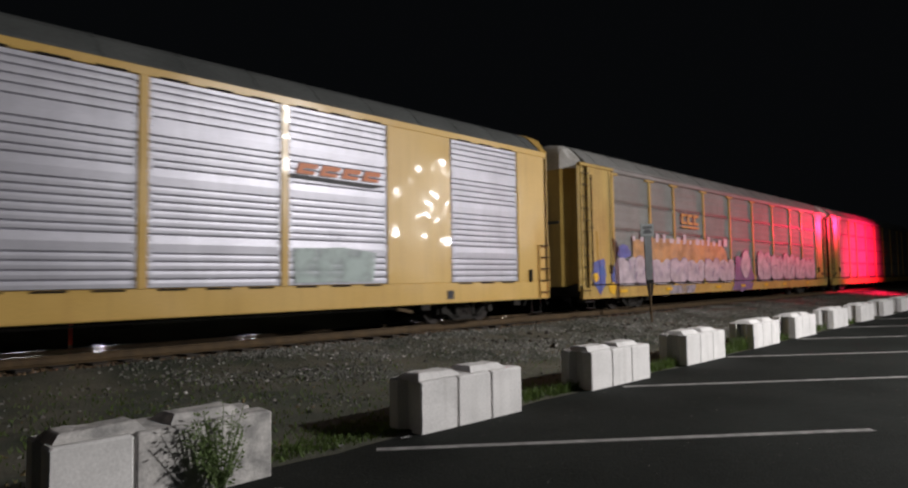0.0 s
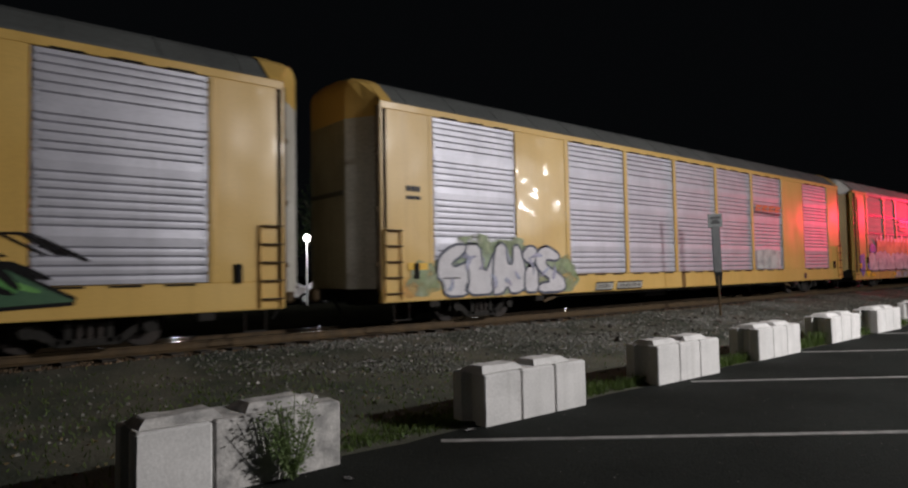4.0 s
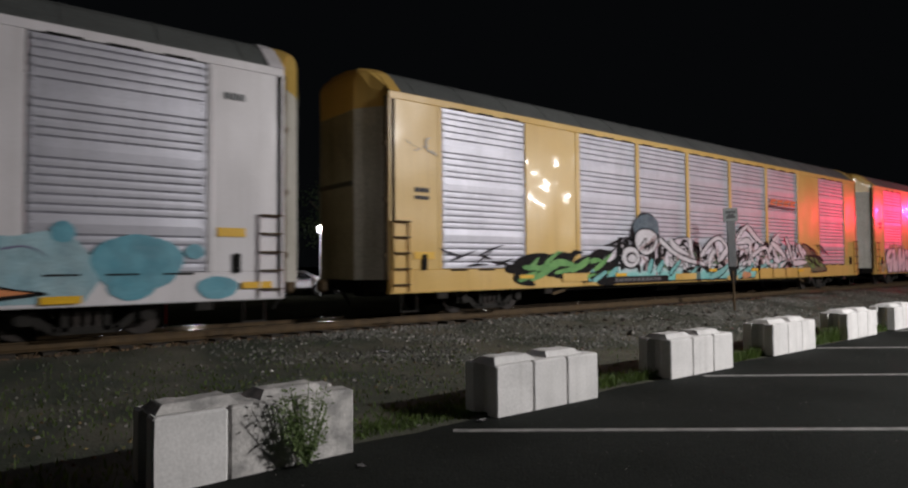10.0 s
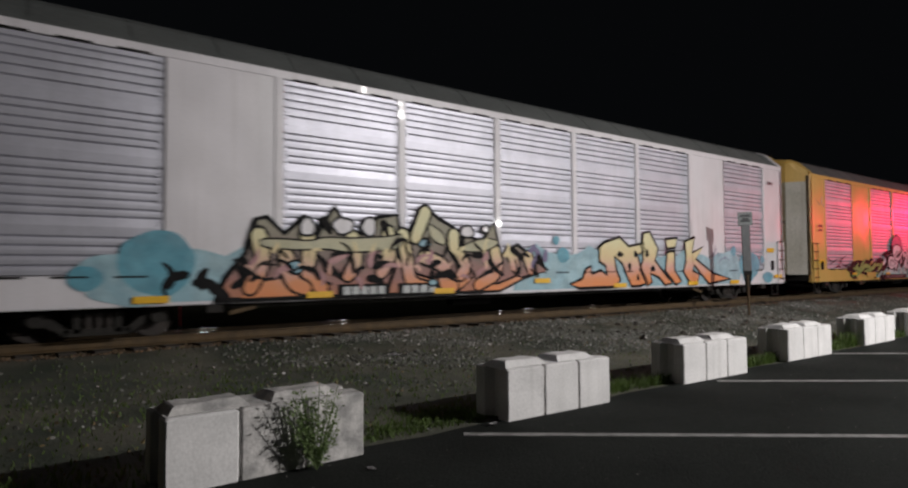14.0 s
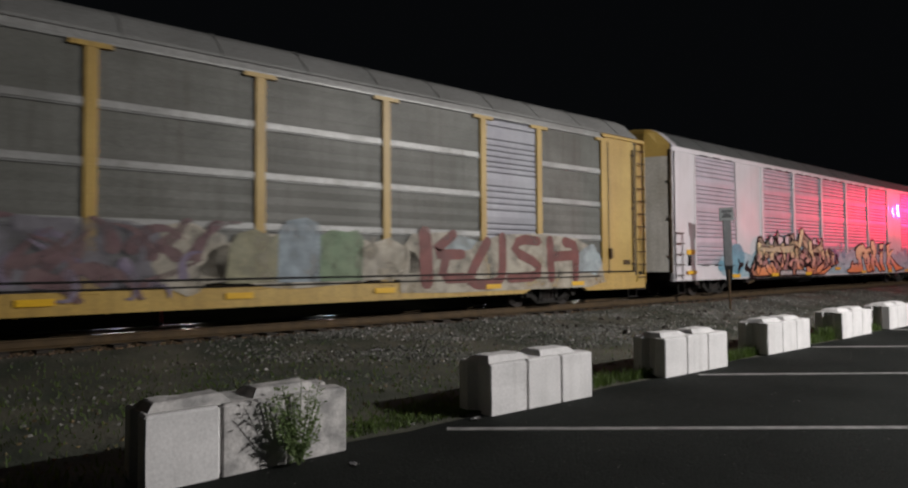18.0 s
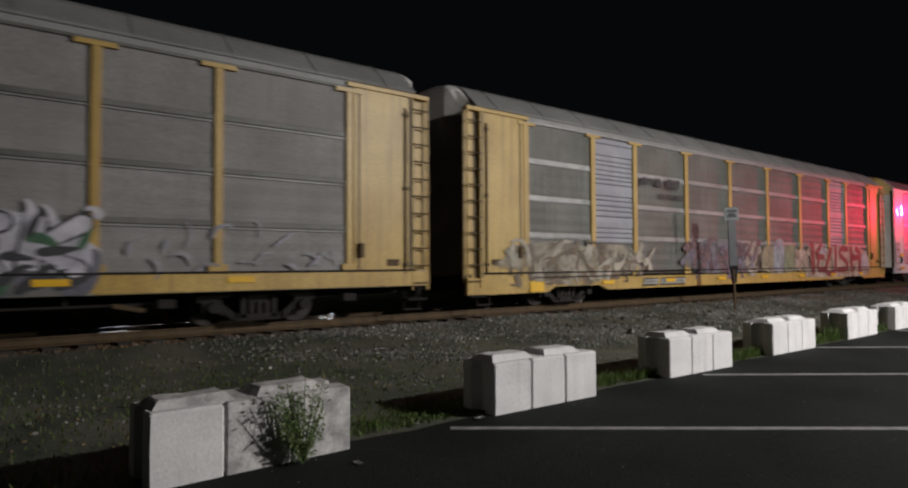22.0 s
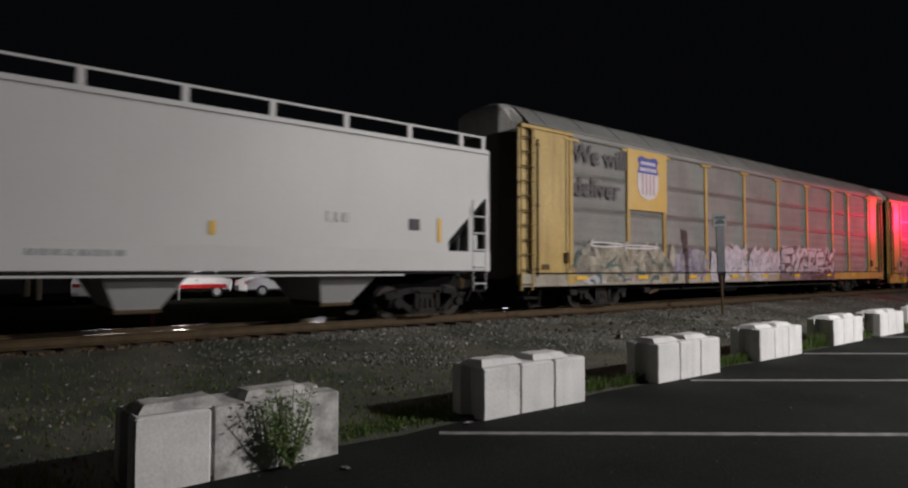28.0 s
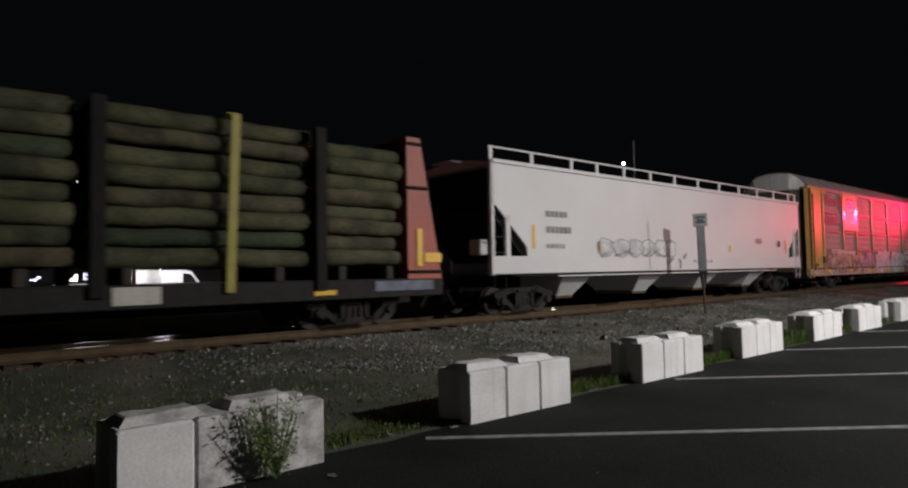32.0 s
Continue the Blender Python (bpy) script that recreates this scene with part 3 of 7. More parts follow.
def corrugated(w, z0, z1, mat, seed, pitch=0.105, depth=0.036, plain=0.3):
    """A sheet with groups of narrow level grooves and a plain band between its courses."""
    key = ("sheet", round(w, 2), z0, z1, mat.name, seed)
    if key not in CACHE:
        rnd = random.Random(seed)
        prof, z = [(depth + 0.01, z0), (0.0, z0 + 0.01)], z0 + 0.02
        left = rnd.randint(3, 4)
        while z < z1 - pitch:
            h = pitch * rnd.uniform(0.85, 1.2) if left > 0 else plain
            left = left - 1 if left > 0 else rnd.randint(4, 6)
            z = z + h
            if z > z1 - 0.05:
                break
            g = 0.034 if depth > 0.01 else 0.01
            prof += [(-0.03 * h, z - h * 0.5), (0.0005, z - 0.004), (depth, z), (0.0005, z + g)]
            z += g
        prof += [(0.0, z1 - 0.01), (depth + 0.01, z1)]
        CACHE[key] = extrude_x(prof, -w / 2, w / 2, mat, False, False, 1)
    return CACHE[key]


def rib_ends(z0, z1, mat):
    """The pressed ends of a panel's ribs, a row of small bosses along its edge."""
    key = ("rib_ends", z0, z1, mat.name)
    if key not in CACHE:
        bm = bmesh.new()
        z, last = z0, None
        while z < z1:
            for w, y, dz in ((0.02, 0.01, 0.0), (0.05, -0.008, 0.02), (0.05, -0.008, 0.085), (0.02, 0.01, 0.105)):
                pair = (bm.verts.new((-w / 2, y, z + dz)), bm.verts.new((w / 2, y, z + dz)))
                if last:
                    bm.faces.new((last[0], last[1], pair[1], pair[0]))
                last = pair
            z += 0.125
        CACHE[key] = finish("rib_ends", bm, mat)
    return CACHE[key]


def blob(cx, cz, rx, rz, seed, n=26, rough=0.2):
    rnd = random.Random(seed)
    ph = [rnd.uniform(0, 6.28) for _ in range(4)]
    o = []
    for i in range(n):
        a = i / n * 6.2832
        k = 1 + rough * (0.5 * math.sin(3 * a + ph[0]) + 0.35 * math.sin(5 * a + ph[1]) + 0.3 * math.sin(8 * a + ph[2]))
        o.append((cx + rx * k * math.cos(a), cz + rz * k * math.sin(a)))
    return o


def paint(name, outlines, mat, car, level, label="", joined=False):
    """Sprayed paint: flat shapes laid on the car's side; level sets which lies on which."""
    y = SIDE - 0.018 - 0.0014 * level
    made = None
    for g, group in enumerate([outlines] if joined else [[o] for o in outlines]):
        bm = bmesh.new()
        for k, o in enumerate(group):
            bm.faces.new([bm.verts.new((a, y - 0.00012 * (k + g), b)) for a, b in o])
        bm.normal_update()
        bmesh.ops.triangulate(bm, faces=bm.faces[:])
        made = part(name, finish(name, bm, mat), car, label=label)
    return made


def soften(line, times=2):
    """Rounds the corners of a line by cutting them."""
    for _ in range(times):
        out = [line[0]]
        for (ax, az), (bx, bz) in zip(line, line[1:]):
            out += [(ax * 0.75 + bx * 0.25, az * 0.75 + bz * 0.25), (ax * 0.25 + bx * 0.75, az * 0.25 + bz * 0.75)]
        line = out + [line[-1]]
    return line


def strip(bm, line, w, taper, y):
    """A stroke of even or failing width along a line, with rounded ends, as one connected band."""
    n = len(line)
    rows = []
    for i, (x, z) in enumerate(line):
        ax, az = line[max(0, i - 1)]
        bx, bz = line[min(n - 1, i + 1)]
        d = math.hypot(bx - ax, bz - az) or 1
        rows.append((x, z, (bx - ax) / d, (bz - az) / d, w / 2 * (1 - taper * i / (n - 1))))
    x, z, tx, tz, r = rows[0]
    head = [(x - tx * r * k, z - tz * r * k, tx, tz, r * q) for k, q in ((0.95, 0.3), (0.6, 0.78))]
    x, z, tx, tz, r = rows[-1]
    tail = [(x + tx * r * k, z + tz * r * k, tx, tz, r * q) for k, q in ((0.6, 0.78), (0.95, 0.3))]
    last = None
    for x, z, tx, tz, r in head + rows + tail:
        pair = (bm.verts.new((x - tz * r, y, z + tx * r)), bm.verts.new((x + tz * r, y, z - tx * r)))
        if last:
            bm.faces.new((last[0], pair[0], pair[1], last[1]))
        last = pair


def lens(bm, line, w, y):
    """A stroke that swells in the middle and runs out to a point at both ends."""
    n = len(line)
    last = None
    for i, (x, z) in enumerate(line):
        ax, az = line[max(0, i - 1)]
        bx, bz = line[min(n - 1, i + 1)]
        d = math.hypot(bx - ax, bz - az) or 1
        r = w / 2 * (0.02 + math.sin(math.pi * (i / (n - 1)) ** 0.7))
        tx, tz = (bx - ax) / d, (bz - az) / d
        pair = (bm.verts.new((x - tz * r, y, z + tx * r)), bm.verts.new((x + tz * r, y, z - tx * r)))
        if last:
            bm.faces.new((last[0], pair[0], pair[1], last[1]))
        last = pair


def stroke(name, lines, w, taper, mat, parent, level, label="", lift=0.0, sharp=False):
    bm = bmesh.new()
    for k, l in enumerate(lines):
        y = SIDE - 0.018 - 0.0014 * level - lift - 0.0001 * k
        if sharp:
            lens(bm, l, w, y)
        else:
            strip(bm, l, w, taper, y)
    return part(name, finish(name, bm, mat), parent, label=label)


GLYPHS = {
    "T": [[(0, 1), (1, 1)], [(0.5, 1), (0.42, 0)]],
    "R": [[(0.1, 0), (0.1, 1), (0.75, 0.95), (0.85, 0.7), (0.15, 0.5), (0.95, 0)]],
    "I": [[(0.5, 0), (0.5, 0.62)], [(0.5, 0.85), (0.6, 1.0)]],
    "K": [[(0.12, 0), (0.12, 1)], [(0.9, 1), (0.15, 0.45), (0.95, 0)]],
    "U": [[(0.1, 1), (0.15, 0.15), (0.5, 0), (0.85, 0.15), (0.9, 1)]],
    "S": [[(0.9, 0.85), (0.5, 1), (0.1, 0.75), (0.85, 0.35), (0.6, 0.02), (0.05, 0.1)]],
    "H": [[(0.1, 0), (0.1, 1)], [(0.9, 0), (0.9, 1)], [(0.1, 0.5), (0.9, 0.55)]],
    "M": [[(0.05, 0), (0.15, 1), (0.5, 0.4), (0.85, 1), (0.95, 0)]],
    "E": [[(0.9, 1), (0.1, 0.95), (0.12, 0.05), (0.9, 0)], [(0.12, 0.5), (0.75, 0.52)]],
    "L": [[(0.15, 1), (0.1, 0.08), (0.9, 0.0)]],
    "A": [[(0.02, 0), (0.45, 1), (0.98, 0)], [(0.2, 0.38), (0.8, 0.4)]],
    "N": [[(0.1, 0), (0.1, 1), (0.9, 0), (0.9, 1)]],
    "X": [[(0.05, 1), (0.95, 0)], [(0.95, 1), (0.05, 0)]],
    "O": [[(0.5, 1), (0.12, 0.75), (0.12, 0.25), (0.5, 0), (0.88, 0.25), (0.88, 0.75), (0.5, 1)]],
    "C": [[(0.9, 0.8), (0.5, 1), (0.12, 0.7), (0.12, 0.3), (0.5, 0), (0.9, 0.2)]],
}


def letters(car, word, x0, x1, z0, z1, w, fill, edge, lean=0.1, level=2, rim=0.09, label="", seed=1, soft=1, taper=0.0):
    """Graffiti letters: each a fill over a dark rim, set a little askew."""
    rnd = random.Random(seed)
    step = (x1 - x0) / len(word)
    for i, ch in enumerate(word):
        s = step * rnd.uniform(0.98, 1.12)
        dz, kz = rnd.uniform(-0.06, 0.06), rnd.uniform(0.9, 1.08)
        lines = []
        for line in GLYPHS[ch]:
            pts = [(x0 + i * step + (step - s) / 2 + w / 2 + a * (s - w) + lean * (b - 0.5) * (z1 - z0), z0 + dz + w / 2 + b * ((z1 - z0) * kz - w)) for a, b in line]
            lines.append(soften(pts, soft))
        top = level + 2 * (i % 2)
        body = stroke("graffiti_letter", lines, w, taper, fill, car, top + 1, label)
        if edge:
            stroke("letter_outline", lines, w + rim, taper, edge, body, top)


def swooshes(car, x0, x1, z0, z1, count, mat, level, seed, size=(0.6, 1.4), w=0.22, rim=0.0, edge=None, label="", angles=(0.3, 0.7, 1.1, 2.2, 2.7, -0.2), name="graffiti_stroke", sharp=False, bend=0.9):
    """Wild-style graffiti: bent strokes that run out to a point, with a dark rim."""
    rnd = random.Random(seed)
    for i in range(count):
        x = x0 + (x1 - x0) * (i + rnd.random()) / count
        z = z0 + (z1 - z0) * rnd.random() ** 1.4
        a = rnd.choice(angles) + rnd.uniform(-0.2, 0.2)
        s, b = rnd.uniform(*size), rnd.uniform(-bend, bend)
        line = [(x, z)]
        for k in range(3):
            a += b
            line.append((line[-1][0] + math.cos(a) * s / 3, line[-1][1] + math.sin(a) * s / 3))
        line = [(p, min(max(q, 0.74), z1 + 0.25)) for p, q in soften(line, 2)]
        ww = w * rnd.uniform(0.6, 1.3)
        top = level + 2 * (i % 2)
        body = stroke(name, [line], ww, 0.93, mat, car, top + 1, label, 0.00003 * i, sharp)
        if edge:
            stroke("stroke_outline", [line], ww + rim, 0.85, edge, body, top, "", 0.00003 * i, sharp)


def closed_soft(o, times):
    """Rounds the corners of a closed outline."""
    for _ in range(times):
        o = [q for (ax, az), (bx, bz) in zip(o, o[1:] + o[:1]) for q in ((ax * 0.78 + bx * 0.22, az * 0.78 + bz * 0.22), (ax * 0.22 + bx * 0.78, az * 0.22 + bz * 0.78))]
    return o


def shape(car, o, fill, level, rim=0.0, edge=None, label="", soft=0, name="graffiti_letter"):
    """One sprayed letter or patch with its drawn outline."""
    o = closed_soft(o, soft)
    body = paint(name, [o], fill, car, level, label)
    if edge:
        stroke("letter_outline", [o + [o[0], o[1]]], rim, 0, edge, body, level + 1)
    return body


def loops(car, outlines, w, mat, level, label=""):
    """Thin drawn lines round given shapes."""
    for o in outlines:
        stroke("graffiti_line", [o + [o[0]]], w, 0, mat, car, level, label)


def bars(car, name, x0, x1, z0, z1, count, mat, level=2, seed=2, label=""):
    """Writing that cannot be read: a row of plain bars."""
    rnd = random.Random(seed)
    step = (x1 - x0) / count
    out = []
    for i in range(count):
        a, b = x0 + step * i + step * 0.1, x0 + step * (i + 1) - step * 0.12
        out.append([(a, z0), (b, z0), (b, z1), (a, z1)])
    return paint(name, out, mat, car, level, label)


ROOF_SHAPE = [(-1.55, 5.02), (-1.47, 5.12), (-1.05, 5.52), (-0.8, 5.66), (-0.3, 5.74), (0.3, 5.74), (0.8, 5.66), (1.05, 5.52), (1.47, 5.12), (1.55, 5.02)]


def running_gear(car, half, bogie):
    part("centre_sill", box(2 * half - 0.3, 0.5, 0.4, BLACK), car, (0, 0, 0.78))
    part("floor", box(2 * half - 0.2, 2.7, 0.12, BLACK), car, (0, 0, 1.02))
    for d in (-1, 1):
        truck(car, d * bogie)
        coupler(car, d * (half + 0.02), d)
    for d in (-1, 1):
        # corner stirrup, jacking pads by the truck, a pipe and its hangers
        for o in (-0.2, 0.2):
            part("stirrup", rod(0.016, 0.42, TRUCK, "Z", 6), car, (d * (half - 0.55) + o, SIDE + 0.08, 0.48))
        part("stirrup_tread", box(0.46, 0.06, 0.03, TRUCK, 0.005), car, (d * (half - 0.55), SIDE + 0.08, 0.28))
        for o in (-1.75, 1.75):
            part("jacking_pad", box(0.3, 0.16, 0.16, TRUCK, 0.02), car, (d * bogie + o, SIDE + 0.12, 0.6))
        part("brake_lever", box(0.5, 0.04, 0.08, RUST, 0.01), car, (d * (bogie - 2.3), SIDE + 0.2, 0.55), turn=(0, d * 12, 0))
    part("train_pipe", rod(0.022, 2 * bogie - 4.2, TRUCK, "X", 8), car, (0, SIDE + 0.25, 0.6))
    for o in (-5.5, -2.5, 0.6, 3.6, 6.4):
        part("pipe_hanger", box(0.05, 0.05, 0.2, TRUCK, 0.005), car, (o, SIDE + 0.25, 0.68))
    part("brake_cylinder", rod(0.14, 0.6, BLACK, "X"), car, (1.2, -0.7, 0.62))
    part("air_tank", rod(0.2, 1.2, BLACK, "X", 14), car, (-1.6, -0.75, 0.6))


def end_hood(car, d, half, leaf, face, cap, reach, inset=0.0, top=4.72):
    """The folded end of a car: a flat middle between two slanting door leaves, under a dome that runs into the roof."""
    w, c, z0 = 1.5 - inset, 0.8, 0.98
    part("end_face", box(0.06, 2 * c, top - z0, face, 0.012), car, (d * (half + reach - 0.03), 0, (z0 + top) / 2), "grimy flat middle of the car's end")
    part("face_rail", box(0.05, 2 * c - 0.1, 0.1, BROWN, 0.01), car, (d * (half + reach + 0.02), 0, 3.1))
    for s in (-1, 1):
        o = [(0, -s * 0.0), (d * reach, -s * (w - c)), (d * reach, -s * (w - c) - s * 0.05), (0, -s * 0.07)]
        bm = bmesh.new()
        lo = [bm.verts.new((x, y, z0)) for x, y in o]
        hi = [bm.verts.new((x, y, top)) for x, y in o]
        bm.faces.new(lo)
        bm.faces.new(hi)
        for i in range(4):
            bm.faces.new((lo[i], lo[(i + 1) % 4], hi[(i + 1) % 4], hi[i]))
        leaf_ob = part("end_door", finish("end_door", bm, leaf), car, (d * half, s * w, 0), "pale slanting end door, rust-streaked")
        for z in (1.5, 2.7, 3.9):
            part("hinge", box(0.12, 0.05, 0.1, RUST, 0.01), leaf_ob, (d * 0.04, -s * 0.02, z))
    # dome: the roof's section drawn in towards the flat middle
    bm = bmesh.new()
    rings = []
    for k, (u, f) in enumerate(((-0.02, 1.0), (0.5, 0.985), (0.82, 0.93), (0.95, 0.82), (1.0, 0.66))):
        ring = []
        for y, z in ROOF_SHAPE:
            yy = math.copysign(min(abs(y) * (1 - inset / 1.5), w - (w - c) * max(0, u)), y)
            ring.append(bm.verts.new((d * (half + reach * u), yy, top + (z + 0.015 - top) * (f if z > 5.3 else f ** 0.5))))
        ring = [bm.verts.new((d * (half + reach * u), ring[0].co.y, top))] + ring + [bm.verts.new((d * (half + reach * u), ring[-1].co.y, top))]
        rings.append(ring)
    for a, b in zip(rings, rings[1:]):
        for i in range(len(a)):
            j = (i + 1) % len(a)
            bm.faces.new((a[i], a[j], b[j], b[i]))
    bm.faces.new(rings[0])
    bm.faces.new(rings[-1])
    part("end_dome", finish("end_dome", bm, cap), car, label="domed roof end")


def new_autorack(xc, paint_mat, label, end_left=BROWN, logo=True):
    """A closed car carrier: seven ribbed steel panels between painted posts."""
    car = thing("autorack_car", label, "railway car", "train", (xc, TRACK_Y, CAR_Z))
    MOVING.append((car, xc))
    H = 12.9
    running_gear(car, H, 9.7)
    # sill, top plate and the plain plates of the side
    part("side_sill", box(2 * H, 0.1, 0.5, paint_mat, 0.01), car, (0, SIDE + 0.05, 0.94))
    part("sill_flange", box(2 * H, 0.14, 0.05, paint_mat, 0.01), car, (0, SIDE + 0.075, 0.70))
    part("top_plate", box(2 * H, 0.1, 0.16, paint_mat, 0.01), car, (0, SIDE + 0.05, 4.97))
    for d in (-1, 1):
        part("side_plate", box(1.95, 0.06, 3.7, paint_mat, 0.01), car, (d * 7.83, SIDE + 0.035, 3.04), "smooth painted plate, slightly dented")
        part("end_plate", box(1.42, 0.06, 3.7, paint_mat, 0.01), car, (d * 12.19, SIDE + 0.035, 3.04))
        part("corner_post", box(0.16, 0.16, 4.3, paint_mat, 0.03), car, (d * (H - 0.1), SIDE + 0.085, 2.88))
        part("rib", box(0.08, 0.05, 3.7, paint_mat, 0.01), car, (d * 11.56, SIDE + 0.02, 3.04))
        ladder(car, d * 12.62, SIDE - 0.05, 0.72, 2.25, 0.42, paint_mat, 0.34, 0.04, RUST)
        part("door_latch", box(0.12, 0.08, 0.35, BLACK, 0.02), car, (d * 12.0, SIDE - 0.03, 1.35))
        end_hood(car, d, H, DIRTY_WHITE, TAN_END, YELLOW_OLD if paint_mat is WHITE else paint_mat, 0.6 if d > 0 else 0.43)
        part("door_track", box(0.07, 0.12, 4.0, RUST, 0.02), car, (d * (H + 0.02), -1.47, 2.95))
        part("end_sill", box(0.2, 2.9, 0.35, BLACK), car, (d * (H - 0.05), 0, 0.9))
        cap = [(y, z) for y, z in ROOF_SHAPE]
        part("roof_end_cap", extrude_x([(y * 1.012, z + 0.02) for y, z in cap], d * H - 0.3 * (d > 0), d * H + 0.3 * (d < 0), paint_mat), car)
    # each of the five middle bays and the two outer ones holds a ribbed sheet
    for k, x in enumerate((-5.44, -2.72, 0, 2.72, 5.44, -10.15, 10.15)):
        part("panel", corrugated(2.56 if abs(x) < 9 else 2.62, 1.2, 4.88, STEEL, 11), car, (x, SIDE + 0.02, 0), "ribbed galvanised steel panel")
        half = 1.28 if abs(x) < 9 else 1.31
        for s in (-1, 1):
            part("pressed_edge", rib_ends(1.25, 4.84, STEEL), car, (x + s * (half - 0.05), SIDE + 0.012, 0))
    for x in (-6.81, -4.08, -1.36, 1.36, 4.08, 6.81):
        part("post", box(0.17, 0.09, 3.72, paint_mat, 0.012), car, (x, SIDE + 0.03, 3.04))
    for x in (-5.44, -2.72, 0, 2.72, 5.44, -10.15, 10.15):
        for z in (1.17, 4.895):
            for o in (-0.85, 0, 0.85):
                part("slot", box(0.5, 0.02, 0.032, BLACK, 0.004), car, (x + o, SIDE - 0.016, z))
    part("far_wall", box(2 * H, 0.06, 4.3, paint_mat, 0.01), car, (0, 1.52, 2.88))
    part("roof", extrude_x(ROOF_SHAPE, -H, H, ROOF), car)
    for i in range(18):
        x = -H + 0.75 + i * (2 * H - 1.5) / 17
        part("roof_seam", extrude_x([(y, z + 0.012) for y, z in ROOF_SHAPE] + [(y * 0.98, z - 0.02) for y, z in ROOF_SHAPE[::-1]], x - 0.02, x + 0.02, ROOF), car)
    if logo:
        # four slanting letter-sized blocks, each with a slit
        for o in (0.1, 0.66, 1.22, 1.78):
            x = 4.22 + o
            paint("rail_emblem", [[(x, 3.5), (x + 0.44, 3.5), (x + 0.47, 3.57), (x + 0.17, 3.58), (x + 0.18, 3.62), (x + 0.5, 3.63), (x + 0.56, 3.73), (x + 0.1, 3.73)]], ORANGE, car, 1, "orange emblem, worn")
        paint("emblem_underline", [[(4.2, 3.40), (6.3, 3.36), (6.7, 3.44), (4.2, 3.48)]], INK, car, 1)
    return car


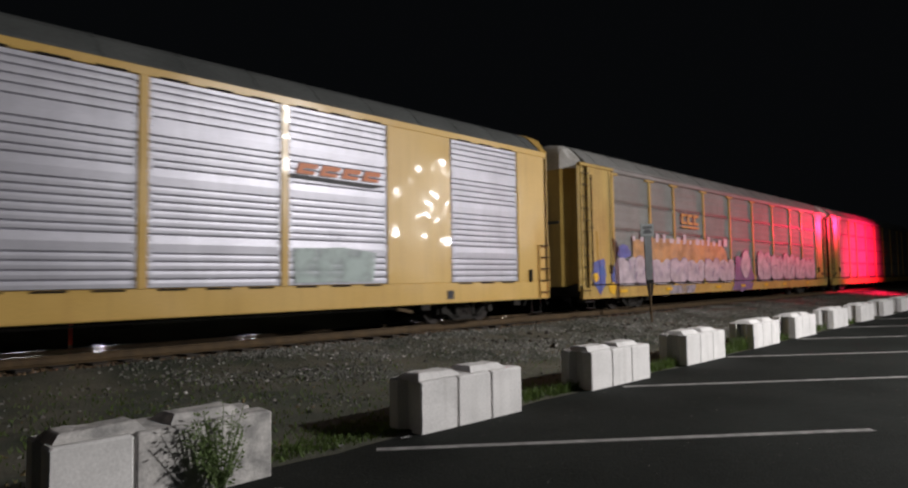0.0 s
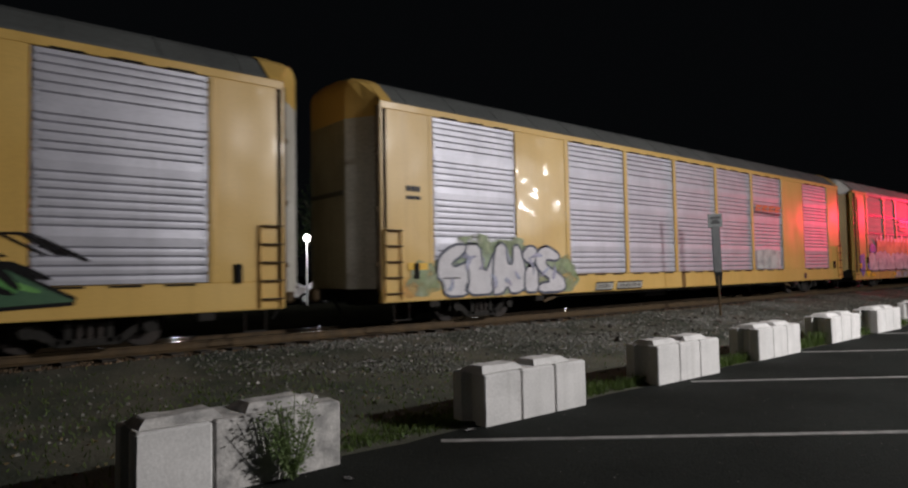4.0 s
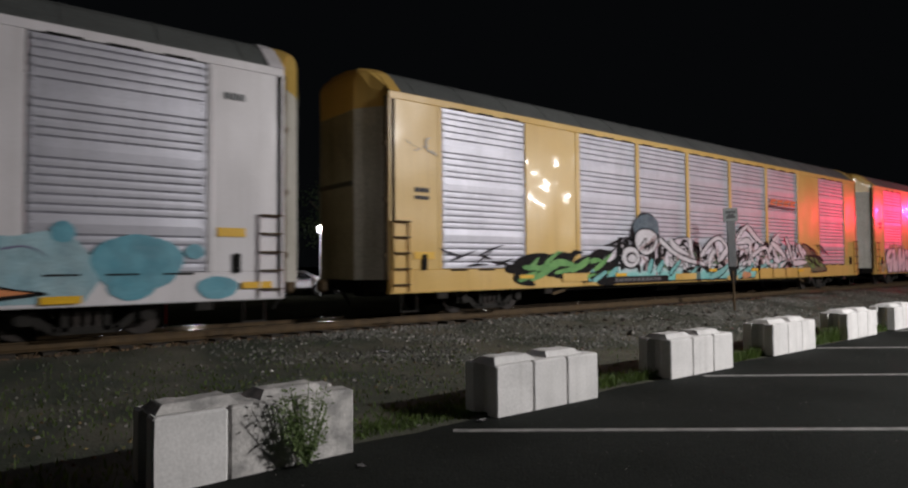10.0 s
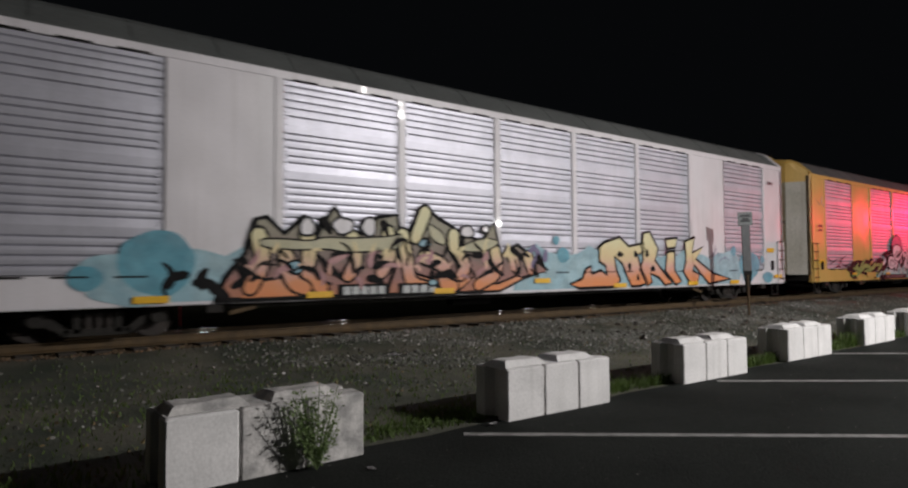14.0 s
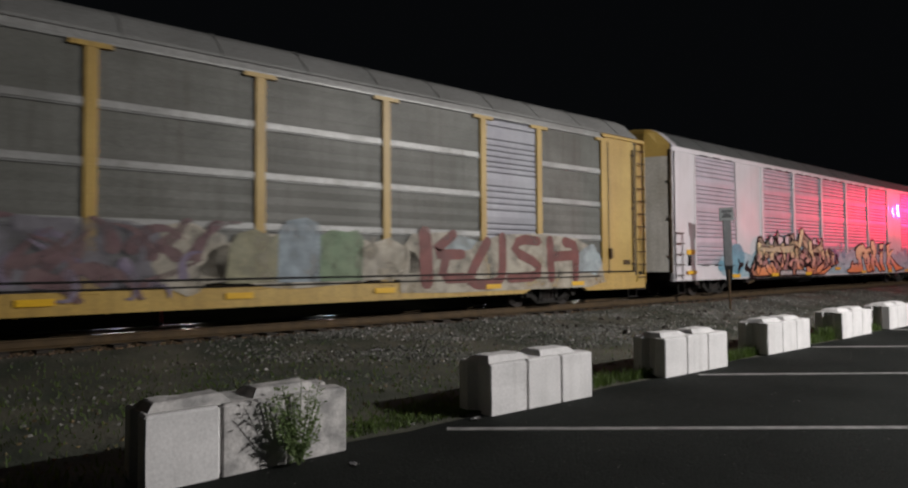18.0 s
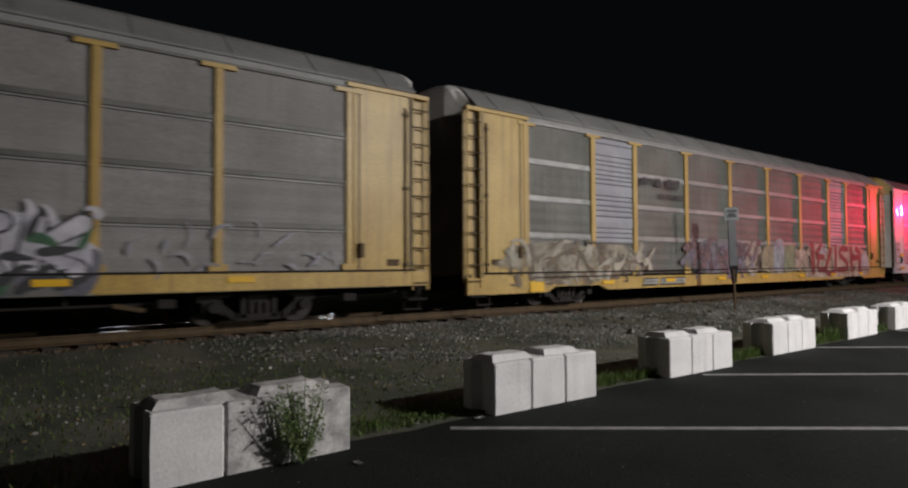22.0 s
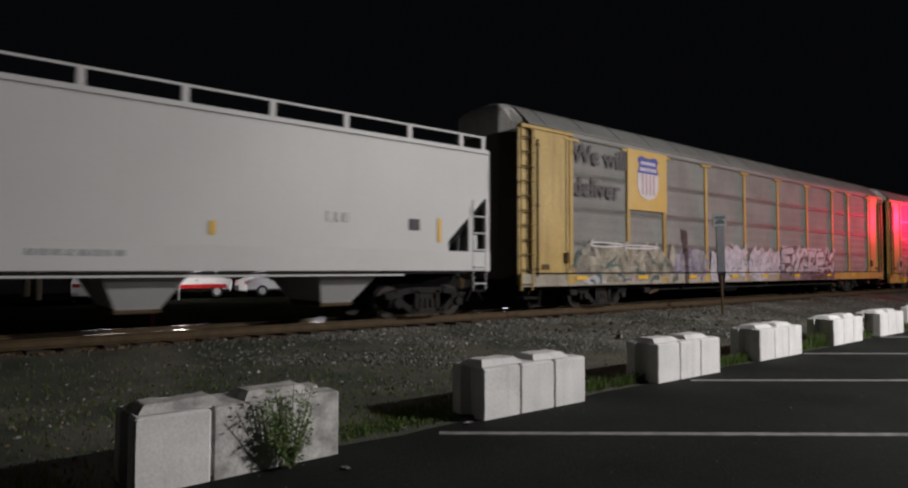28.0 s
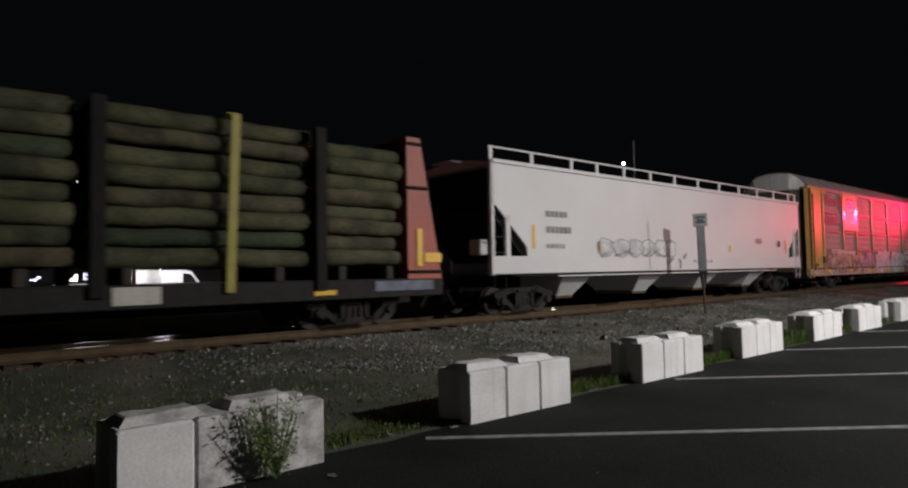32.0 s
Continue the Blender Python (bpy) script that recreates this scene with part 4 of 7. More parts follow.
def old_autorack(xc, label, bright_bay=(), sheet=STEEL_OLD, band=STEEL_BAND, sill=None, post_w=0.2, end_mat=BROWN, sill_z=(0.58, 0.94), arch=0.0, marks=(-11, -7.6, -3.0, -0.2, 2.8, 5.5, 9.5), shift=0.0):
    """An older car carrier: flat weathered sheets with three level bands, yellow posts with flared heads."""
    car = thing("autorack_car", label, "railway car", "train", (xc, TRACK_Y, CAR_Z))
    MOVING.append((car, xc))
    H = 13.45
    running_gear(car, H, 9.6)
    Y = YELLOW_OLD
    z0, z1 = sill_z
    under = [(-H, z0), (-10.75, z0), (-10.45, z0 + arch), (-8.65, z0 + arch), (-8.25, z0)]
    part("side_sill", slab(under + [(-x, z) for x, z in under[:0:-1]] + [(H + shift, z0)] + [(H + shift, z1), (-H, z1)], 0.12, sill or Y), car, (0, SIDE, 0))
    part("guide_rod", rod(0.022, 2 * H - 1, BLACK, "X", 8), car, (0, SIDE - 0.02, max(1.03, z1 + 0.01)))
    part("top_chord", box(2 * 11.5, 0.09, 0.06, band, 0.01), car, (0, SIDE + 0.06, 4.88))
    posts = [x + (shift if x > -5 else 0) for x in (-11.5, -8.87, -6.93, -4.17, -1.39, 1.39, 4.17, 6.93, 8.87, 11.5)]
    for k, (a, b) in enumerate(zip(posts, posts[1:])):
        if k in bright_bay:
            part("side_sheet", corrugated(b - a - 0.1, 1.85, 4.88, STEEL_BAY, 21), car, ((a + b) / 2, SIDE + 0.05, 0), "newer bright ribbed steel sheet")
            part("side_sheet", corrugated(b - a - 0.1, 0.95, 1.85, sheet, 23, 0.27, 0.0018, 0.3), car, ((a + b) / 2, SIDE + 0.05, 0))
            continue
        for z0, z1 in ((0.95, 2.0), (2.0, 2.95), (2.95, 3.9), (3.9, 4.88)):
            part("side_sheet", corrugated(b - a - 0.05, z0, z1, sheet, 22, 0.27, 0.0018, 0.3), car, ((a + b) / 2, SIDE + 0.06, 0))
        for z in (2.0, 2.95, 3.9):
            part("band", box(b - a - 0.16, 0.03, 0.13 if band is STEEL_BAND else 0.1, band, 0.008), car, ((a + b) / 2, SIDE + 0.045, z), "level steel band")
            part("band_lip", box(b - a - 0.16, 0.035, 0.025, STEEL_BAND, 0.006), car, ((a + b) / 2, SIDE + 0.04, z - 0.085))
    for x in posts:
        p = part("post", box(post_w, 0.13, 3.9, Y, 0.015), car, (x, SIDE + 0.06, 2.9))
        part("post_head", slab([(-0.32, 1.88), (0.32, 1.88), (0.3, 1.96), (-0.3, 1.96)], 0.14, Y), p, (0, -0.075, 0))
        part("post_foot", box(0.34, 0.03, 0.45, Y, 0.01), p, (0, -0.053, -1.85))
    for d in (-1, 1):
        e = shift if d > 0 else 0
        part("end_panel", box(1.45, 0.08, 4.1, Y, 0.012), car, (d * 12.32 + e, SIDE + 0.05, 2.95))
        part("header", box(2.05, 0.14, 0.1, Y, 0.012), car, (d * 12.46 + e, SIDE + 0.04, 4.95))
        part("door_edge", box(0.1, 0.12, 4.0, BROWN, 0.02), car, (d * 13.0 + e, SIDE + 0.06, 2.9))
        part("ladder_plate", box(0.56, 0.03, 4.15, Y, 0.01), car, (d * 13.22 + e, SIDE + 0.12, 2.9))
        ladder(car, d * 13.25 + e, SIDE + 0.0, 0.7, 4.9, 0.4, Y, 0.38, 0.05, RUST)
        part("end_back", box(0.06, 0.4, 4.1, BROWN, 0.01), car, (d * 13.15 + e, SIDE + 0.3, 2.9))
        part("step", box(0.5, 0.3, 0.06, BLACK), car, (d * 13.15 + e, SIDE + 0.1, 0.5))
        part("lock_rod", rod(0.025, 3.6, RUST, "Z", 8), car, (d * 12.86 + e, SIDE - 0.015, 2.85))
        for z in (1.25, 2.9, 4.5):
            part("rod_guide", box(0.12, 0.05, 0.08, RUST, 0.01), car, (d * 12.86 + e, SIDE - 0.01, z))
        part("panel_seam", box(0.03, 0.02, 3.9, BROWN, 0.004), car, (d * 11.72 + e, SIDE + 0.004, 2.9))
        part("latch_plate", box(0.3, 0.03, 0.14, RUST, 0.01), car, (d * 12.55 + e, SIDE, 1.3))
        part("grab_bracket", box(0.12, 0.1, 0.3, RUST, 0.02), car, (d * 11.75 + e, SIDE - 0.03, 1.55))
        end_hood(car, d, H - 0.3 + e, end_mat, end_mat, PALE_DOME, 0.4, 0.12, 4.86)
        part("end_sill", box(0.2, 2.9, 0.35, BLACK), car, (d * (H - 0.1) + e, 0, 0.85))
    part("eave_plate", box(2 * 11.5, 0.06, 0.2, OLD_ROOF, 0.01), car, (0, SIDE + 0.06, 4.98))
    part("far_wall", box(2 * H - 0.7, 0.06, 4.2, STEEL_OLD, 0.01), car, (0, 1.5, 2.9))
    part("roof", extrude_x(ROOF_SHAPE, -H + 0.3, H - 0.3 + shift, OLD_ROOF), car)
    for i in range(16):
        x = -H + 1 + i * (2 * H - 2.2) / 15
        part("roof_seam", extrude_x([(y, z + 0.02) for y, z in ROOF_SHAPE] + [(y * 0.98, z - 0.02) for y, z in ROOF_SHAPE[::-1]], x - 0.02, x + 0.02, OLD_ROOF), car)
    for x in marks:
        part("reflective_mark", box(0.5, 0.006, 0.11, YELLOW_MARK, 0.002), car, (x, SIDE - 0.036, sill_z[0] + 0.21))
    return car


def hopper_car(xc):
    car = thing("hopper_car", "pale grey covered hopper car with four discharge chutes", "railway car", "train", (xc, TRACK_Y, CAR_Z))
    MOVING.append((car, xc))
    H = 9.65
    P = GREY_CAR
    # the body is cut back at both ends, over the sloping end sheets
    o = [(-8.35, 1.22), (8.35, 1.22), (8.35, 1.9), (9.48, 2.95), (9.6, 2.95), (9.6, 4.12), (-9.6, 4.12), (-9.6, 2.95), (-9.48, 2.95), (-8.35, 1.9)]
    part("body_side", slab(o, 0.05, P), car, (0, SIDE, 0))
    part("body_side", slab(o, 0.05, P), car, (0, 1.5, 0))
    part("roof", extrude_x([(-1.56, 4.0), (-1.48, 4.07), (-0.7, 4.2), (0.7, 4.2), (1.48, 4.07), (1.56, 4.0)], -9.6, 9.6, P), car)
    part("side_sill", box(2 * H, 0.16, 0.46, P, 0.012), car, (0, SIDE + 0.074, 1.43))
    part("sill_lip", box(2 * H - 1.4, 0.12, 0.04, BLACK, 0.004), car, (0, SIDE + 0.05, 1.16))
    part("sill_flange", box(14.2, 0.1, 0.04, P, 0.006), car, (0, SIDE + 0.04, 1.115))
    part("top_chord", box(19.2, 0.08, 0.1, P, 0.012), car, (0, SIDE - 0.01, 4.08))
    for d in (-1, 1):
        part("stub_sill", box(2.4, 0.5, 0.45, BLACK), car, (d * (H - 1.2), 0, 0.95))
    # rail of the roof walk along the edge
    part("walk_rail", box(19.2, 0.04, 0.05, P, 0.008), car, (0, SIDE + 0.1, 4.46))
    part("walk_grating", box(19.0, 0.9, 0.04, STEEL_OLD, 0.01), car, (0, 0, 4.225))
    for x in (-9.55, -8.0, -6.3, -5.1, -3.7, -2.2, -0.7, 0.9, 2.5, 4.1, 5.7, 7.3, 8.8, 9.5):
        part("stanchion", box(0.13, 0.05, 0.36, P, 0.01), car, (x, SIDE + 0.1, 4.28))
    for d in (-1, 1):
        truck(car, d * 8.05)
        coupler(car, d * H, d)
        part("end_post", box(0.12, 0.14, 2.95, P, 0.02), car, (d * 9.58, SIDE + 0.07, 2.65))
        part("mid_post", box(0.17, 0.1, 1.2, P, 0.015), car, (d * 9.04, SIDE + 0.05, 2.15))
        # the shade of the recessed ends is put into black slope and end sheets
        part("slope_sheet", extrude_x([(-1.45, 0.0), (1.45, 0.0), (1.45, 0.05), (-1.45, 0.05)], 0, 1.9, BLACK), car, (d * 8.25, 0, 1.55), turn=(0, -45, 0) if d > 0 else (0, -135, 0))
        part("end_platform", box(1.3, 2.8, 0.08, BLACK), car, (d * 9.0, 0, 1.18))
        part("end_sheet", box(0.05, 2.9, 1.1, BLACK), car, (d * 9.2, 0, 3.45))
        ladder(car, d * 9.3, SIDE + (0.12 if d < 0 else -0.01), 1.2 if d < 0 else 0.75, 2.9, 0.4, TRUCK if d < 0 else P, 0.4, 0.024)
        part("stirrup_tread", box(0.46, 0.06, 0.03, TRUCK, 0.005), car, (d * 9.3, SIDE + 0.06, 0.72))
        for o in (-0.21, 0.21):
            part("stirrup", rod(0.014, 0.48, TRUCK, "Z", 6), car, (d * 9.3 + o, SIDE + 0.06, 0.96))
        part("brake_box", box(0.3, 0.4, 0.4, P, 0.03), car, (d * 9.5, -0.9, 1.9))
        part("roof_step", box(0.5, 0.8, 0.04, P), car, (d * 9.7, 0, 4.2))
    for x in (-5.9, -1.97, 1.97, 5.9):
        bm = bmesh.new()
        top = [bm.verts.new((x + a, b, 1.25)) for a, b in ((-0.76, -1.4), (0.76, -1.4), (0.76, 1.4), (-0.76, 1.4))]
        low = [bm.verts.new((x + a, b, 0.52)) for a, b in ((-0.36, -0.75), (0.36, -0.75), (0.36, 0.75), (-0.36, 0.75))]
        bm.faces.new(low)
        bm.faces.new(top)
        for q in range(4):
            bm.faces.new((top[q], top[(q + 1) % 4], low[(q + 1) % 4], low[q]))
        c = part("chute", finish("chute", bm, P), car)
        part("outlet_gate", box(0.78, 1.5, 0.12, RUST, 0.02), c, (x, 0, 0.5))
    MARK = material("faded_grey_lettering", (0.24, 0.235, 0.23), (0.32, 0.31, 0.3), 0.6)
    bars(car, "reporting_mark", -7.6, -6.66, 2.74, 2.9, 5, MARK, 1, 3)
    bars(car, "reporting_mark", -7.6, -6.5, 2.3, 2.48, 6, MARK, 1, 4)
    bars(car, "reporting_mark", -7.6, -6.8, 1.88, 2.0, 5, STEEL_BAND, 1, 5)
    bars(car, "data_plate", 7.2, 7.55, 2.1, 2.35, 1, INK, 1, 6)
    bars(car, "small_plate", 5.2, 5.75, 2.2, 2.4, 3, STEEL_BAND, 1, 6)
    for x, z0, z1 in ((-8.15, 1.85, 2.5), (8.0, 1.85, 2.4), (-5.3, 1.75, 2.1), (-2.35, 1.75, 2.1), (2.9, 1.85, 2.1)):
        bars(car, "yellow_stripe", x, x + 0.14, z0, z1, 1, YELLOW_MARK, 1, 7)
    GHOST = material("ghosted_grey_spray", (0.45, 0.45, 0.46), (0.52, 0.52, 0.53), 0.6, worn=0.7)
    SMOKE = material("grey_pen_spray", (0.2, 0.2, 0.21), (0.3, 0.3, 0.3), 0.6, worn=0.6)
    CHALK = material("chalky_white_spray", (0.72, 0.71, 0.71), (0.62, 0.61, 0.61), 0.6, worn=0.5)
    for k, (x, w) in enumerate(((-4.9, 0.42), (-4.1, 0.45), (-3.3, 0.42), (-2.6, 0.4), (-1.9, 0.45), (-1.3, 0.36))):
        o = blob(x, 1.93, w, 0.27, k + 1, 26, 0.16)
        paint("graffiti_fill", [o], CHALK, car, 1 + k % 2)
        loops(car, [o], 0.03, SMOKE, 3 + k % 2, "thin grey outlined graffiti")
    swooshes(car, -5.2, -1.1, 1.68, 1.75, 8, SMOKE, 5, 91, (0.3, 0.7), 0.06, angles=(0.1, 2.9), sharp=True, bend=0.2)
    swooshes(car, -1.2, -0.4, 1.55, 1.65, 3, SMOKE, 3, 92, (0.3, 0.5), 0.1, angles=(0.1, 2.9), sharp=True)
    bars(car, "small_print", 0.2, 1.6, 1.45, 1.55, 8, GHOST, 1, 8)
    return car


def log_flat(xc):
    """A flat car with a red bulkhead at each end, loaded with logs between dark stakes."""
    car = thing("log_flat_car", "bulkhead flat car with dark deck and faded red bulkheads", "railway car", "train", (xc, TRACK_Y, CAR_Z))
    MOVING.append((car, xc))
    H = 10.5
    part("deck", box(2 * H, 3.0, 0.14, BROWN, 0.02), car, (0, 0, 1.08))
    part("side_sill", box(2 * H, 0.14, 0.4, TRUCK, 0.02), car, (0, SIDE + 0.08, 0.95))
    part("centre_sill", box(2 * H, 0.5, 0.5, BLACK), car, (0, 0, 0.8))
    for d in (-1, 1):
        truck(car, d * 8.35)
        coupler(car, d * H, d)
        o = [(0, 1.0), (-d * 1.0, 1.0), (-d * 1.0, 4.35), (-d * 0.62, 4.35)]
        part("bulkhead_side", slab(o, 0.12, RED_CAR), car, (d * H, SIDE + 0.02, 0))
        part("bulkhead_side", slab(o, 0.12, RED_CAR), car, (d * H, 1.4, 0))
        part("bulkhead_face", box(0.12, 2.8, 3.3, RED_CAR, 0.02), car, (d * (H - 0.94), 0, 2.7))
        for z in (1.3, 3.2, 4.2):
            cut = (z - 1.0) / 3.35 * 0.62
            part("gusset", box(0.98 - cut, 0.05, 0.07, BLACK, 0.01), car, (d * (H - (1.0 + cut) / 2), SIDE - 0.01, z))
        part("yellow_stripe", box(0.16, 0.02, 0.85, YELLOW_MARK, 0.005), car, (d * (H - 0.68), SIDE, 1.85))
        part("yellow_stripe", box(0.5, 0.02, 0.22, YELLOW_MARK, 0.005), car, (d * (H - 0.3), SIDE, 1.62))
    for x in (-7.6, -3.9, 0.0, 3.3, 7.3):
        part("stake", box(0.24, 0.16, 3.3, BLACK, 0.02), car, (x, SIDE + 0.0, 2.6))
        part("stake", box(0.24, 0.16, 3.3, BLACK, 0.02), car, (x, 1.5, 2.6))
    for x in (-8.8, -6.2, -4.6, -2.0, -0.4, 2.3, 3.8, 6.5, 7.9, 9.1):
        part("bunk", box(0.18, 2.8, 0.29, TIE, 0.02), car, (x, 0, 1.295), "squared timber bunk under the logs")
    for x in (-5.6, 5.5):
        part("load_strap", box(0.17, 0.03, 3.3, STRAP, 0.008), car, (x, SIDE - 0.06, 2.62), "yellow webbing strap", turn=(0, 2, 0))
        part("load_strap", box(0.17, 3.1, 0.03, STRAP, 0.008), car, (x, 0, 4.27))
    part("deck_plate", box(0.75, 0.02, 0.3, DIRTY_WHITE, 0.005), car, (3.9, SIDE - 0.005, 0.97))
    part("deck_plate", box(1.6, 0.02, 0.2, SIGN_FACE, 0.005), car, (1.2, SIDE - 0.005, 0.98))
    part("blue_patch", box(1.6, 0.02, 0.22, material("worn_blue_paint", (0.16, 0.19, 0.26), (0.08, 0.09, 0.11), 0.6), 0.005), car, (9.4, SIDE - 0.005, 1.0))
    part("reflective_mark", box(0.5, 0.02, 0.1, YELLOW_MARK, 0.003), car, (7.4, SIDE - 0.006, 0.9))
    return car


def log_mesh(length, r, seed, mat=LOG):
    key = ("log", round(length, 2), round(r, 3), seed, mat.name)
    if key not in CACHE:
        rnd = random.Random(seed)
        bm = bmesh.new()
        rings, n, k = [], 10, 8
        for i in range(k + 1):
            x = length * (i / k - 0.5)
            rr = r * (1.06 - 0.12 * i / k) * (1 + 0.03 * rnd.uniform(-1, 1))
            oy, oz = 0.02 * rnd.uniform(-1, 1), 0.02 * rnd.uniform(-1, 1)
            rings.append([bm.verts.new((x, oy + rr * math.cos(a / n * 6.2832), oz + rr * math.sin(a / n * 6.2832))) for a in range(n)])
        for a, b in zip(rings, rings[1:]):
            for i in range(n):
                bm.faces.new((a[i], a[(i + 1) % n], b[(i + 1) % n], b[i]))
        bm.faces.new(rings[0])
        bm.faces.new(rings[-1])
        CACHE[key] = finish("log", bm, mat, True)
    return CACHE[key]


def load_logs(xc):
    """The logs lie on the car in five bundles, eight high; they ride with it."""
    rnd = random.Random(8)
    for bx, run in ((-7.5, 4.0), (-3.3, 4.1), (0.95, 4.1), (5.15, 4.05), (8.42, 1.95)):
        for row in range(8):
            for col in range(8):
                if row == 7 and col > 1 and rnd.random() < 0.4:
                    continue
                r = 0.175 + 0.02 * rnd.random()
                y = -1.26 + 0.36 * col + (0.1 if row % 2 else 0) * (1 if col < 7 else -1)
                if col not in (0, 1) and row < 7 and col != 7 and not (bx > 6 and col in (2, 4, 6)):
                    continue
                x = bx + rnd.uniform(-0.08, 0.08)
                ob = new("log", log_mesh(run, rnd.choice((0.16, 0.172, 0.185)), rnd.randrange(3), rnd.choice((LOG, LOG, LOG, LOG_BROWN, LOG_GREEN))))
                ob.matrix_basis = pose(xc + x, TRACK_Y + y, CAR_Z + 1.62 + row * (0.322 if bx > 6 else 0.35) + rnd.uniform(-0.012, 0.012), 0, rnd.uniform(-0.25, 0.25), rnd.choice((0, 180)) + rnd.uniform(-0.6, 0.6))
                tagged(ob, "debarked greenish-brown pine log stacked on a flat car", "log", "load of logs")
                LOGS.append((ob, ob.matrix_basis.copy()))


LOGS = []

# ---- the cars of this train, from its head ----
old_autorack(86.9, "weathered grey and yellow autorack car beyond the crossing", (), STEEL_GREY, STEEL_OLD, None, 0.15)
old_autorack(58.8, "weathered grey and yellow autorack car lit red by the crossing", (), STEEL_GREY, STEEL_OLD, None, 0.15)
MARKS5 = (-11.1, -8.2, -5.34, -2.46, -0.1, 2.83, 6.18, 9.1)
c0 = old_autorack(30.74, "weathered grey autorack car with a pink and orange graffiti piece", (), STEEL_GREY, STEEL_OLD, None, 0.15, YELLOW_OLD)
c1 = new_autorack(2.58, YELLOW, "yellow autorack car with bright steel panels and a pale bubble tag")
c2 = new_autorack(-25.42, YELLOW, "yellow autorack car with a wide wild-style graffiti piece")
c3 = new_autorack(-53.58, WHITE, "white autorack car with blue, orange and cream graffiti", logo=False)
c4 = old_autorack(-81.48, "dark weathered autorack car with red letters on cream paint", (1, 7), sill_z=(0.52, 0.92), arch=0.14, marks=(-8.28, -5.2, -2.1, 1.0, 4.1, 7.2, 10.3))
c5 = old_autorack(-109.36, "pale grey autorack car with a shield emblem and white tags", (), STEEL_GREY, STEEL_OLD, PALE_SILL, 0.15, sill_z=(0.79, 1.12), marks=MARKS5, shift=-0.18)
c6 = hopper_car(-133.55)
log_flat(-155.3)
load_logs(-155.3)

# ---- paint on the cars ----
SPRAY_BLACK = material("black_spray", (0.007, 0.007, 0.008), (0.014, 0.013, 0.013), 0.75, spec=0.15)
SPRAY_WHITE = material("white_spray", (0.7, 0.68, 0.72), (0.6, 0.58, 0.62), 0.5)
SPRAY_TEAL = material("teal_spray", (0.12, 0.42, 0.42), (0.2, 0.5, 0.48), 0.5)
SPRAY_GREEN = material("green_spray", (0.08, 0.27, 0.06), (0.16, 0.4, 0.1), 0.5)
SPRAY_SKY = material("sky_blue_spray", (0.22, 0.42, 0.52), (0.32, 0.5, 0.58), 0.5)
SPRAY_PINK = material("pink_spray", (0.62, 0.53, 0.58), (0.52, 0.45, 0.52), 0.5, worn=0.3)
SPRAY_ORANGE = material("orange_spray", (0.58, 0.27, 0.12), (0.5, 0.24, 0.12), 0.5)
SPRAY_PURPLE = material("purple_spray", (0.13, 0.11, 0.22), (0.2, 0.17, 0.3), 0.5)
FIRE = fade("cream_to_orange_spray", ((0.6, (0.66, 0.2, 0.045)), (1.0, (0.62, 0.24, 0.1)), (1.3, (0.58, 0.33, 0.27)), (1.65, (0.62, 0.5, 0.27)), (2.1, (0.64, 0.6, 0.36))))

LAVENDER = fade("lavender_to_teal_spray", ((0.6, (0.1, 0.38, 0.37)), (0.98, (0.2, 0.5, 0.48)), (1.3, (0.62, 0.57, 0.63)), (2.4, (0.6, 0.53, 0.6))))
WORN_HAZE = material("faded_white_haze", (0.6, 0.55, 0.5), (0.55, 0.5, 0.42), 0.6, worn=0.8)
MOSS = material("moss_spray", (0.25, 0.33, 0.16), (0.36, 0.4, 0.26), 0.55, worn=0.8)
DARK_GREEN = material("dark_green_spray", (0.03, 0.1, 0.05), (0.06, 0.14, 0.07), 0.5)
NAVY = material("navy_outline_spray", (0.045, 0.055, 0.09), (0.06, 0.07, 0.11), 0.5)
BLUSH = material("dusty_pink_spray", (0.5, 0.36, 0.34), (0.45, 0.34, 0.38), 0.5, worn=0.4)

BOARD = material("pale_number_board", (0.42, 0.42, 0.38), (0.3, 0.3, 0.27), 0.6, 0, 3, 30, 0.02, 0.4)
BOARD_MARK = material("rubbed_board_lettering", (0.16, 0.16, 0.15), (0.24, 0.24, 0.22), 0.6, worn=0.5)


def number_board(car, x0, x1, z0, z1, count):
    """A pale board with a black rim, slanting at one end, and its writing, which is rubbed out, as bars."""
    k = 0.08
    o = [(x0, z0), (x1 - k, z0), (x1, z1), (x0 + k, z1)]
    board = paint("number_board", [o], BOARD, car, 3, "pale number board with a black rim")
    stroke("board_rim", [o + [o[0], o[1]]], 0.035, 0, SPRAY_BLACK, board, 4)
    bars(car, "number_mark", x0 + 0.14, x1 - 0.14, z0 + 0.06, z1 - 0.06, count, BOARD_MARK, 5)


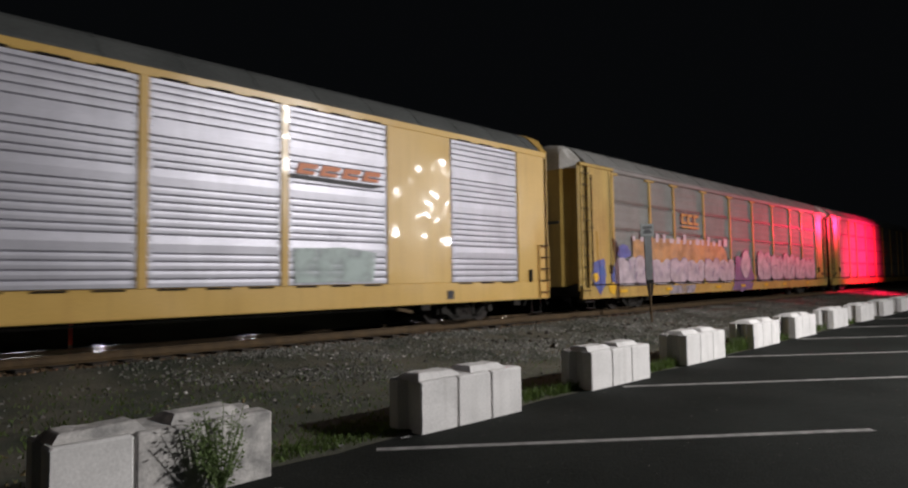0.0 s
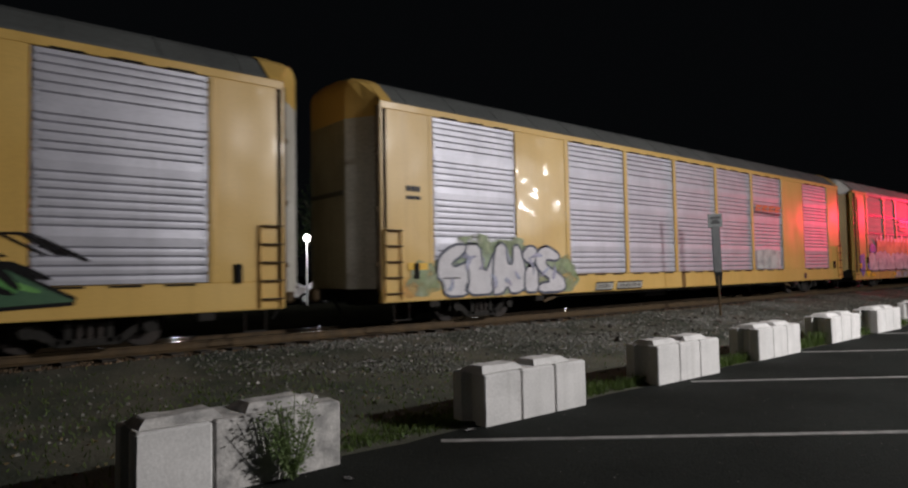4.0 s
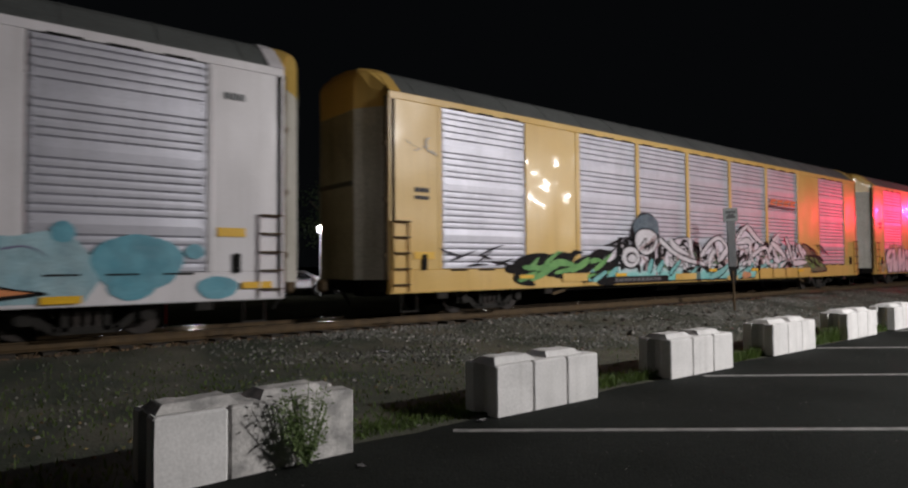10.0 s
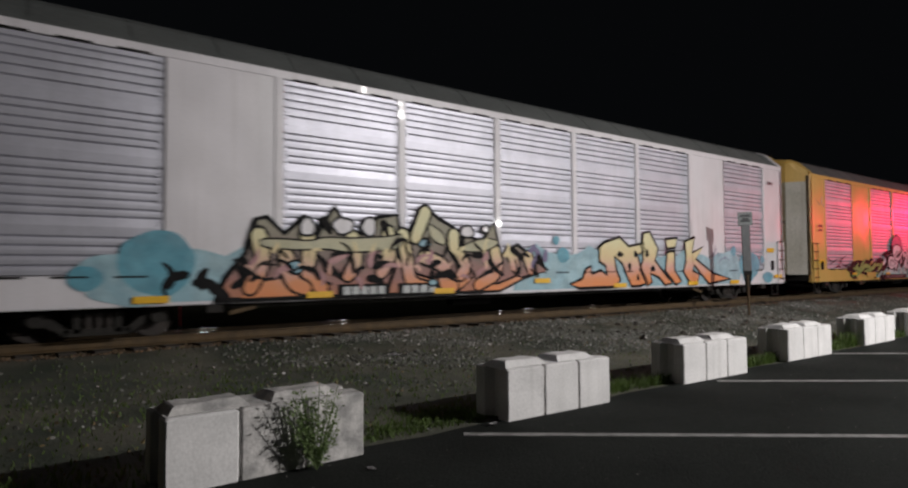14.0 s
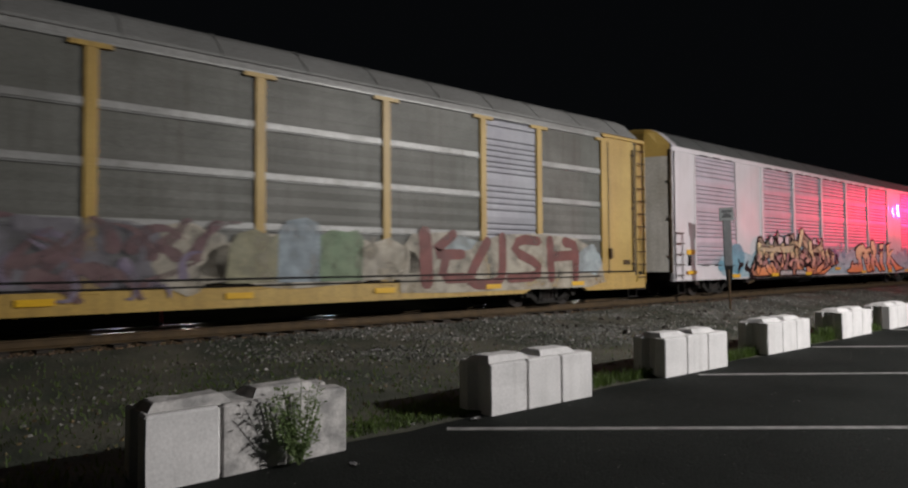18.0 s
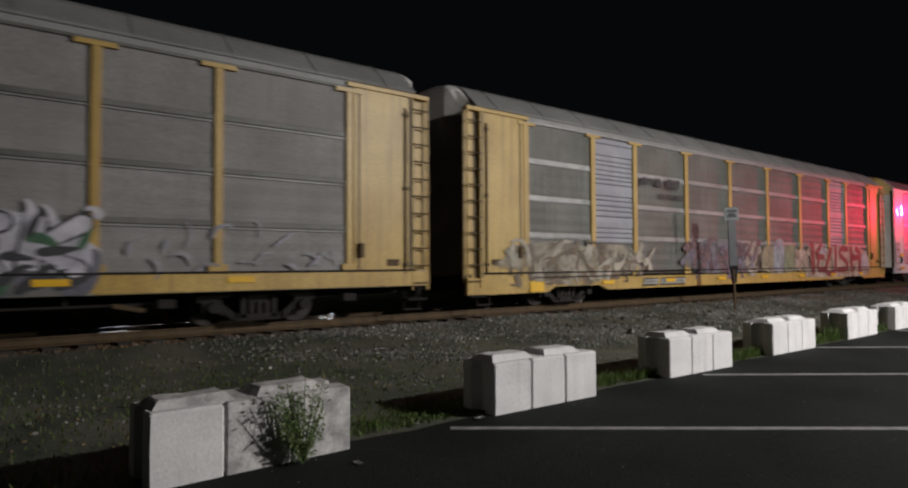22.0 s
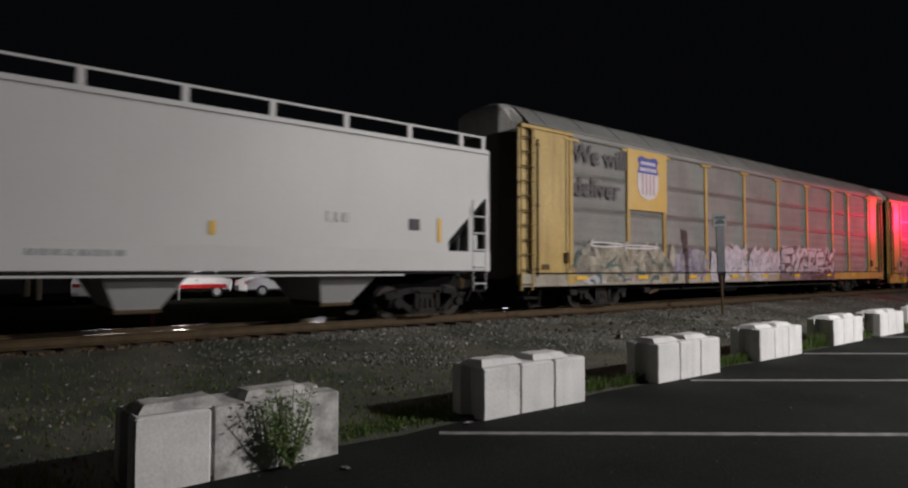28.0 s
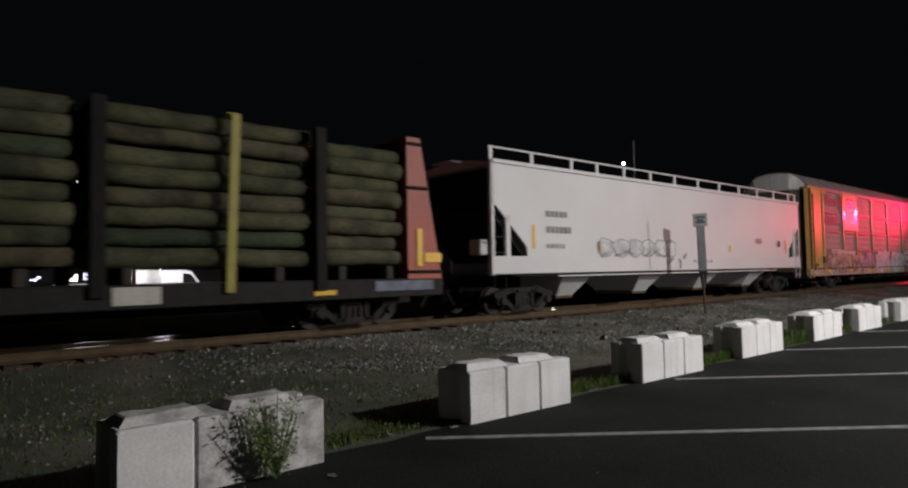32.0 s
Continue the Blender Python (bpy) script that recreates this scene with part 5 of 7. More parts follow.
# car 1: a bubble tag over a green cloud
paint("graffiti_cloud", [blob(-9.3, 1.38, 2.25, 0.66, 4, 48, 0.16)], material("pale_green_mist", (0.42, 0.5, 0.36), (0.32, 0.4, 0.26), 0.55, worn=0.5), c1, 0, "pale green sprayed cloud")
paint("graffiti_cloud", [blob(-10.0, 1.95, 0.9, 0.24, 8, 30, 0.3), blob(-8.9, 1.9, 0.5, 0.25, 9, 24, 0.3), blob(-7.0, 1.2, 0.55, 0.5, 10, 24), blob(-11.8, 1.15, 0.45, 0.4, 11, 24)], MOSS, c1, 1)
paint("graffiti_cloud", [blob(-12.1, 0.95, 0.35, 0.2, 12, 20)], material("orange_mist", (0.62, 0.3, 0.06), (0.6, 0.36, 0.1), 0.55, worn=0.9), c1, 1)
TAG = "pale grey bubble letter with a dark outline"
shape(c1, [(-11.44, 1.2), (-11.4, 1.65), (-10.95, 1.95), (-10.5, 1.97), (-10.62, 1.72), (-11.0, 1.52), (-10.92, 1.42), (-10.4, 1.6), (-10.35, 1.15), (-10.6, 0.95), (-10.5, 0.74), (-11.2, 0.74), (-11.25, 1.08)], SPRAY_WHITE, 4, 0.06, NAVY, TAG, 1)
shape(c1, [(-10.62, 1.98), (-10.08, 1.97), (-10.02, 1.38), (-9.9, 1.33), (-9.64, 1.82), (-9.5, 1.75), (-9.6, 0.75), (-10.55, 0.75), (-10.45, 1.2)], SPRAY_WHITE, 7, 0.06, NAVY, TAG, 1)
shape(c1, [(-9.64, 1.85), (-9.42, 2.05), (-9.2, 1.92), (-9.2, 1.5), (-9.0, 1.48), (-8.99, 1.96), (-8.76, 1.97), (-8.58, 1.5), (-8.45, 0.95), (-8.75, 0.76), (-9.1, 0.74), (-9.2, 0.95), (-9.38, 0.74), (-9.75, 0.74)], SPRAY_WHITE, 10, 0.06, NAVY, TAG, 1)
shape(c1, [(-8.56, 1.42), (-8.1, 1.45), (-8.06, 0.74), (-8.62, 0.76)], SPRAY_WHITE, 12, 0.06, NAVY, TAG, 1)
shape(c1, blob(-8.35, 1.72, 0.3, 0.23, 5, 18, 0.1), SPRAY_WHITE, 13, 0.06, NAVY, TAG, 1)
shape(c1, [(-8.05, 1.88), (-7.7, 1.98), (-7.18, 1.72), (-7.32, 1.55), (-7.75, 1.6), (-7.78, 1.46), (-7.08, 1.15), (-6.98, 0.85), (-7.15, 0.73), (-8.1, 0.73), (-8.06, 0.98), (-7.55, 1.03), (-8.08, 1.3), (-8.22, 1.6)], SPRAY_WHITE, 15, 0.065, NAVY, TAG, 1)
swooshes(c1, -11.2, -7.3, 0.85, 1.7, 12, material("lilac_mist", (0.45, 0.42, 0.58), (0.4, 0.44, 0.58), 0.5, worn=0.7), 17, 90, (0.3, 0.6), 0.1, sharp=True)
number_board(c1, -5.72, -4.83, 0.72, 0.94, 4)
number_board(c1, -4.71, -3.37, 0.73, 0.94, 7)
FADED_MINT = material("faded_mint", (0.5, 0.6, 0.58), (0.45, 0.55, 0.53), 0.5, worn=0.5)
paint("faded_tag", [[(4.3, 1.25), (6.3, 1.25), (6.4, 1.9), (5.5, 2.0), (4.25, 1.95)]], FADED_MINT, c1, 0)
bars(c1, "stencil_mark", -12.25, -11.85, 3.12, 3.24, 3, INK, 0)
bars(c1, "stencil_mark", -12.25, -11.85, 2.94, 3.02, 4, INK, 0)
bars(c1, "stencil_mark", 8.6, 8.9, 0.78, 1.0, 1, INK, 0)
part("yellow_label", box(0.55, 0.006, 0.16, YELLOW_MARK, 0.002), c1, (-11.95, SIDE - 0.02, 1.45))

# car 2: wild-style, white and teal letters with black lines; green and black waves at both ends
swooshes(c2, -9.6, -5.8, 0.95, 1.35, 24, SPRAY_BLACK, 0, 21, (0.8, 1.5), 0.26, label="black sprayed wave", angles=(0.1, 0.3, -0.1), sharp=True, bend=0.15)
swooshes(c2, -9.3, -5.8, 0.85, 1.35, 20, SPRAY_GREEN, 4, 22, (0.5, 1.1), 0.13, label="green sprayed wave", angles=(0.15, 0.35), sharp=True, bend=0.15)
shape(c2, [(6.75, 1.0), (6.95, 2.08), (7.6, 1.98), (8.3, 1.66), (9.0, 1.22), (9.55, 0.93), (8.87, 0.9), (8.1, 0.86), (7.4, 0.95)], DARK_GREEN, 0, 0.06, SPRAY_BLACK, "dark green feathered shape with black rim", 1)
swooshes(c2, 7.6, 9.1, 1.0, 1.25, 7, SPRAY_GREEN, 3, 23, (0.9, 1.5), 0.12, label="green feather stroke", angles=(2.55, 2.7), sharp=True, bend=0.12)
swooshes(c2, 7.7, 9.3, 0.95, 1.3, 8, SPRAY_BLACK, 5, 27, (0.8, 1.5), 0.1, label="black feather stroke", angles=(2.5, 2.65), sharp=True, bend=0.12)
swooshes(c2, 8.0, 9.9, 1.45, 1.75, 5, SPRAY_BLACK, 0, 26, (0.7, 1.2), 0.045, label="thin black streak", angles=(2.65, 2.75), sharp=True, bend=0.06)
shape(c2, [(-6.5, 0.74), (-6.3, 1.15), (-5.6, 1.45), (-5.0, 1.9), (-4.4, 1.75), (-3.7, 2.05), (-2.6, 1.95), (-1.95, 2.1), (-1.4, 2.12), (-1.07, 1.55), (0.0, 1.95), (0.6, 2.27), (0.9, 1.9), (1.5, 2.2), (2.1, 2.6), (2.55, 2.4), (3.1, 2.15), (3.6, 1.72), (4.1, 1.9), (5.05, 2.47), (4.9, 1.9), (5.5, 1.6), (5.7, 2.0), (6.0, 1.5), (6.9, 2.0), (7.4, 1.7), (7.0, 1.05), (3.2, 1.05), (3.0, 0.74)], LAVENDER, 1, 0.045, SPRAY_BLACK, "lavender and teal wild-style letter ground", 0)
swooshes(c2, -5.8, 6.6, 0.95, 1.75, 70, SPRAY_BLACK, 2, 28, (0.5, 1.1), 0.2, label="black letter line", angles=(0.5, 0.9, 1.3, 2.0, 2.4), sharp=True, bend=0.4)
swooshes(c2, -3.0, 7.0, 1.15, 1.85, 34, SPRAY_WHITE, 7, 25, (0.25, 0.5), 0.17, 0.1, SPRAY_BLACK, "short pale letter stroke with a black rim", (0.4, 0.8, 1.2, 2.1, 2.5), bend=0.35)
swooshes(c2, -5.4, 6.4, 1.0, 1.7, 10, BLUSH, 5, 30, (0.3, 0.7), 0.13, angles=(0.4, 1.0, 2.5), sharp=True)
swooshes(c2, -5.0, 6.8, 1.1, 1.7, 12, DARK_GREEN, 6, 29, (0.3, 0.6), 0.14, angles=(0.9, 1.3, 2.2), sharp=True)


def letter_strokes(car, lines, w, rim, mat, level, label):
    """Broad bent strokes of letters, each with a black rim, one over the other."""
    for k, line in enumerate(lines):
        line = soften(line, 2)
        sharp = k % 3 > 0
        body = stroke("graffiti_letter", [line], w * (1.25 if sharp else 0.9), 0.3, mat, car, level + 1 + 2 * (k % 2), label, 0.00004 * k, sharp)
        stroke("letter_outline", [line], w * (1.25 if sharp else 0.9) + rim, 0.25, SPRAY_BLACK, body, level + 2 * (k % 2), "", 0.00004 * k, sharp)


letter_strokes(c2, ([(-1.4, 0.85), (-0.65, 1.3)], [(-0.2, 0.8), (0.6, 0.95), (1.35, 1.35)], [(1.7, 0.78), (2.5, 1.0), (3.15, 1.5)], [(-2.45, 1.0), (-1.95, 1.35)], [(-3.65, 1.0), (-3.4, 1.45)], [(-3.2, 1.0), (-2.8, 1.4)], [(3.5, 1.12), (4.4, 1.35)], [(4.9, 1.12), (5.5, 1.3)], [(-5.6, 0.85), (-5.1, 1.2)], [(-6.2, 0.82), (-5.7, 1.05)]), 0.17, 0.1, SPRAY_TEAL, 7, "teal letter stroke with a black rim")
swooshes(c2, -2.8, 6.8, 1.3, 2.0, 22, BLUSH, 10, 31, (0.25, 0.5), 0.09, label="dusty pink shading", angles=(0.4, 1.0, 2.5), sharp=True)
letter_strokes(c2, ([(-3.0, 2.0), (-1.95, 1.45), (-0.5, 1.25)], [(-2.45, 2.05), (-2.25, 1.8), (-1.4, 1.55)], [(-1.35, 2.1), (-1.3, 1.8), (-1.2, 1.55)], [(-0.65, 1.55), (-0.1, 2.0), (0.55, 2.2), (1.0, 1.85)], [(-0.2, 1.3), (0.2, 1.8)], [(0.45, 1.35), (1.15, 1.85), (1.4, 1.55)], [(1.15, 1.55), (2.0, 2.4), (2.5, 2.65)], [(2.5, 2.6), (3.1, 2.2), (3.7, 2.0)], [(1.9, 2.0), (2.7, 2.15), (2.65, 1.55), (3.05, 1.2)], [(2.85, 1.55), (3.85, 1.95), (4.15, 1.55)], [(3.95, 1.55), (4.5, 2.1), (5.0, 2.45)], [(4.3, 2.05), (5.0, 1.8), (5.6, 1.35)], [(5.6, 2.2), (5.9, 1.75), (6.1, 1.4)], [(6.65, 2.05), (6.9, 1.7), (7.15, 1.4)], [(6.1, 1.25), (7.45, 1.3)]), 0.17, 0.09, SPRAY_WHITE, 11, "pale lavender letter stroke with a black rim")
paint("graffiti_patch", [blob(2.35, 0.85, 0.35, 0.12, 13, 16)], SPRAY_ORANGE, c2, 14)
paint("graffiti_dome", [blob(-3.74, 2.2, 0.72, 0.62, 5, 30, 0.05)], SPRAY_BLACK, c2, 15, "black dome over a pale rounded shape")
paint("graffiti_dome", [blob(-3.72, 2.36, 0.66, 0.42, 6, 26, 0.05)], material("teal_cap_spray", (0.03, 0.075, 0.11), (0.075, 0.14, 0.17), 0.5, 0, 6.0), c2, 16, "dark blue-green top of the dome")
shape(c2, [(-4.35, 1.95), (-4.25, 2.22), (-3.95, 2.34), (-3.5, 2.33), (-3.22, 2.2), (-3.1, 1.95), (-3.3, 1.7), (-3.55, 1.55), (-3.85, 1.52), (-4.2, 1.68)], SPRAY_WHITE, 17, 0.05, SPRAY_BLACK, "pale rounded shape under the dome", 1)
swooshes(c2, -4.15, -3.35, 1.62, 1.85, 6, BLUSH, 19, 39, (0.4, 0.6), 0.09, label="dusty pink slanting band", angles=(0.75, 0.85), sharp=True, bend=0.15)
swooshes(c2, -4.2, -3.4, 1.62, 1.8, 5, SPRAY_BLACK, 22, 40, (0.45, 0.65), 0.07, label="black slanting band", angles=(0.75, 0.85), sharp=True, bend=0.15)
for k, (x, z, a, b, m) in enumerate(((-4.53, 1.48, 0.5, 0.36, SPRAY_BLACK), (-4.53, 1.48, 0.43, 0.3, SPRAY_WHITE), (-4.5, 1.46, 0.26, 0.17, SPRAY_BLACK), (-4.48, 1.44, 0.2, 0.12, SPRAY_WHITE))):
    paint("graffiti_ring", [blob(x, z, a, b, 50 + k, 28, 0.04)], m, c2, 20 + k, "pale ring in black outline")
swooshes(c2, -5.9, -4.6, 1.7, 2.1, 5, SPRAY_BLACK, 0, 38, (0.7, 1.2), 0.05, label="thin black streak", angles=(0.15, 0.25), sharp=True, bend=0.06)
paint("number_board", [[(-5.6, 0.72), (-2.6, 0.72), (-2.6, 0.92), (-5.6, 0.92)]], SPRAY_BLACK, c2, 16)
bars(c2, "number_mark", -5.3, -3.0, 0.77, 0.87, 11, SIGN_GREY, 17)
swooshes(c2, -11.4, -9.2, 1.25, 1.5, 9, SPRAY_BLACK, 0, 33, (0.4, 0.9), 0.05, angles=(0.1, 0.3, 2.95), sharp=True, bend=0.1)
swooshes(c2, -5.2, -4.0, 1.7, 2.0, 4, SPRAY_BLACK, 0, 34, (0.5, 0.9), 0.05, angles=(0.3, 0.4), sharp=True, bend=0.1)
paint("yellow_patch", [[(x, z), (x + w, z), (x + w, z + h), (x, z + h)] for x, w, z, h in ((-7.5, 1.0, 0.82, 0.22), (-6.6, 0.5, 0.7, 0.08), (-2.2, 1.2, 0.76, 0.2), (1.0, 0.7, 0.7, 0.14), (3.36, 1.0, 0.7, 0.38), (4.45, 0.95, 0.72, 0.34), (5.5, 1.0, 0.72, 0.36), (6.6, 1.13, 0.71, 0.36))], YELLOW, c2, 18)
for x, z in ((-8.85, 0.98), (-5.0, 0.97), (0.05, 1.05), (2.95, 1.04), (6.8, 0.96)):
    part("reflective_mark", box(0.5, 0.006, 0.09, YELLOW_MARK, 0.002), c2, (x, SIDE - 0.05, z))
part("yellow_label", box(0.55, 0.006, 0.16, YELLOW_MARK, 0.002), c2, (-12.0, SIDE - 0.02, 1.5))

bars(c2, "stencil_mark", -12.25, -11.85, 2.9, 3.0, 3, INK, 0)
bars(c2, "stencil_mark", -12.25, -11.85, 2.74, 2.82, 4, INK, 0)
swooshes(c2, -12.35, -11.75, 3.8, 3.95, 5, WORN_HAZE, 0, 37, (0.2, 0.4), 0.06, angles=(0.2, 2.8), sharp=True)

# car 3: blue cloud, two cream and orange pieces
paint("graffiti_cloud", [blob(-9.2, 1.15, 0.9, 0.45, 31, 40, 0.12), [(-9.0, 0.74), (-4.5, 0.74)] + [(-4.5 - 0.41 * i, 1.66 + 0.1 * math.sin(i * 1.3) + 0.06 * math.sin(i * 2.9)) for i in range(12)], [(-0.9, 0.74), (9.6, 0.74), (9.9, 1.2)] + [(9.5 - 0.4 * i, 1.72 + 0.12 * math.sin(i * 1.1) + 0.07 * math.sin(i * 2.7)) for i in range(26)]], material("sky_mist", (0.3, 0.5, 0.58), (0.38, 0.56, 0.62), 0.5, worn=0.25), c3, 0, "light blue sprayed cloud")
DEEP_SKY = material("deep_sky_spray", (0.1, 0.34, 0.44), (0.15, 0.4, 0.5), 0.5, worn=0.25)
for k, (x, z, a, b) in enumerate(((10.38, 1.36, 0.7, 0.47), (10.28, 0.95, 0.36, 0.2), (11.66, 0.92, 0.36, 0.2), (11.27, 1.55, 0.17, 0.13), (9.31, 1.84, 0.17, 0.17), (-8.9, 1.4, 0.6, 0.55), (-9.95, 1.15, 0.25, 0.2), (0.62, 2.0, 0.13, 0.12), (0.88, 1.62, 0.24, 0.2))):
    paint("graffiti_disc", [blob(x, max(z, 0.72 + b), a, b, int(x * 10 + 200), 32, 0.05)], DEEP_SKY, c3, 2 + 0.1 * k, "deeper blue sprayed disc")
swooshes(c3, -8.8, -7.4, 0.92, 1.2, 10, SPRAY_BLACK, 2, 41, (0.4, 0.8), 0.16, angles=(0.2, 0.4, 2.9), sharp=True)
SAK = "cream, pink and orange wild-style letter with black outline"
VOID = fade("maroon_to_olive_spray", ((0.75, (0.45, 0.17, 0.08)), (1.1, (0.3, 0.14, 0.12)), (1.5, (0.2, 0.14, 0.12)), (2.15, (0.28, 0.26, 0.19))), 0.6)
shape(c3, [(-7.95, 0.74), (-7.8, 1.14), (-7.45, 1.56), (-7.25, 2.2), (-7.05, 2.25), (-6.7, 1.95), (-6.3, 2.3), (-6.0, 2.05), (-5.9, 0.74)], VOID, 4, 0.1, SPRAY_BLACK)
shape(c3, [(-6.2, 0.74), (-6.3, 1.5), (-5.95, 2.1), (-5.67, 2.5), (-5.3, 2.0), (-4.95, 2.0), (-4.7, 2.35), (-4.2, 2.42), (-4.1, 1.6), (-4.3, 0.9), (-4.6, 0.74)], VOID, 6, 0.1, SPRAY_BLACK)
shape(c3, [(-4.5, 0.74), (-4.2, 1.5), (-3.95, 2.0), (-3.5, 2.65), (-3.15, 2.4), (-2.7, 2.2), (-2.6, 1.5), (-2.2, 1.1), (-2.6, 0.74)], VOID, 8, 0.1, SPRAY_BLACK)
shape(c3, [(-2.7, 0.74), (-2.5, 1.6), (-2.4, 2.1), (-2.1, 1.95), (-1.85, 1.95), (-1.5, 2.35), (-1.3, 1.6), (-0.75, 1.86), (0.3, 1.22), (-0.5, 1.06), (-1.9, 0.74)], VOID, 10, 0.1, SPRAY_BLACK)
for o in ([(-6.75, 1.13), (-6.38, 1.1), (-5.74, 0.99), (-5.79, 0.76), (-7.5, 0.74), (-7.4, 1.05)], [(-3.84, 1.2), (-3.39, 1.08), (-2.72, 1.13), (-2.16, 1.06), (-2.59, 0.77), (-3.26, 0.74), (-3.77, 0.86)], [(-2.09, 1.0), (-1.41, 0.92), (-0.77, 1.11), (-0.52, 1.04), (-1.33, 0.74), (-2.09, 0.74)]):
    shape(c3, o, FIRE, 12, 0.06, SPRAY_BLACK, "orange foot of the wild-style letters")
for k, line in enumerate(([(-7.2, 1.9), (-7.1, 1.4), (-7.35, 0.95)], [(-6.67, 1.52), (-6.57, 1.03), (-6.29, 0.92)], [(-6.25, 1.97), (-6.19, 1.52), (-6.29, 1.22), (-5.94, 0.91)], [(-5.28, 1.9), (-5.17, 1.42), (-5.38, 1.16)], [(-4.44, 2.03), (-4.38, 1.54), (-4.61, 1.21)], [(-4.08, 1.99), (-3.96, 1.43), (-3.9, 0.97), (-3.39, 0.85)], [(-3.52, 1.54), (-2.86, 1.31), (-3.06, 0.95), (-2.72, 0.88)], [(-2.72, 2.03), (-2.72, 1.67), (-2.3, 1.37), (-2.52, 1.13)], [(-1.48, 1.68), (-1.33, 1.18), (-2.01, 0.9)], [(-0.95, 1.6), (-0.8, 1.3)], [(-0.4, 1.55), (-0.3, 1.25)], [(-3.5, 2.5), (-3.75, 1.95)])):
    line = soften(line, 2)
    body = stroke("graffiti_letter", [line], 0.28, 0.15, FIRE, c3, 15 + 2 * (k % 2), SAK)
    stroke("letter_outline", [line], 0.4, 0.15, SPRAY_BLACK, body, 14 + 2 * (k % 2))
CREAM_BAND = material("pale_cream_spray", (0.56, 0.52, 0.33), (0.5, 0.47, 0.32), 0.5, worn=0.15)
for o in ([(-7.2, 1.84), (-6.76, 1.86), (-6.2, 1.82), (-5.9, 1.91), (-5.28, 1.9), (-4.38, 1.96), (-4.08, 2.04), (-4.14, 1.7), (-4.73, 1.64), (-5.38, 1.61), (-5.9, 1.68), (-6.39, 1.64), (-7.15, 1.68)], [(-2.65, 1.73), (-2.16, 1.92), (-1.71, 2.0), (-1.33, 1.92), (-1.56, 1.75), (-2.01, 1.65), (-2.44, 1.67)], [(-3.46, 2.3), (-3.0, 2.08), (-2.93, 1.78), (-3.33, 1.89)]):
    shape(c3, o, CREAM_BAND, 19, 0.035, SPRAY_BLACK, "cream band across the wild-style letters", 1)
for x, z, a, b, m in ((-6.25, 2.09, 0.16, 0.18, WHITE), (-5.49, 2.14, 0.24, 0.17, WHITE), (-4.9, 2.14, 0.17, 0.2, WHITE), (-3.52, 1.83, 0.16, 0.1, SPRAY_SKY), (-2.33, 2.12, 0.2, 0.14, WHITE), (-1.78, 2.2, 0.11, 0.09, WHITE), (-6.5, 1.32, 0.17, 0.13, SPRAY_SKY), (-3.3, 0.98, 0.12, 0.08, SPRAY_SKY)):
    shape(c3, blob(x, z, a, b, int(x * 20 + 300), 18, 0.12), m, 20, 0.05, SPRAY_BLACK, "pale bubble with black rim between the letters", name="graffiti_bubble")
for k, line in enumerate(([(-7.6, 1.3), (-7.2, 1.15)], [(-5.75, 1.52), (-5.38, 1.53)], [(-4.95, 1.48), (-4.61, 1.53)], [(-4.84, 1.32), (-4.26, 1.37)], [(-3.39, 1.31), (-3.06, 1.43)], [(-3.26, 1.14), (-2.59, 1.07)], [(-1.79, 1.43), (-1.48, 1.31)], [(-5.9, 1.3), (-5.5, 1.1)], [(-4.95, 1.1), (-4.5, 0.95)], [(-2.2, 1.6), (-1.75, 1.5)], [(-5.95, 2.3), (-5.75, 1.95)], [(-4.6, 2.3), (-4.45, 1.95)], [(-1.0, 1.75), (-0.55, 1.45)], [(-0.1, 1.6), (0.15, 1.3)])):
    a, b = line
    mid = ((a[0] + b[0]) / 2, (a[1] + b[1]) / 2 + 0.05)
    stroke("graffiti_stroke", [soften([a, mid, b], 2)], 0.16, 0, SPRAY_BLACK, c3, 22, "black inner patch", 0.0002 * k, True)
swooshes(c3, -7.4, -1.4, 1.1, 1.5, 12, material("dusky_pink_spray", (0.5, 0.26, 0.25), (0.42, 0.2, 0.22), 0.5), 24, 43, (0.3, 0.6), 0.12, angles=(0.2, 0.9, 2.5), sharp=True)
swooshes(c3, -7.4, -0.6, 1.15, 1.75, 18, FIRE, 25, 48, (0.2, 0.45), 0.1, label="pale letter fleck", angles=(0.1, 1.2, 1.7, 2.6), sharp=True)
swooshes(c3, -7.5, 0.1, 1.05, 1.75, 34, SPRAY_BLACK, 27, 42, (0.25, 0.55), 0.08, label="black inner line", angles=(0.1, 1.2, 1.7, 2.9), sharp=True)
swooshes(c3, -0.9, 0.3, 1.1, 1.6, 7, SPRAY_PURPLE, 13, 46, (0.3, 0.5), 0.16, angles=(1.4, 1.7), sharp=True)
TRK = "cream, pink and orange letter with black outline"
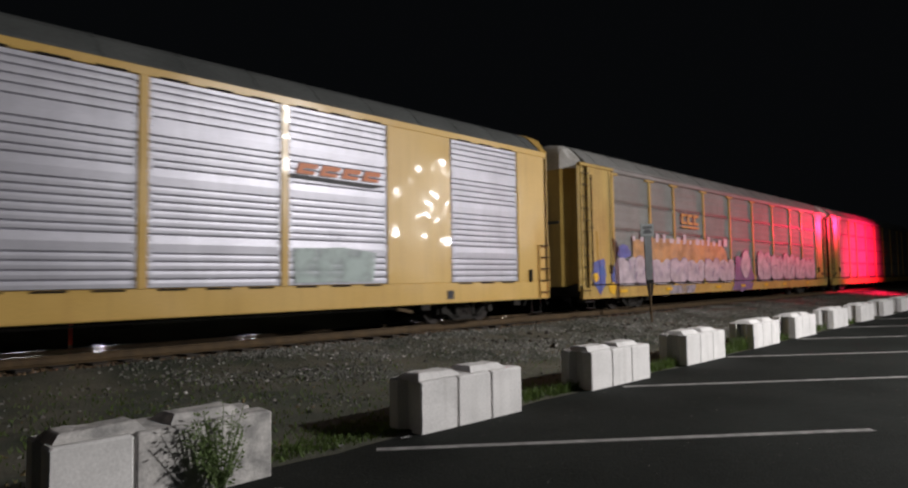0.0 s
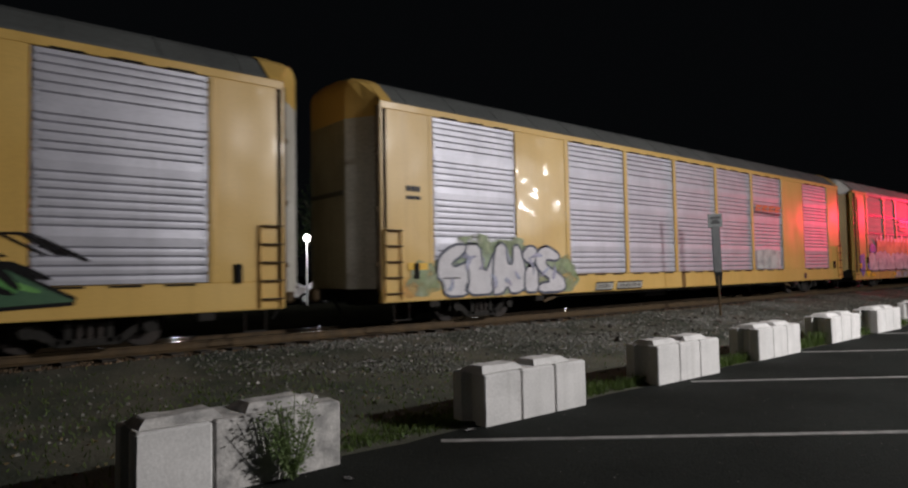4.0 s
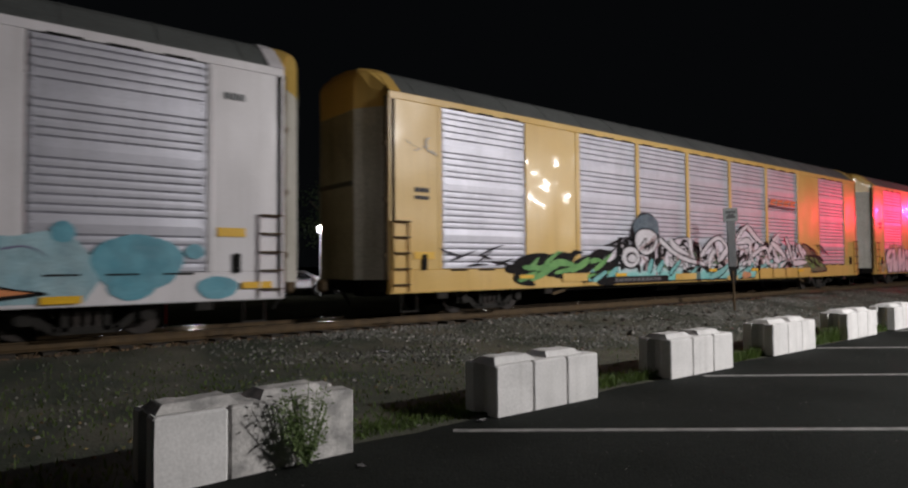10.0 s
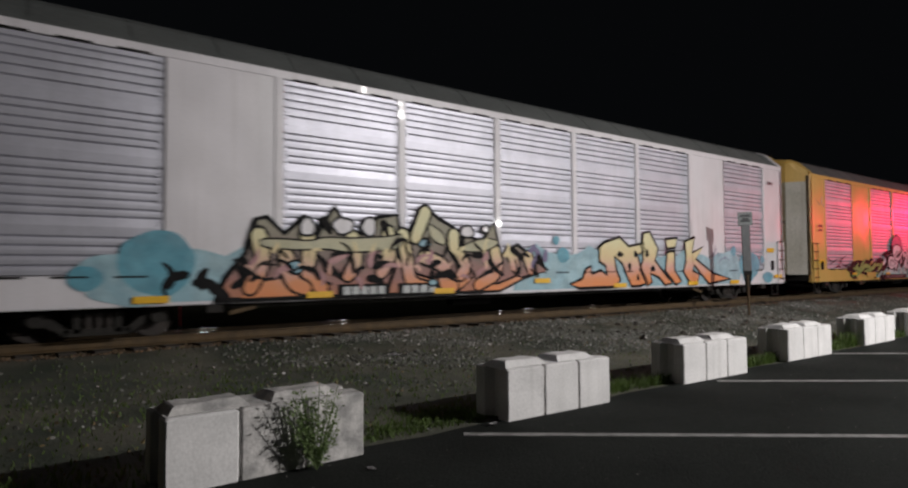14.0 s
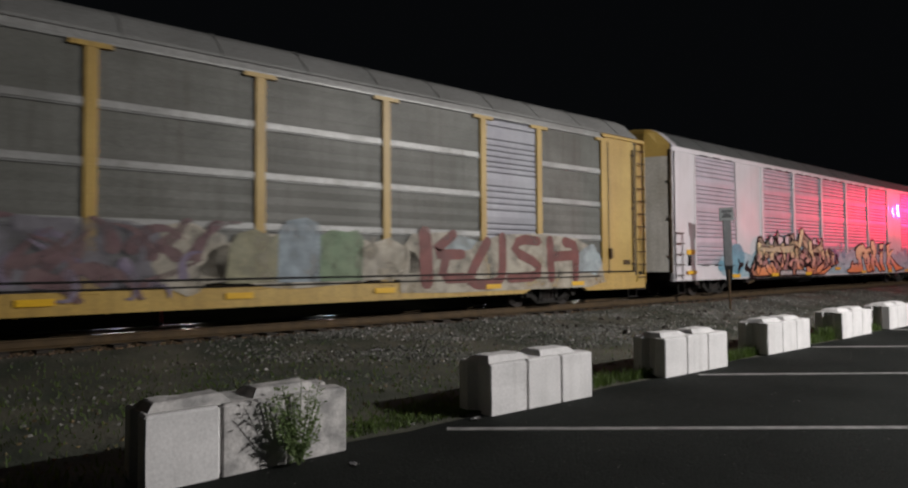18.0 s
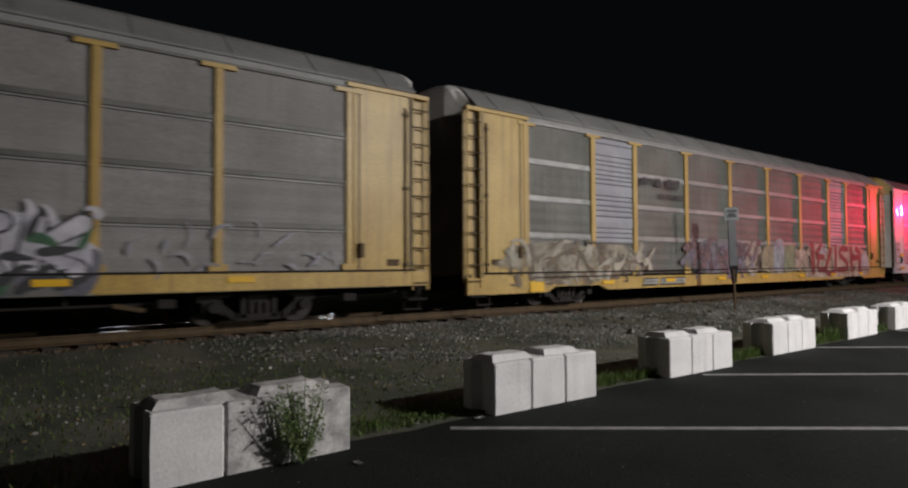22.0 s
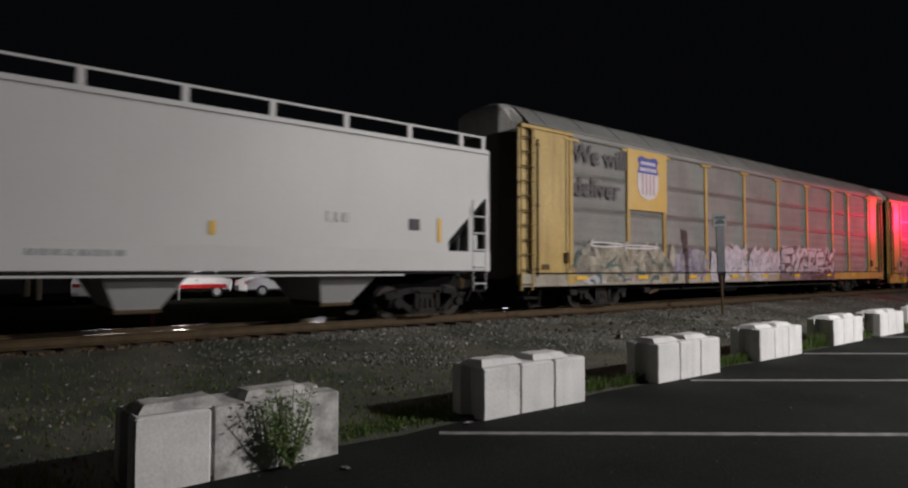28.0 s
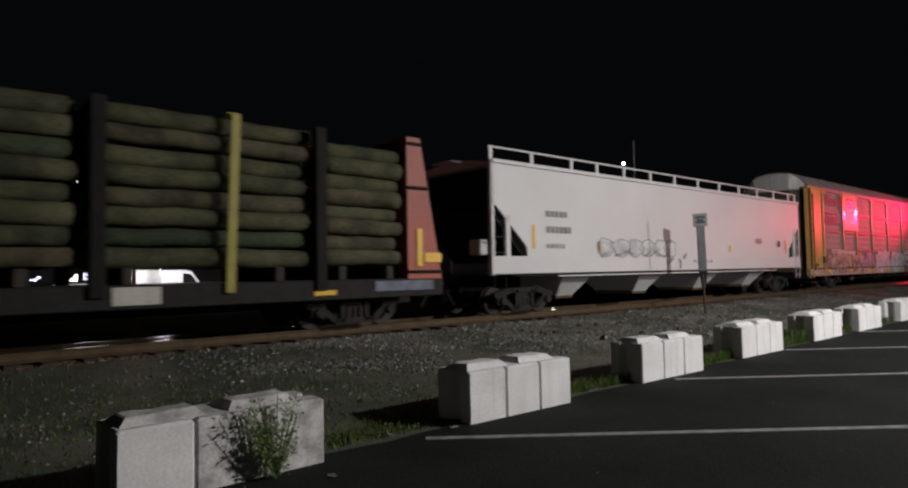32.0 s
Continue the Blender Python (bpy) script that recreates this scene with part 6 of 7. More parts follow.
shape(c3, [(2.3, 1.85), (2.55, 2.0), (3.2, 2.15), (3.6, 1.9), (4.3, 2.0), (4.35, 1.75), (4.0, 1.65), (4.2, 1.2), (4.5, 0.85), (4.1, 0.75), (3.7, 0.75), (3.5, 1.05), (3.3, 1.4), (2.95, 1.6), (3.05, 1.2), (3.2, 0.95), (3.05, 0.75), (1.5, 0.74), (1.1, 0.85), (1.6, 1.0), (1.75, 1.25), (1.95, 1.34), (2.0, 1.12), (2.35, 1.22), (2.65, 1.08), (2.55, 1.35), (2.3, 1.45)], FIRE, 5, 0.08, SPRAY_BLACK, TRK)
shape(c3, [(4.2, 2.0), (4.3, 2.3), (4.6, 2.35), (5.0, 1.85), (4.85, 1.5), (5.45, 1.0), (5.7, 0.8), (5.35, 0.75), (5.0, 1.0), (4.6, 1.1), (4.7, 0.85), (4.45, 0.75), (4.1, 1.25), (4.25, 1.5)], FIRE, 6, 0.08, SPRAY_BLACK, TRK)
shape(c3, [(5.4, 2.15), (6.0, 2.2), (5.9, 1.9), (5.45, 1.85)], FIRE, 7, 0.08, SPRAY_BLACK, TRK)
shape(c3, [(5.45, 1.75), (5.85, 1.8), (5.85, 1.2), (6.2, 0.85), (5.9, 0.75), (5.5, 1.05), (5.35, 1.2)], FIRE, 8, 0.08, SPRAY_BLACK, TRK)
shape(c3, [(6.4, 2.1), (6.95, 2.25), (6.8, 1.75), (7.45, 1.95), (7.0, 1.55), (8.0, 1.1), (9.1, 0.9), (7.75, 0.75), (6.9, 1.35), (6.8, 1.2), (7.2, 1.05), (7.05, 0.75), (6.6, 0.85), (6.3, 1.15), (6.45, 1.5)], FIRE, 9, 0.08, SPRAY_BLACK, TRK)
for x, z, a, b in ((3.2, 1.66, 0.14, 0.08), (3.9, 1.68, 0.08, 0.1), (4.45, 1.7, 0.08, 0.12), (4.72, 1.25, 0.12, 0.09), (4.0, 1.0, 0.06, 0.1), (3.62, 1.3, 0.07, 0.14)):
    paint("letter_hollow", [blob(x, z, a, b, int(x * 30), 14, 0.3)], SPRAY_BLACK, c3, 12)
swooshes(c3, 7.7, 8.7, 1.45, 1.75, 6, SPRAY_PURPLE, 3, 47, (0.3, 0.6), 0.035, label="thin violet tag line", angles=(0.4, 0.9, 2.6))
for x, z in ((-11.9, 0.95), (-9.0, 0.79), (-5.99, 0.79), (-3.0, 0.79), (0.08, 0.97), (3.16, 0.79), (6.8, 0.79), (9.29, 0.79), (12.36, 0.95)):
    part("reflective_mark", box(0.55, 0.006, 0.12, YELLOW_MARK, 0.002), c3, (x, SIDE - 0.06, z))
for x0, x1, n in ((-5.5, -4.5, 5), (-4.1, -3.2, 4)):
    paint("number_board", [[(x0 - 0.1, 0.72), (x1 + 0.1, 0.72), (x1 + 0.1, 0.98), (x0 - 0.1, 0.98)]], SPRAY_BLACK, c3, 18)
    bars(c3, "number_mark", x0, x1, 0.77, 0.93, n, SIGN_FACE, 19)
part("yellow_label", box(0.5, 0.006, 0.16, YELLOW_MARK, 0.002), c3, (-11.9, SIDE - 0.02, 1.62))
part("yellow_label", box(0.5, 0.006, 0.16, YELLOW_MARK, 0.002), c3, (11.9, SIDE - 0.02, 1.9))

bars(c3, "stencil_mark", 11.75, 12.15, 4.3, 4.42, 3, SIGN_GREY, 0)
bars(c3, "stencil_mark", 8.1, 8.4, 0.8, 0.98, 1, INK, 0)

# car 4: red letters over cream, faded pieces
OLD_CREAM = material("worn_cream_spray", (0.5, 0.45, 0.36), (0.36, 0.33, 0.27), 0.55, worn=0.55)
OLD_RED = material("worn_brick_red_spray", (0.22, 0.06, 0.05), (0.16, 0.05, 0.045), 0.55, worn=0.3)
OLD_TAN = material("worn_tan_spray", (0.36, 0.32, 0.24), (0.26, 0.23, 0.18), 0.6, worn=0.7)
paint("graffiti_cloud", [[(4.5, 0.66), (4.45, 1.5), (4.8, 1.95), (6.0, 2.02), (6.5, 1.75), (7.5, 2.0), (8.9, 2.05), (10.3, 1.95), (10.9, 1.7), (11.3, 1.4), (11.5, 0.75), (10.8, 0.62), (6.0, 0.62)]], OLD_CREAM, c4, 3, "cream sprayed ground")
paint("graffiti_cloud", [blob(10.8, 1.35, 0.55, 0.4, 58, 24), blob(6.1, 1.75, 0.5, 0.2, 59, 20)], material("pale_blue_old_spray", (0.42, 0.48, 0.5), (0.36, 0.42, 0.44), 0.6, worn=0.5), c4, 4)
for lines, w in (([[(5.15, 1.95), (5.2, 0.9)]], 0.36), ([[(5.95, 1.95), (5.3, 1.5), (6.2, 1.5)], [(5.75, 1.45), (5.6, 0.95), (6.3, 0.95)]], 0.24), ([[(7.0, 1.8), (6.5, 1.1), (6.45, 0.8), (7.3, 0.78), (7.5, 1.0), (7.5, 1.92)]], 0.26), ([[(8.75, 1.85), (8.1, 1.9), (7.85, 1.6), (8.8, 1.25), (8.75, 0.95), (7.75, 0.92)]], 0.25), ([[(9.2, 1.88), (9.25, 0.9)], [(9.25, 1.45), (10.2, 1.5)], [(9.8, 1.85), (10.25, 1.75), (10.2, 0.9)]], 0.27)):
    stroke("graffiti_letter", [soften(q, 1) for q in lines], w, 0.0, OLD_RED, c4, 7, "rough brick-red letter on cream paint")
paint("graffiti_cloud", [blob(2.6, 1.35, 2.4, 0.5, 80, 50, 0.12)], OLD_CREAM, c4, 3)
for o, lvl, m, lab in (
        ([(0.75, 0.95), (0.8, 1.6), (0.95, 1.85), (1.3, 1.95), (1.6, 1.8), (1.8, 1.9), (1.78, 0.95)], 4, material("olive_yellow_spray", (0.34, 0.32, 0.2), (0.28, 0.27, 0.18), 0.6, worn=0.6), "dull olive sprayed band"),
        ([(1.72, 0.95), (1.74, 1.9), (1.9, 2.12), (2.3, 2.2), (2.55, 2.1), (2.66, 1.8), (2.64, 0.95)], 5, material("light_blue_old_spray", (0.34, 0.41, 0.46), (0.28, 0.34, 0.38), 0.6, worn=0.55), "pale blue sprayed band"),
        ([(2.58, 0.95), (2.6, 1.85), (2.85, 1.98), (3.2, 1.94), (3.45, 2.0), (3.58, 1.8), (3.54, 0.95)], 6, material("sage_green_spray", (0.17, 0.26, 0.15), (0.21, 0.28, 0.17), 0.6, worn=0.55), "dull green sprayed band"),
        ([(3.5, 0.95), (3.52, 1.8), (3.8, 1.72), (4.2, 1.85), (4.75, 1.6), (4.7, 0.95)], 4, OLD_CREAM, "cream sprayed band")):
    shape(c4, o, m, lvl, 0, None, lab, 0, "graffiti_band")
swooshes(c4, 3.4, 4.8, 0.95, 1.6, 6, OLD_TAN, 5, 84, (0.3, 0.6), 0.18)
paint("graffiti_cloud", [blob(0.2, 1.4, 0.7, 0.6, 60)], OLD_CREAM, c4, 3)
paint("graffiti_cloud", [blob(-2.0, 1.45, 2.5, 0.6, 61, 40, 0.12)], material("faded_slate_spray", (0.2, 0.19, 0.22), (0.17, 0.16, 0.18), 0.7, worn=0.7), c4, 2)
swooshes(c4, -4.4, 0.4, 0.95, 1.8, 26, material("faded_maroon_spray", (0.16, 0.09, 0.1), (0.2, 0.13, 0.13), 0.7, worn=0.6), 4, 55, (0.6, 1.2), 0.26, label="faded maroon strokes", angles=(1.3, 1.7, 0.3))
swooshes(c4, -4.2, 0.2, 0.95, 1.8, 10, material("faded_violet_spray", (0.22, 0.18, 0.27), (0.26, 0.22, 0.28), 0.7, worn=0.7), 6, 56, (0.4, 0.9), 0.18)
paint("graffiti_cloud", [blob(-9.6, 1.3, 2.9, 0.55, 57, 40)], OLD_TAN, c4, 3, "tan sprayed ground")
swooshes(c4, -12.2, -6.6, 0.9, 1.6, 20, material("umber_spray", (0.15, 0.11, 0.075), (0.2, 0.15, 0.1), 0.65, worn=0.4), 4, 63, (0.6, 1.3), 0.2, label="brown sprayed loops")
swooshes(c4, -12.2, -6.0, 0.9, 1.6, 16, OLD_CREAM, 6, 64, (0.6, 1.3), 0.26, label="cream sprayed loops")
FADED_INK = material("faded_ink", (0.03, 0.03, 0.032), (0.05, 0.05, 0.05), 0.7, worn=0.75)
paint("rail_emblem", [[(-6.9, 3.58), (-6.6, 3.85), (-5.7, 3.88), (-5.6, 3.6), (-6.2, 3.66)], [(-5.5, 3.58), (-5.3, 3.9), (-4.6, 3.9), (-4.7, 3.58)]], FADED_INK, c4, 8, "faded dark emblem")
bars(c4, "owner_line", -5.8, -4.4, 3.25, 3.42, 9, FADED_INK, 8, 4)
number_board(c4, -6.65, -5.83, 0.6, 0.8, 4)
number_board(c4, -5.76, -4.34, 0.6, 0.8, 8)

# car 5: shield on a yellow board, slogan, white tags
board = part("emblem_board", slab([(-8.95, 3.05), (-6.85, 3.05), (-6.85, 4.9), (-8.95, 4.9)], 0.03, YELLOW), c5, (0, SIDE - 0.03, 0), "yellow emblem board")
sh = [(-8.45, 4.62), (-8.3, 4.72), (-7.9, 4.66), (-7.5, 4.72), (-7.35, 4.62), (-7.45, 4.45), (-7.35, 4.2), (-7.35, 3.75), (-7.5, 3.5), (-7.9, 3.38), (-8.3, 3.5), (-8.45, 3.75), (-8.45, 4.2), (-8.35, 4.45)]
paint("shield", [sh], PALE, c5, 18, "pale shield, blue at the top")
paint("shield_top", [[(-8.46, 4.2), (-7.34, 4.2), (-7.44, 4.45), (-7.34, 4.62), (-7.5, 4.73), (-7.9, 4.67), (-8.3, 4.73), (-8.46, 4.62), (-8.36, 4.45)]], BLUE, c5, 19)
bars(c5, "shield_bar", -8.3, -7.5, 4.47, 4.57, 6, PALE, 20, 2)
bars(c5, "shield_bar", -8.35, -7.45, 4.27, 4.38, 6, PALE, 20, 2)
paint("shield_stripe", [[(x - 0.04, 3.55), (x + 0.04, 3.55), (x + 0.04, 4.18), (x - 0.04, 4.18)] for x in (-8.2, -8.0, -7.8, -7.6)], material("faded_red_stripe", (0.5, 0.3, 0.34), (0.46, 0.28, 0.3), 0.5), c5, 19)


def words(car, text, x, z, size, mat, label):
    cu = bpy.data.curves.new("words", "FONT")
    cu.body, cu.size, cu.offset = text, size, 0.012
    tmp = bpy.data.objects.new("words", cu)
    scene.collection.objects.link(tmp)
    bpy.context.view_layer.update()
    me = bpy.data.meshes.new_from_object(tmp)
    bpy.data.objects.remove(tmp)
    me.materials.clear()
    me.materials.append(mat)
    return part("slogan", me, car, (x, SIDE - 0.02, z), label, (90, 0, 0))


SLATE = material("slate_lettering", (0.07, 0.07, 0.075), (0.1, 0.1, 0.1), 0.6)
words(c5, "We will", -11.45, 4.22, 0.78, SLATE, "dark grey lettering reading We will")
words(c5, "deliver", -11.45, 3.3, 0.78, SLATE, "dark grey lettering reading deliver")
WORN_WHITE = material("worn_white_spray", (0.66, 0.64, 0.7), (0.52, 0.5, 0.57), 0.5, worn=0.35)
GREY_MIST = material("grey_violet_spray", (0.3, 0.3, 0.36), (0.36, 0.34, 0.38), 0.6, worn=0.6)
paint("graffiti_cloud", [blob(-9.0, 1.4, 2.5, 0.56, 61, 40, 0.1)], OLD_TAN, c5, 2, "tan sprayed ground")
swooshes(c5, -11.2, -6.4, 0.95, 1.8, 16, OLD_CREAM, 3, 68, (0.5, 1.1), 0.3, label="cream sprayed shapes", angles=(1.2, 1.7, 0.3))
swooshes(c5, -11.4, -6.2, 0.85, 1.6, 14, material("blue_green_dark_spray", (0.05, 0.1, 0.13), (0.06, 0.14, 0.09), 0.5, worn=0.3), 7, 67, (0.3, 0.6), 0.16, label="dark green and blue dabs", angles=(0.3, 1.3, 2.4))
loops(c5, [blob(-10.0, 1.95, 0.8, 0.06, 3, 20), blob(-8.3, 1.92, 0.9, 0.05, 4, 20)], 0.04, SPRAY_WHITE, 10)
paint("graffiti_cloud", [blob(-5.4, 1.45, 1.2, 0.45, 69, 30)], GREY_MIST, c5, 2)
swooshes(c5, -6.6, -4.3, 1.1, 1.8, 10, material("purple_mist", (0.16, 0.13, 0.26), (0.22, 0.18, 0.3), 0.5, worn=0.6), 4, 62, (0.4, 0.9), 0.12)
shape(c5, [(-4.2, 1.05), (-4.05, 1.9), (-3.8, 1.8), (-3.6, 2.05), (-3.2, 1.95), (-3.0, 2.1), (-2.6, 1.95), (-2.3, 2.12), (-1.9, 1.95), (-1.7, 2.05), (-1.5, 1.4), (-1.6, 1.05)], WORN_WHITE, 3, 0, None, "white throw-up letters, ragged edges", 0)
shape(c5, [(-1.4, 1.05), (-1.3, 1.75), (-1.0, 2.05), (-0.6, 1.95), (-0.3, 2.1), (0.1, 1.9), (0.4, 2.08), (0.8, 1.9), (1.2, 2.0), (1.3, 1.3), (1.2, 1.05)], WORN_WHITE, 3, 0, None, "white throw-up letters, ragged edges", 0)
swooshes(c5, -4.0, 1.0, 1.1, 1.9, 26, WORN_WHITE, 4, 70, (0.4, 0.7), 0.2, angles=(1.3, 1.7, 0.4))
swooshes(c5, -4.0, 1.0, 1.1, 1.75, 22, GREY_MIST, 6, 71, (0.3, 0.6), 0.07, angles=(1.2, 1.8, 0.3), sharp=True)
shape(c5, [(1.35, 1.0), (1.4, 2.0), (1.7, 2.2), (2.6, 2.12), (4.0, 2.15), (5.3, 2.15), (6.3, 1.95), (6.85, 1.5), (6.7, 1.05)], WORN_WHITE, 2, 0, None, "white sprayed cloud", 0, "graffiti_cloud")
swooshes(c5, 1.3, 6.8, 0.74, 1.25, 16, material("smoke_spray", (0.1, 0.1, 0.13), (0.18, 0.17, 0.2), 0.6, worn=0.5), 3, 66, (0.5, 1.0), 0.24, angles=(0.3, 0.6, 2.7))
letters(c5, "EXTEK", 1.45, 6.75, 1.08, 2.12, 0.27, WORN_WHITE, material("worn_black_spray", (0.015, 0.016, 0.02), (0.03, 0.035, 0.035), 0.7, worn=0.6), 0.1, 5, 0.1, "white letter with a worn black outline", 19, 0)
swooshes(c5, 1.5, 6.3, 1.1, 1.9, 13, INK, 10, 75, (0.35, 0.6), 0.13, label="thick black letter shadow", angles=(0.02, 0.1, 1.2), sharp=True, bend=0.1)
swooshes(c5, 1.4, 6.9, 1.9, 2.1, 12, WORN_WHITE, 4, 76, (0.2, 0.35), 0.2, angles=(1.4, 1.7))
swooshes(c5, 1.6, 6.6, 1.2, 1.8, 14, DARK_GREEN, 4, 72, (0.3, 0.6), 0.16, sharp=True)
swooshes(c5, 7.2, 11.2, 1.2, 1.8, 16, GREY_MIST, 2, 73, (0.3, 0.6), 0.06, label="grey scribble", sharp=True)
for x, r in ((-10.5, 0.5), (-8.8, 0.4), (-3.5, 0.7), (-0.5, 0.6), (2.83, 0.26)):
    paint("sill_blot", [blob(x, 0.93, r, 0.12, int(x * 7) + 90, 18)], WORN_WHITE if r > 0.45 else BLUSH, c5, 4)
SLATE_SPRAY = material("slate_grey_spray", (0.13, 0.13, 0.125), (0.18, 0.17, 0.16), 0.6, worn=0.25)
paint("sill_spray", [[(1.35, 0.8), (6.5, 0.8), (6.75, 0.95), (6.6, 1.11), (1.45, 1.11), (1.25, 0.95)]], SLATE_SPRAY, c5, 3, "grey overspray along the sill")
swooshes(c5, 3.9, 6.4, 0.84, 1.0, 8, INK, 8, 77, (0.4, 0.8), 0.13, label="black letter shadow on the sill", angles=(0.3, 0.45), sharp=True, bend=0.2)
paint("sill_plate", [[(6.75, 0.8), (13.3, 0.8), (13.3, 1.11), (6.75, 1.11)]], YELLOW_OLD, c5, 0, "yellow stretch of the sill")
part("yellow_label", box(0.5, 0.006, 0.26, YELLOW_MARK, 0.002), c4, (-11.18, SIDE - 0.036, 0.67))
part("guide_rod", rod(0.016, 22.6, BLACK, "X", 8), c4, (0, SIDE - 0.03, 0.905))


def trim_low(car, foot):
    """Paint ends at the lower edge of the sill."""
    for ob in list(car.children_recursive):
        if ob.name.split("_")[0] in ("graffiti", "letter", "stroke", "sill") and ob.type == "MESH" and "side" not in ob.name:
            for v in ob.data.vertices:
                v.co.z = max(v.co.z, foot)


trim_low(c5, 0.8)

# car 0: two rows of pale pink letters, an orange block with a dripping pale crown, blue and violet blots
COBALT = material("cobalt_spray", (0.08, 0.13, 0.42), (0.11, 0.17, 0.48), 0.5, worn=0.3)
PALE_RIM = material("pale_rim_spray", (0.62, 0.56, 0.6), (0.56, 0.5, 0.56), 0.5)
MAUVE_LINE = material("mauve_line_spray", (0.3, 0.25, 0.38), (0.38, 0.32, 0.44), 0.5, worn=0.4)
paint("graffiti_cloud", [[(-10.3, 1.6), (-10.25, 2.62), (-9.4, 2.6), (-8.6, 2.7), (-6.4, 2.72), (-4.4, 2.78), (-2.6, 2.64), (-2.0, 2.3), (-1.9, 1.6)]], material("pale_orange_spray", (0.6, 0.34, 0.13), (0.52, 0.33, 0.17), 0.5, worn=0.35), c0, 2, "soft orange sprayed block")
rnd = random.Random(31)
crown = []
for k in range(15):
    x, w, h = -10.3 + 0.57 * k, rnd.uniform(0.18, 0.42), rnd.uniform(0.06, 0.3)
    crown.append([(x, 2.55), (x + w, 2.55), (x + w + 0.03, 2.62 + h), (x + 0.05, 2.66 + h)])
paint("graffiti_crown", crown, PALE_RIM, c0, 3, "pale dripping edge over an orange block")
for k, (x, w, z) in enumerate(((-10.75, 0.8, 1.95), (-9.5, 0.7, 2.05), (-8.2, 0.85, 1.92), (-6.7, 0.8, 2.0), (-5.2, 0.85, 1.92), (-3.6, 0.8, 2.02), (-2.0, 0.85, 1.98))):
    o = [(x - w, 1.02), (x - w * 0.95, z - 0.12), (x - w * 0.3, z), (x + w * 0.1, z - 0.2), (x + w * 0.5, z + 0.04), (x + w, z - 0.1), (x + w * 0.92, 1.0)]
    shape(c0, o, SPRAY_PINK, 5 + 2 * (k % 2), 0.045, MAUVE_LINE if k % 2 else PALE_RIM, "pale pink block letter", 1)
swooshes(c0, -11.0, -1.4, 1.15, 1.75, 18, MAUVE_LINE, 10, 20, (0.3, 0.6), 0.08, label="mauve inner line", angles=(1.3, 1.7, 0.3), sharp=True, bend=0.4)
paint("graffiti_cloud", [blob(-0.1, 1.35, 1.15, 0.75, 73, 30, 0.25)], SPRAY_PURPLE, c0, 3, "violet blot")
shape(c0, [(0.0, 1.1), (-0.5, 1.7), (0.0, 2.4), (0.5, 2.5), (0.9, 1.8), (0.5, 1.15)], SPRAY_PINK, 5, 0.06, SPRAY_PURPLE, "pale pink block letter", 1)
for k, (x, w, z) in enumerate(((2.7, 0.95, 2.5), (4.5, 0.95, 2.35), (6.4, 1.0, 2.45), (8.3, 1.0, 2.3), (10.1, 0.9, 2.25))):
    o = [(x - w, 1.02), (x - w, z - 0.25), (x - w * 0.4, z), (x, z - 0.3), (x + w * 0.6, z - 0.05), (x + w, z - 0.35), (x + w * 0.9, 1.0)]
    shape(c0, o, SPRAY_PINK, 5 + 2 * (k % 2), 0.05, MAUVE_LINE, "pale pink block letter", 1)
swooshes(c0, 2.0, 10.6, 1.2, 2.1, 18, MAUVE_LINE, 10, 22, (0.3, 0.7), 0.09, label="mauve inner line", angles=(1.3, 1.7, 0.3), sharp=True, bend=0.4)
paint("blue_blot", [blob(-12.5, 1.35, 0.42, 0.55, 74), blob(-10.9, 2.15, 0.45, 0.24, 75), blob(-11.55, 1.3, 0.2, 0.3, 76)], COBALT, c0, 4, "cobalt blue blot")
paint("yellow_patch", [blob(-12.75, 1.28, 0.2, 0.14, 77), blob(-11.7, 0.9, 0.22, 0.2, 78)], YELLOW_MARK, c0, 6)
paint("sill_blot", [[(-7.6, 0.6), (-5.4, 0.6), (-5.2, 0.92), (-7.4, 0.92)]], GREY_MIST, c0, 0, "grey overspray on the sill")
paint("sill_blot", [[(-1.5, 0.6), (0.9, 0.6), (1.2, 0.92), (-1.1, 0.92)]], SPRAY_PURPLE, c0, 0, "violet overspray on the sill")
for x in (-6.38, -5.82, -5.26):
    paint("rail_emblem", [[(x, 3.36), (x + 0.46, 3.36), (x + 0.46, 3.45), (x + 0.14, 3.47), (x + 0.14, 3.66), (x + 0.46, 3.68), (x + 0.46, 3.78), (x, 3.78)]], YELLOW_OLD, c0, 8, "worn yellow emblem")
paint("rail_emblem", [[(-6.4, 3.2), (-4.8, 3.2), (-4.8, 3.28), (-6.4, 3.28)]], YELLOW_OLD, c0, 8)

# ---- sign by the track ----
sg = thing("track_sign", "leaning post with a small square sign over a long grey board", "sign", at=(19.3, 10.1, relief(19.3, 10.1)))
sg.rotation_euler = (0, radians(-2.5), 0)
part("post", rod(0.035, 1.3, RUST), sg, (0, 0, 0.6))
part("board", box(0.26, 0.05, 1.45, SIGN_GREY, 0.01), sg, (0, 0, 2.1), turn=(0, 0, -38))
part("board_foot", slab([(-0.13, 0), (0.13, 0), (0.06, -0.55), (-0.06, -0.55)], 0.05, BLACK), sg, (0, -0.02, 1.38), turn=(0, 0, -38))
pl = part("sign_plate", box(0.46, 0.03, 0.42, SIGN_PLATE, 0.008), sg, (0, 0, 3.0), turn=(0, 0, -38))
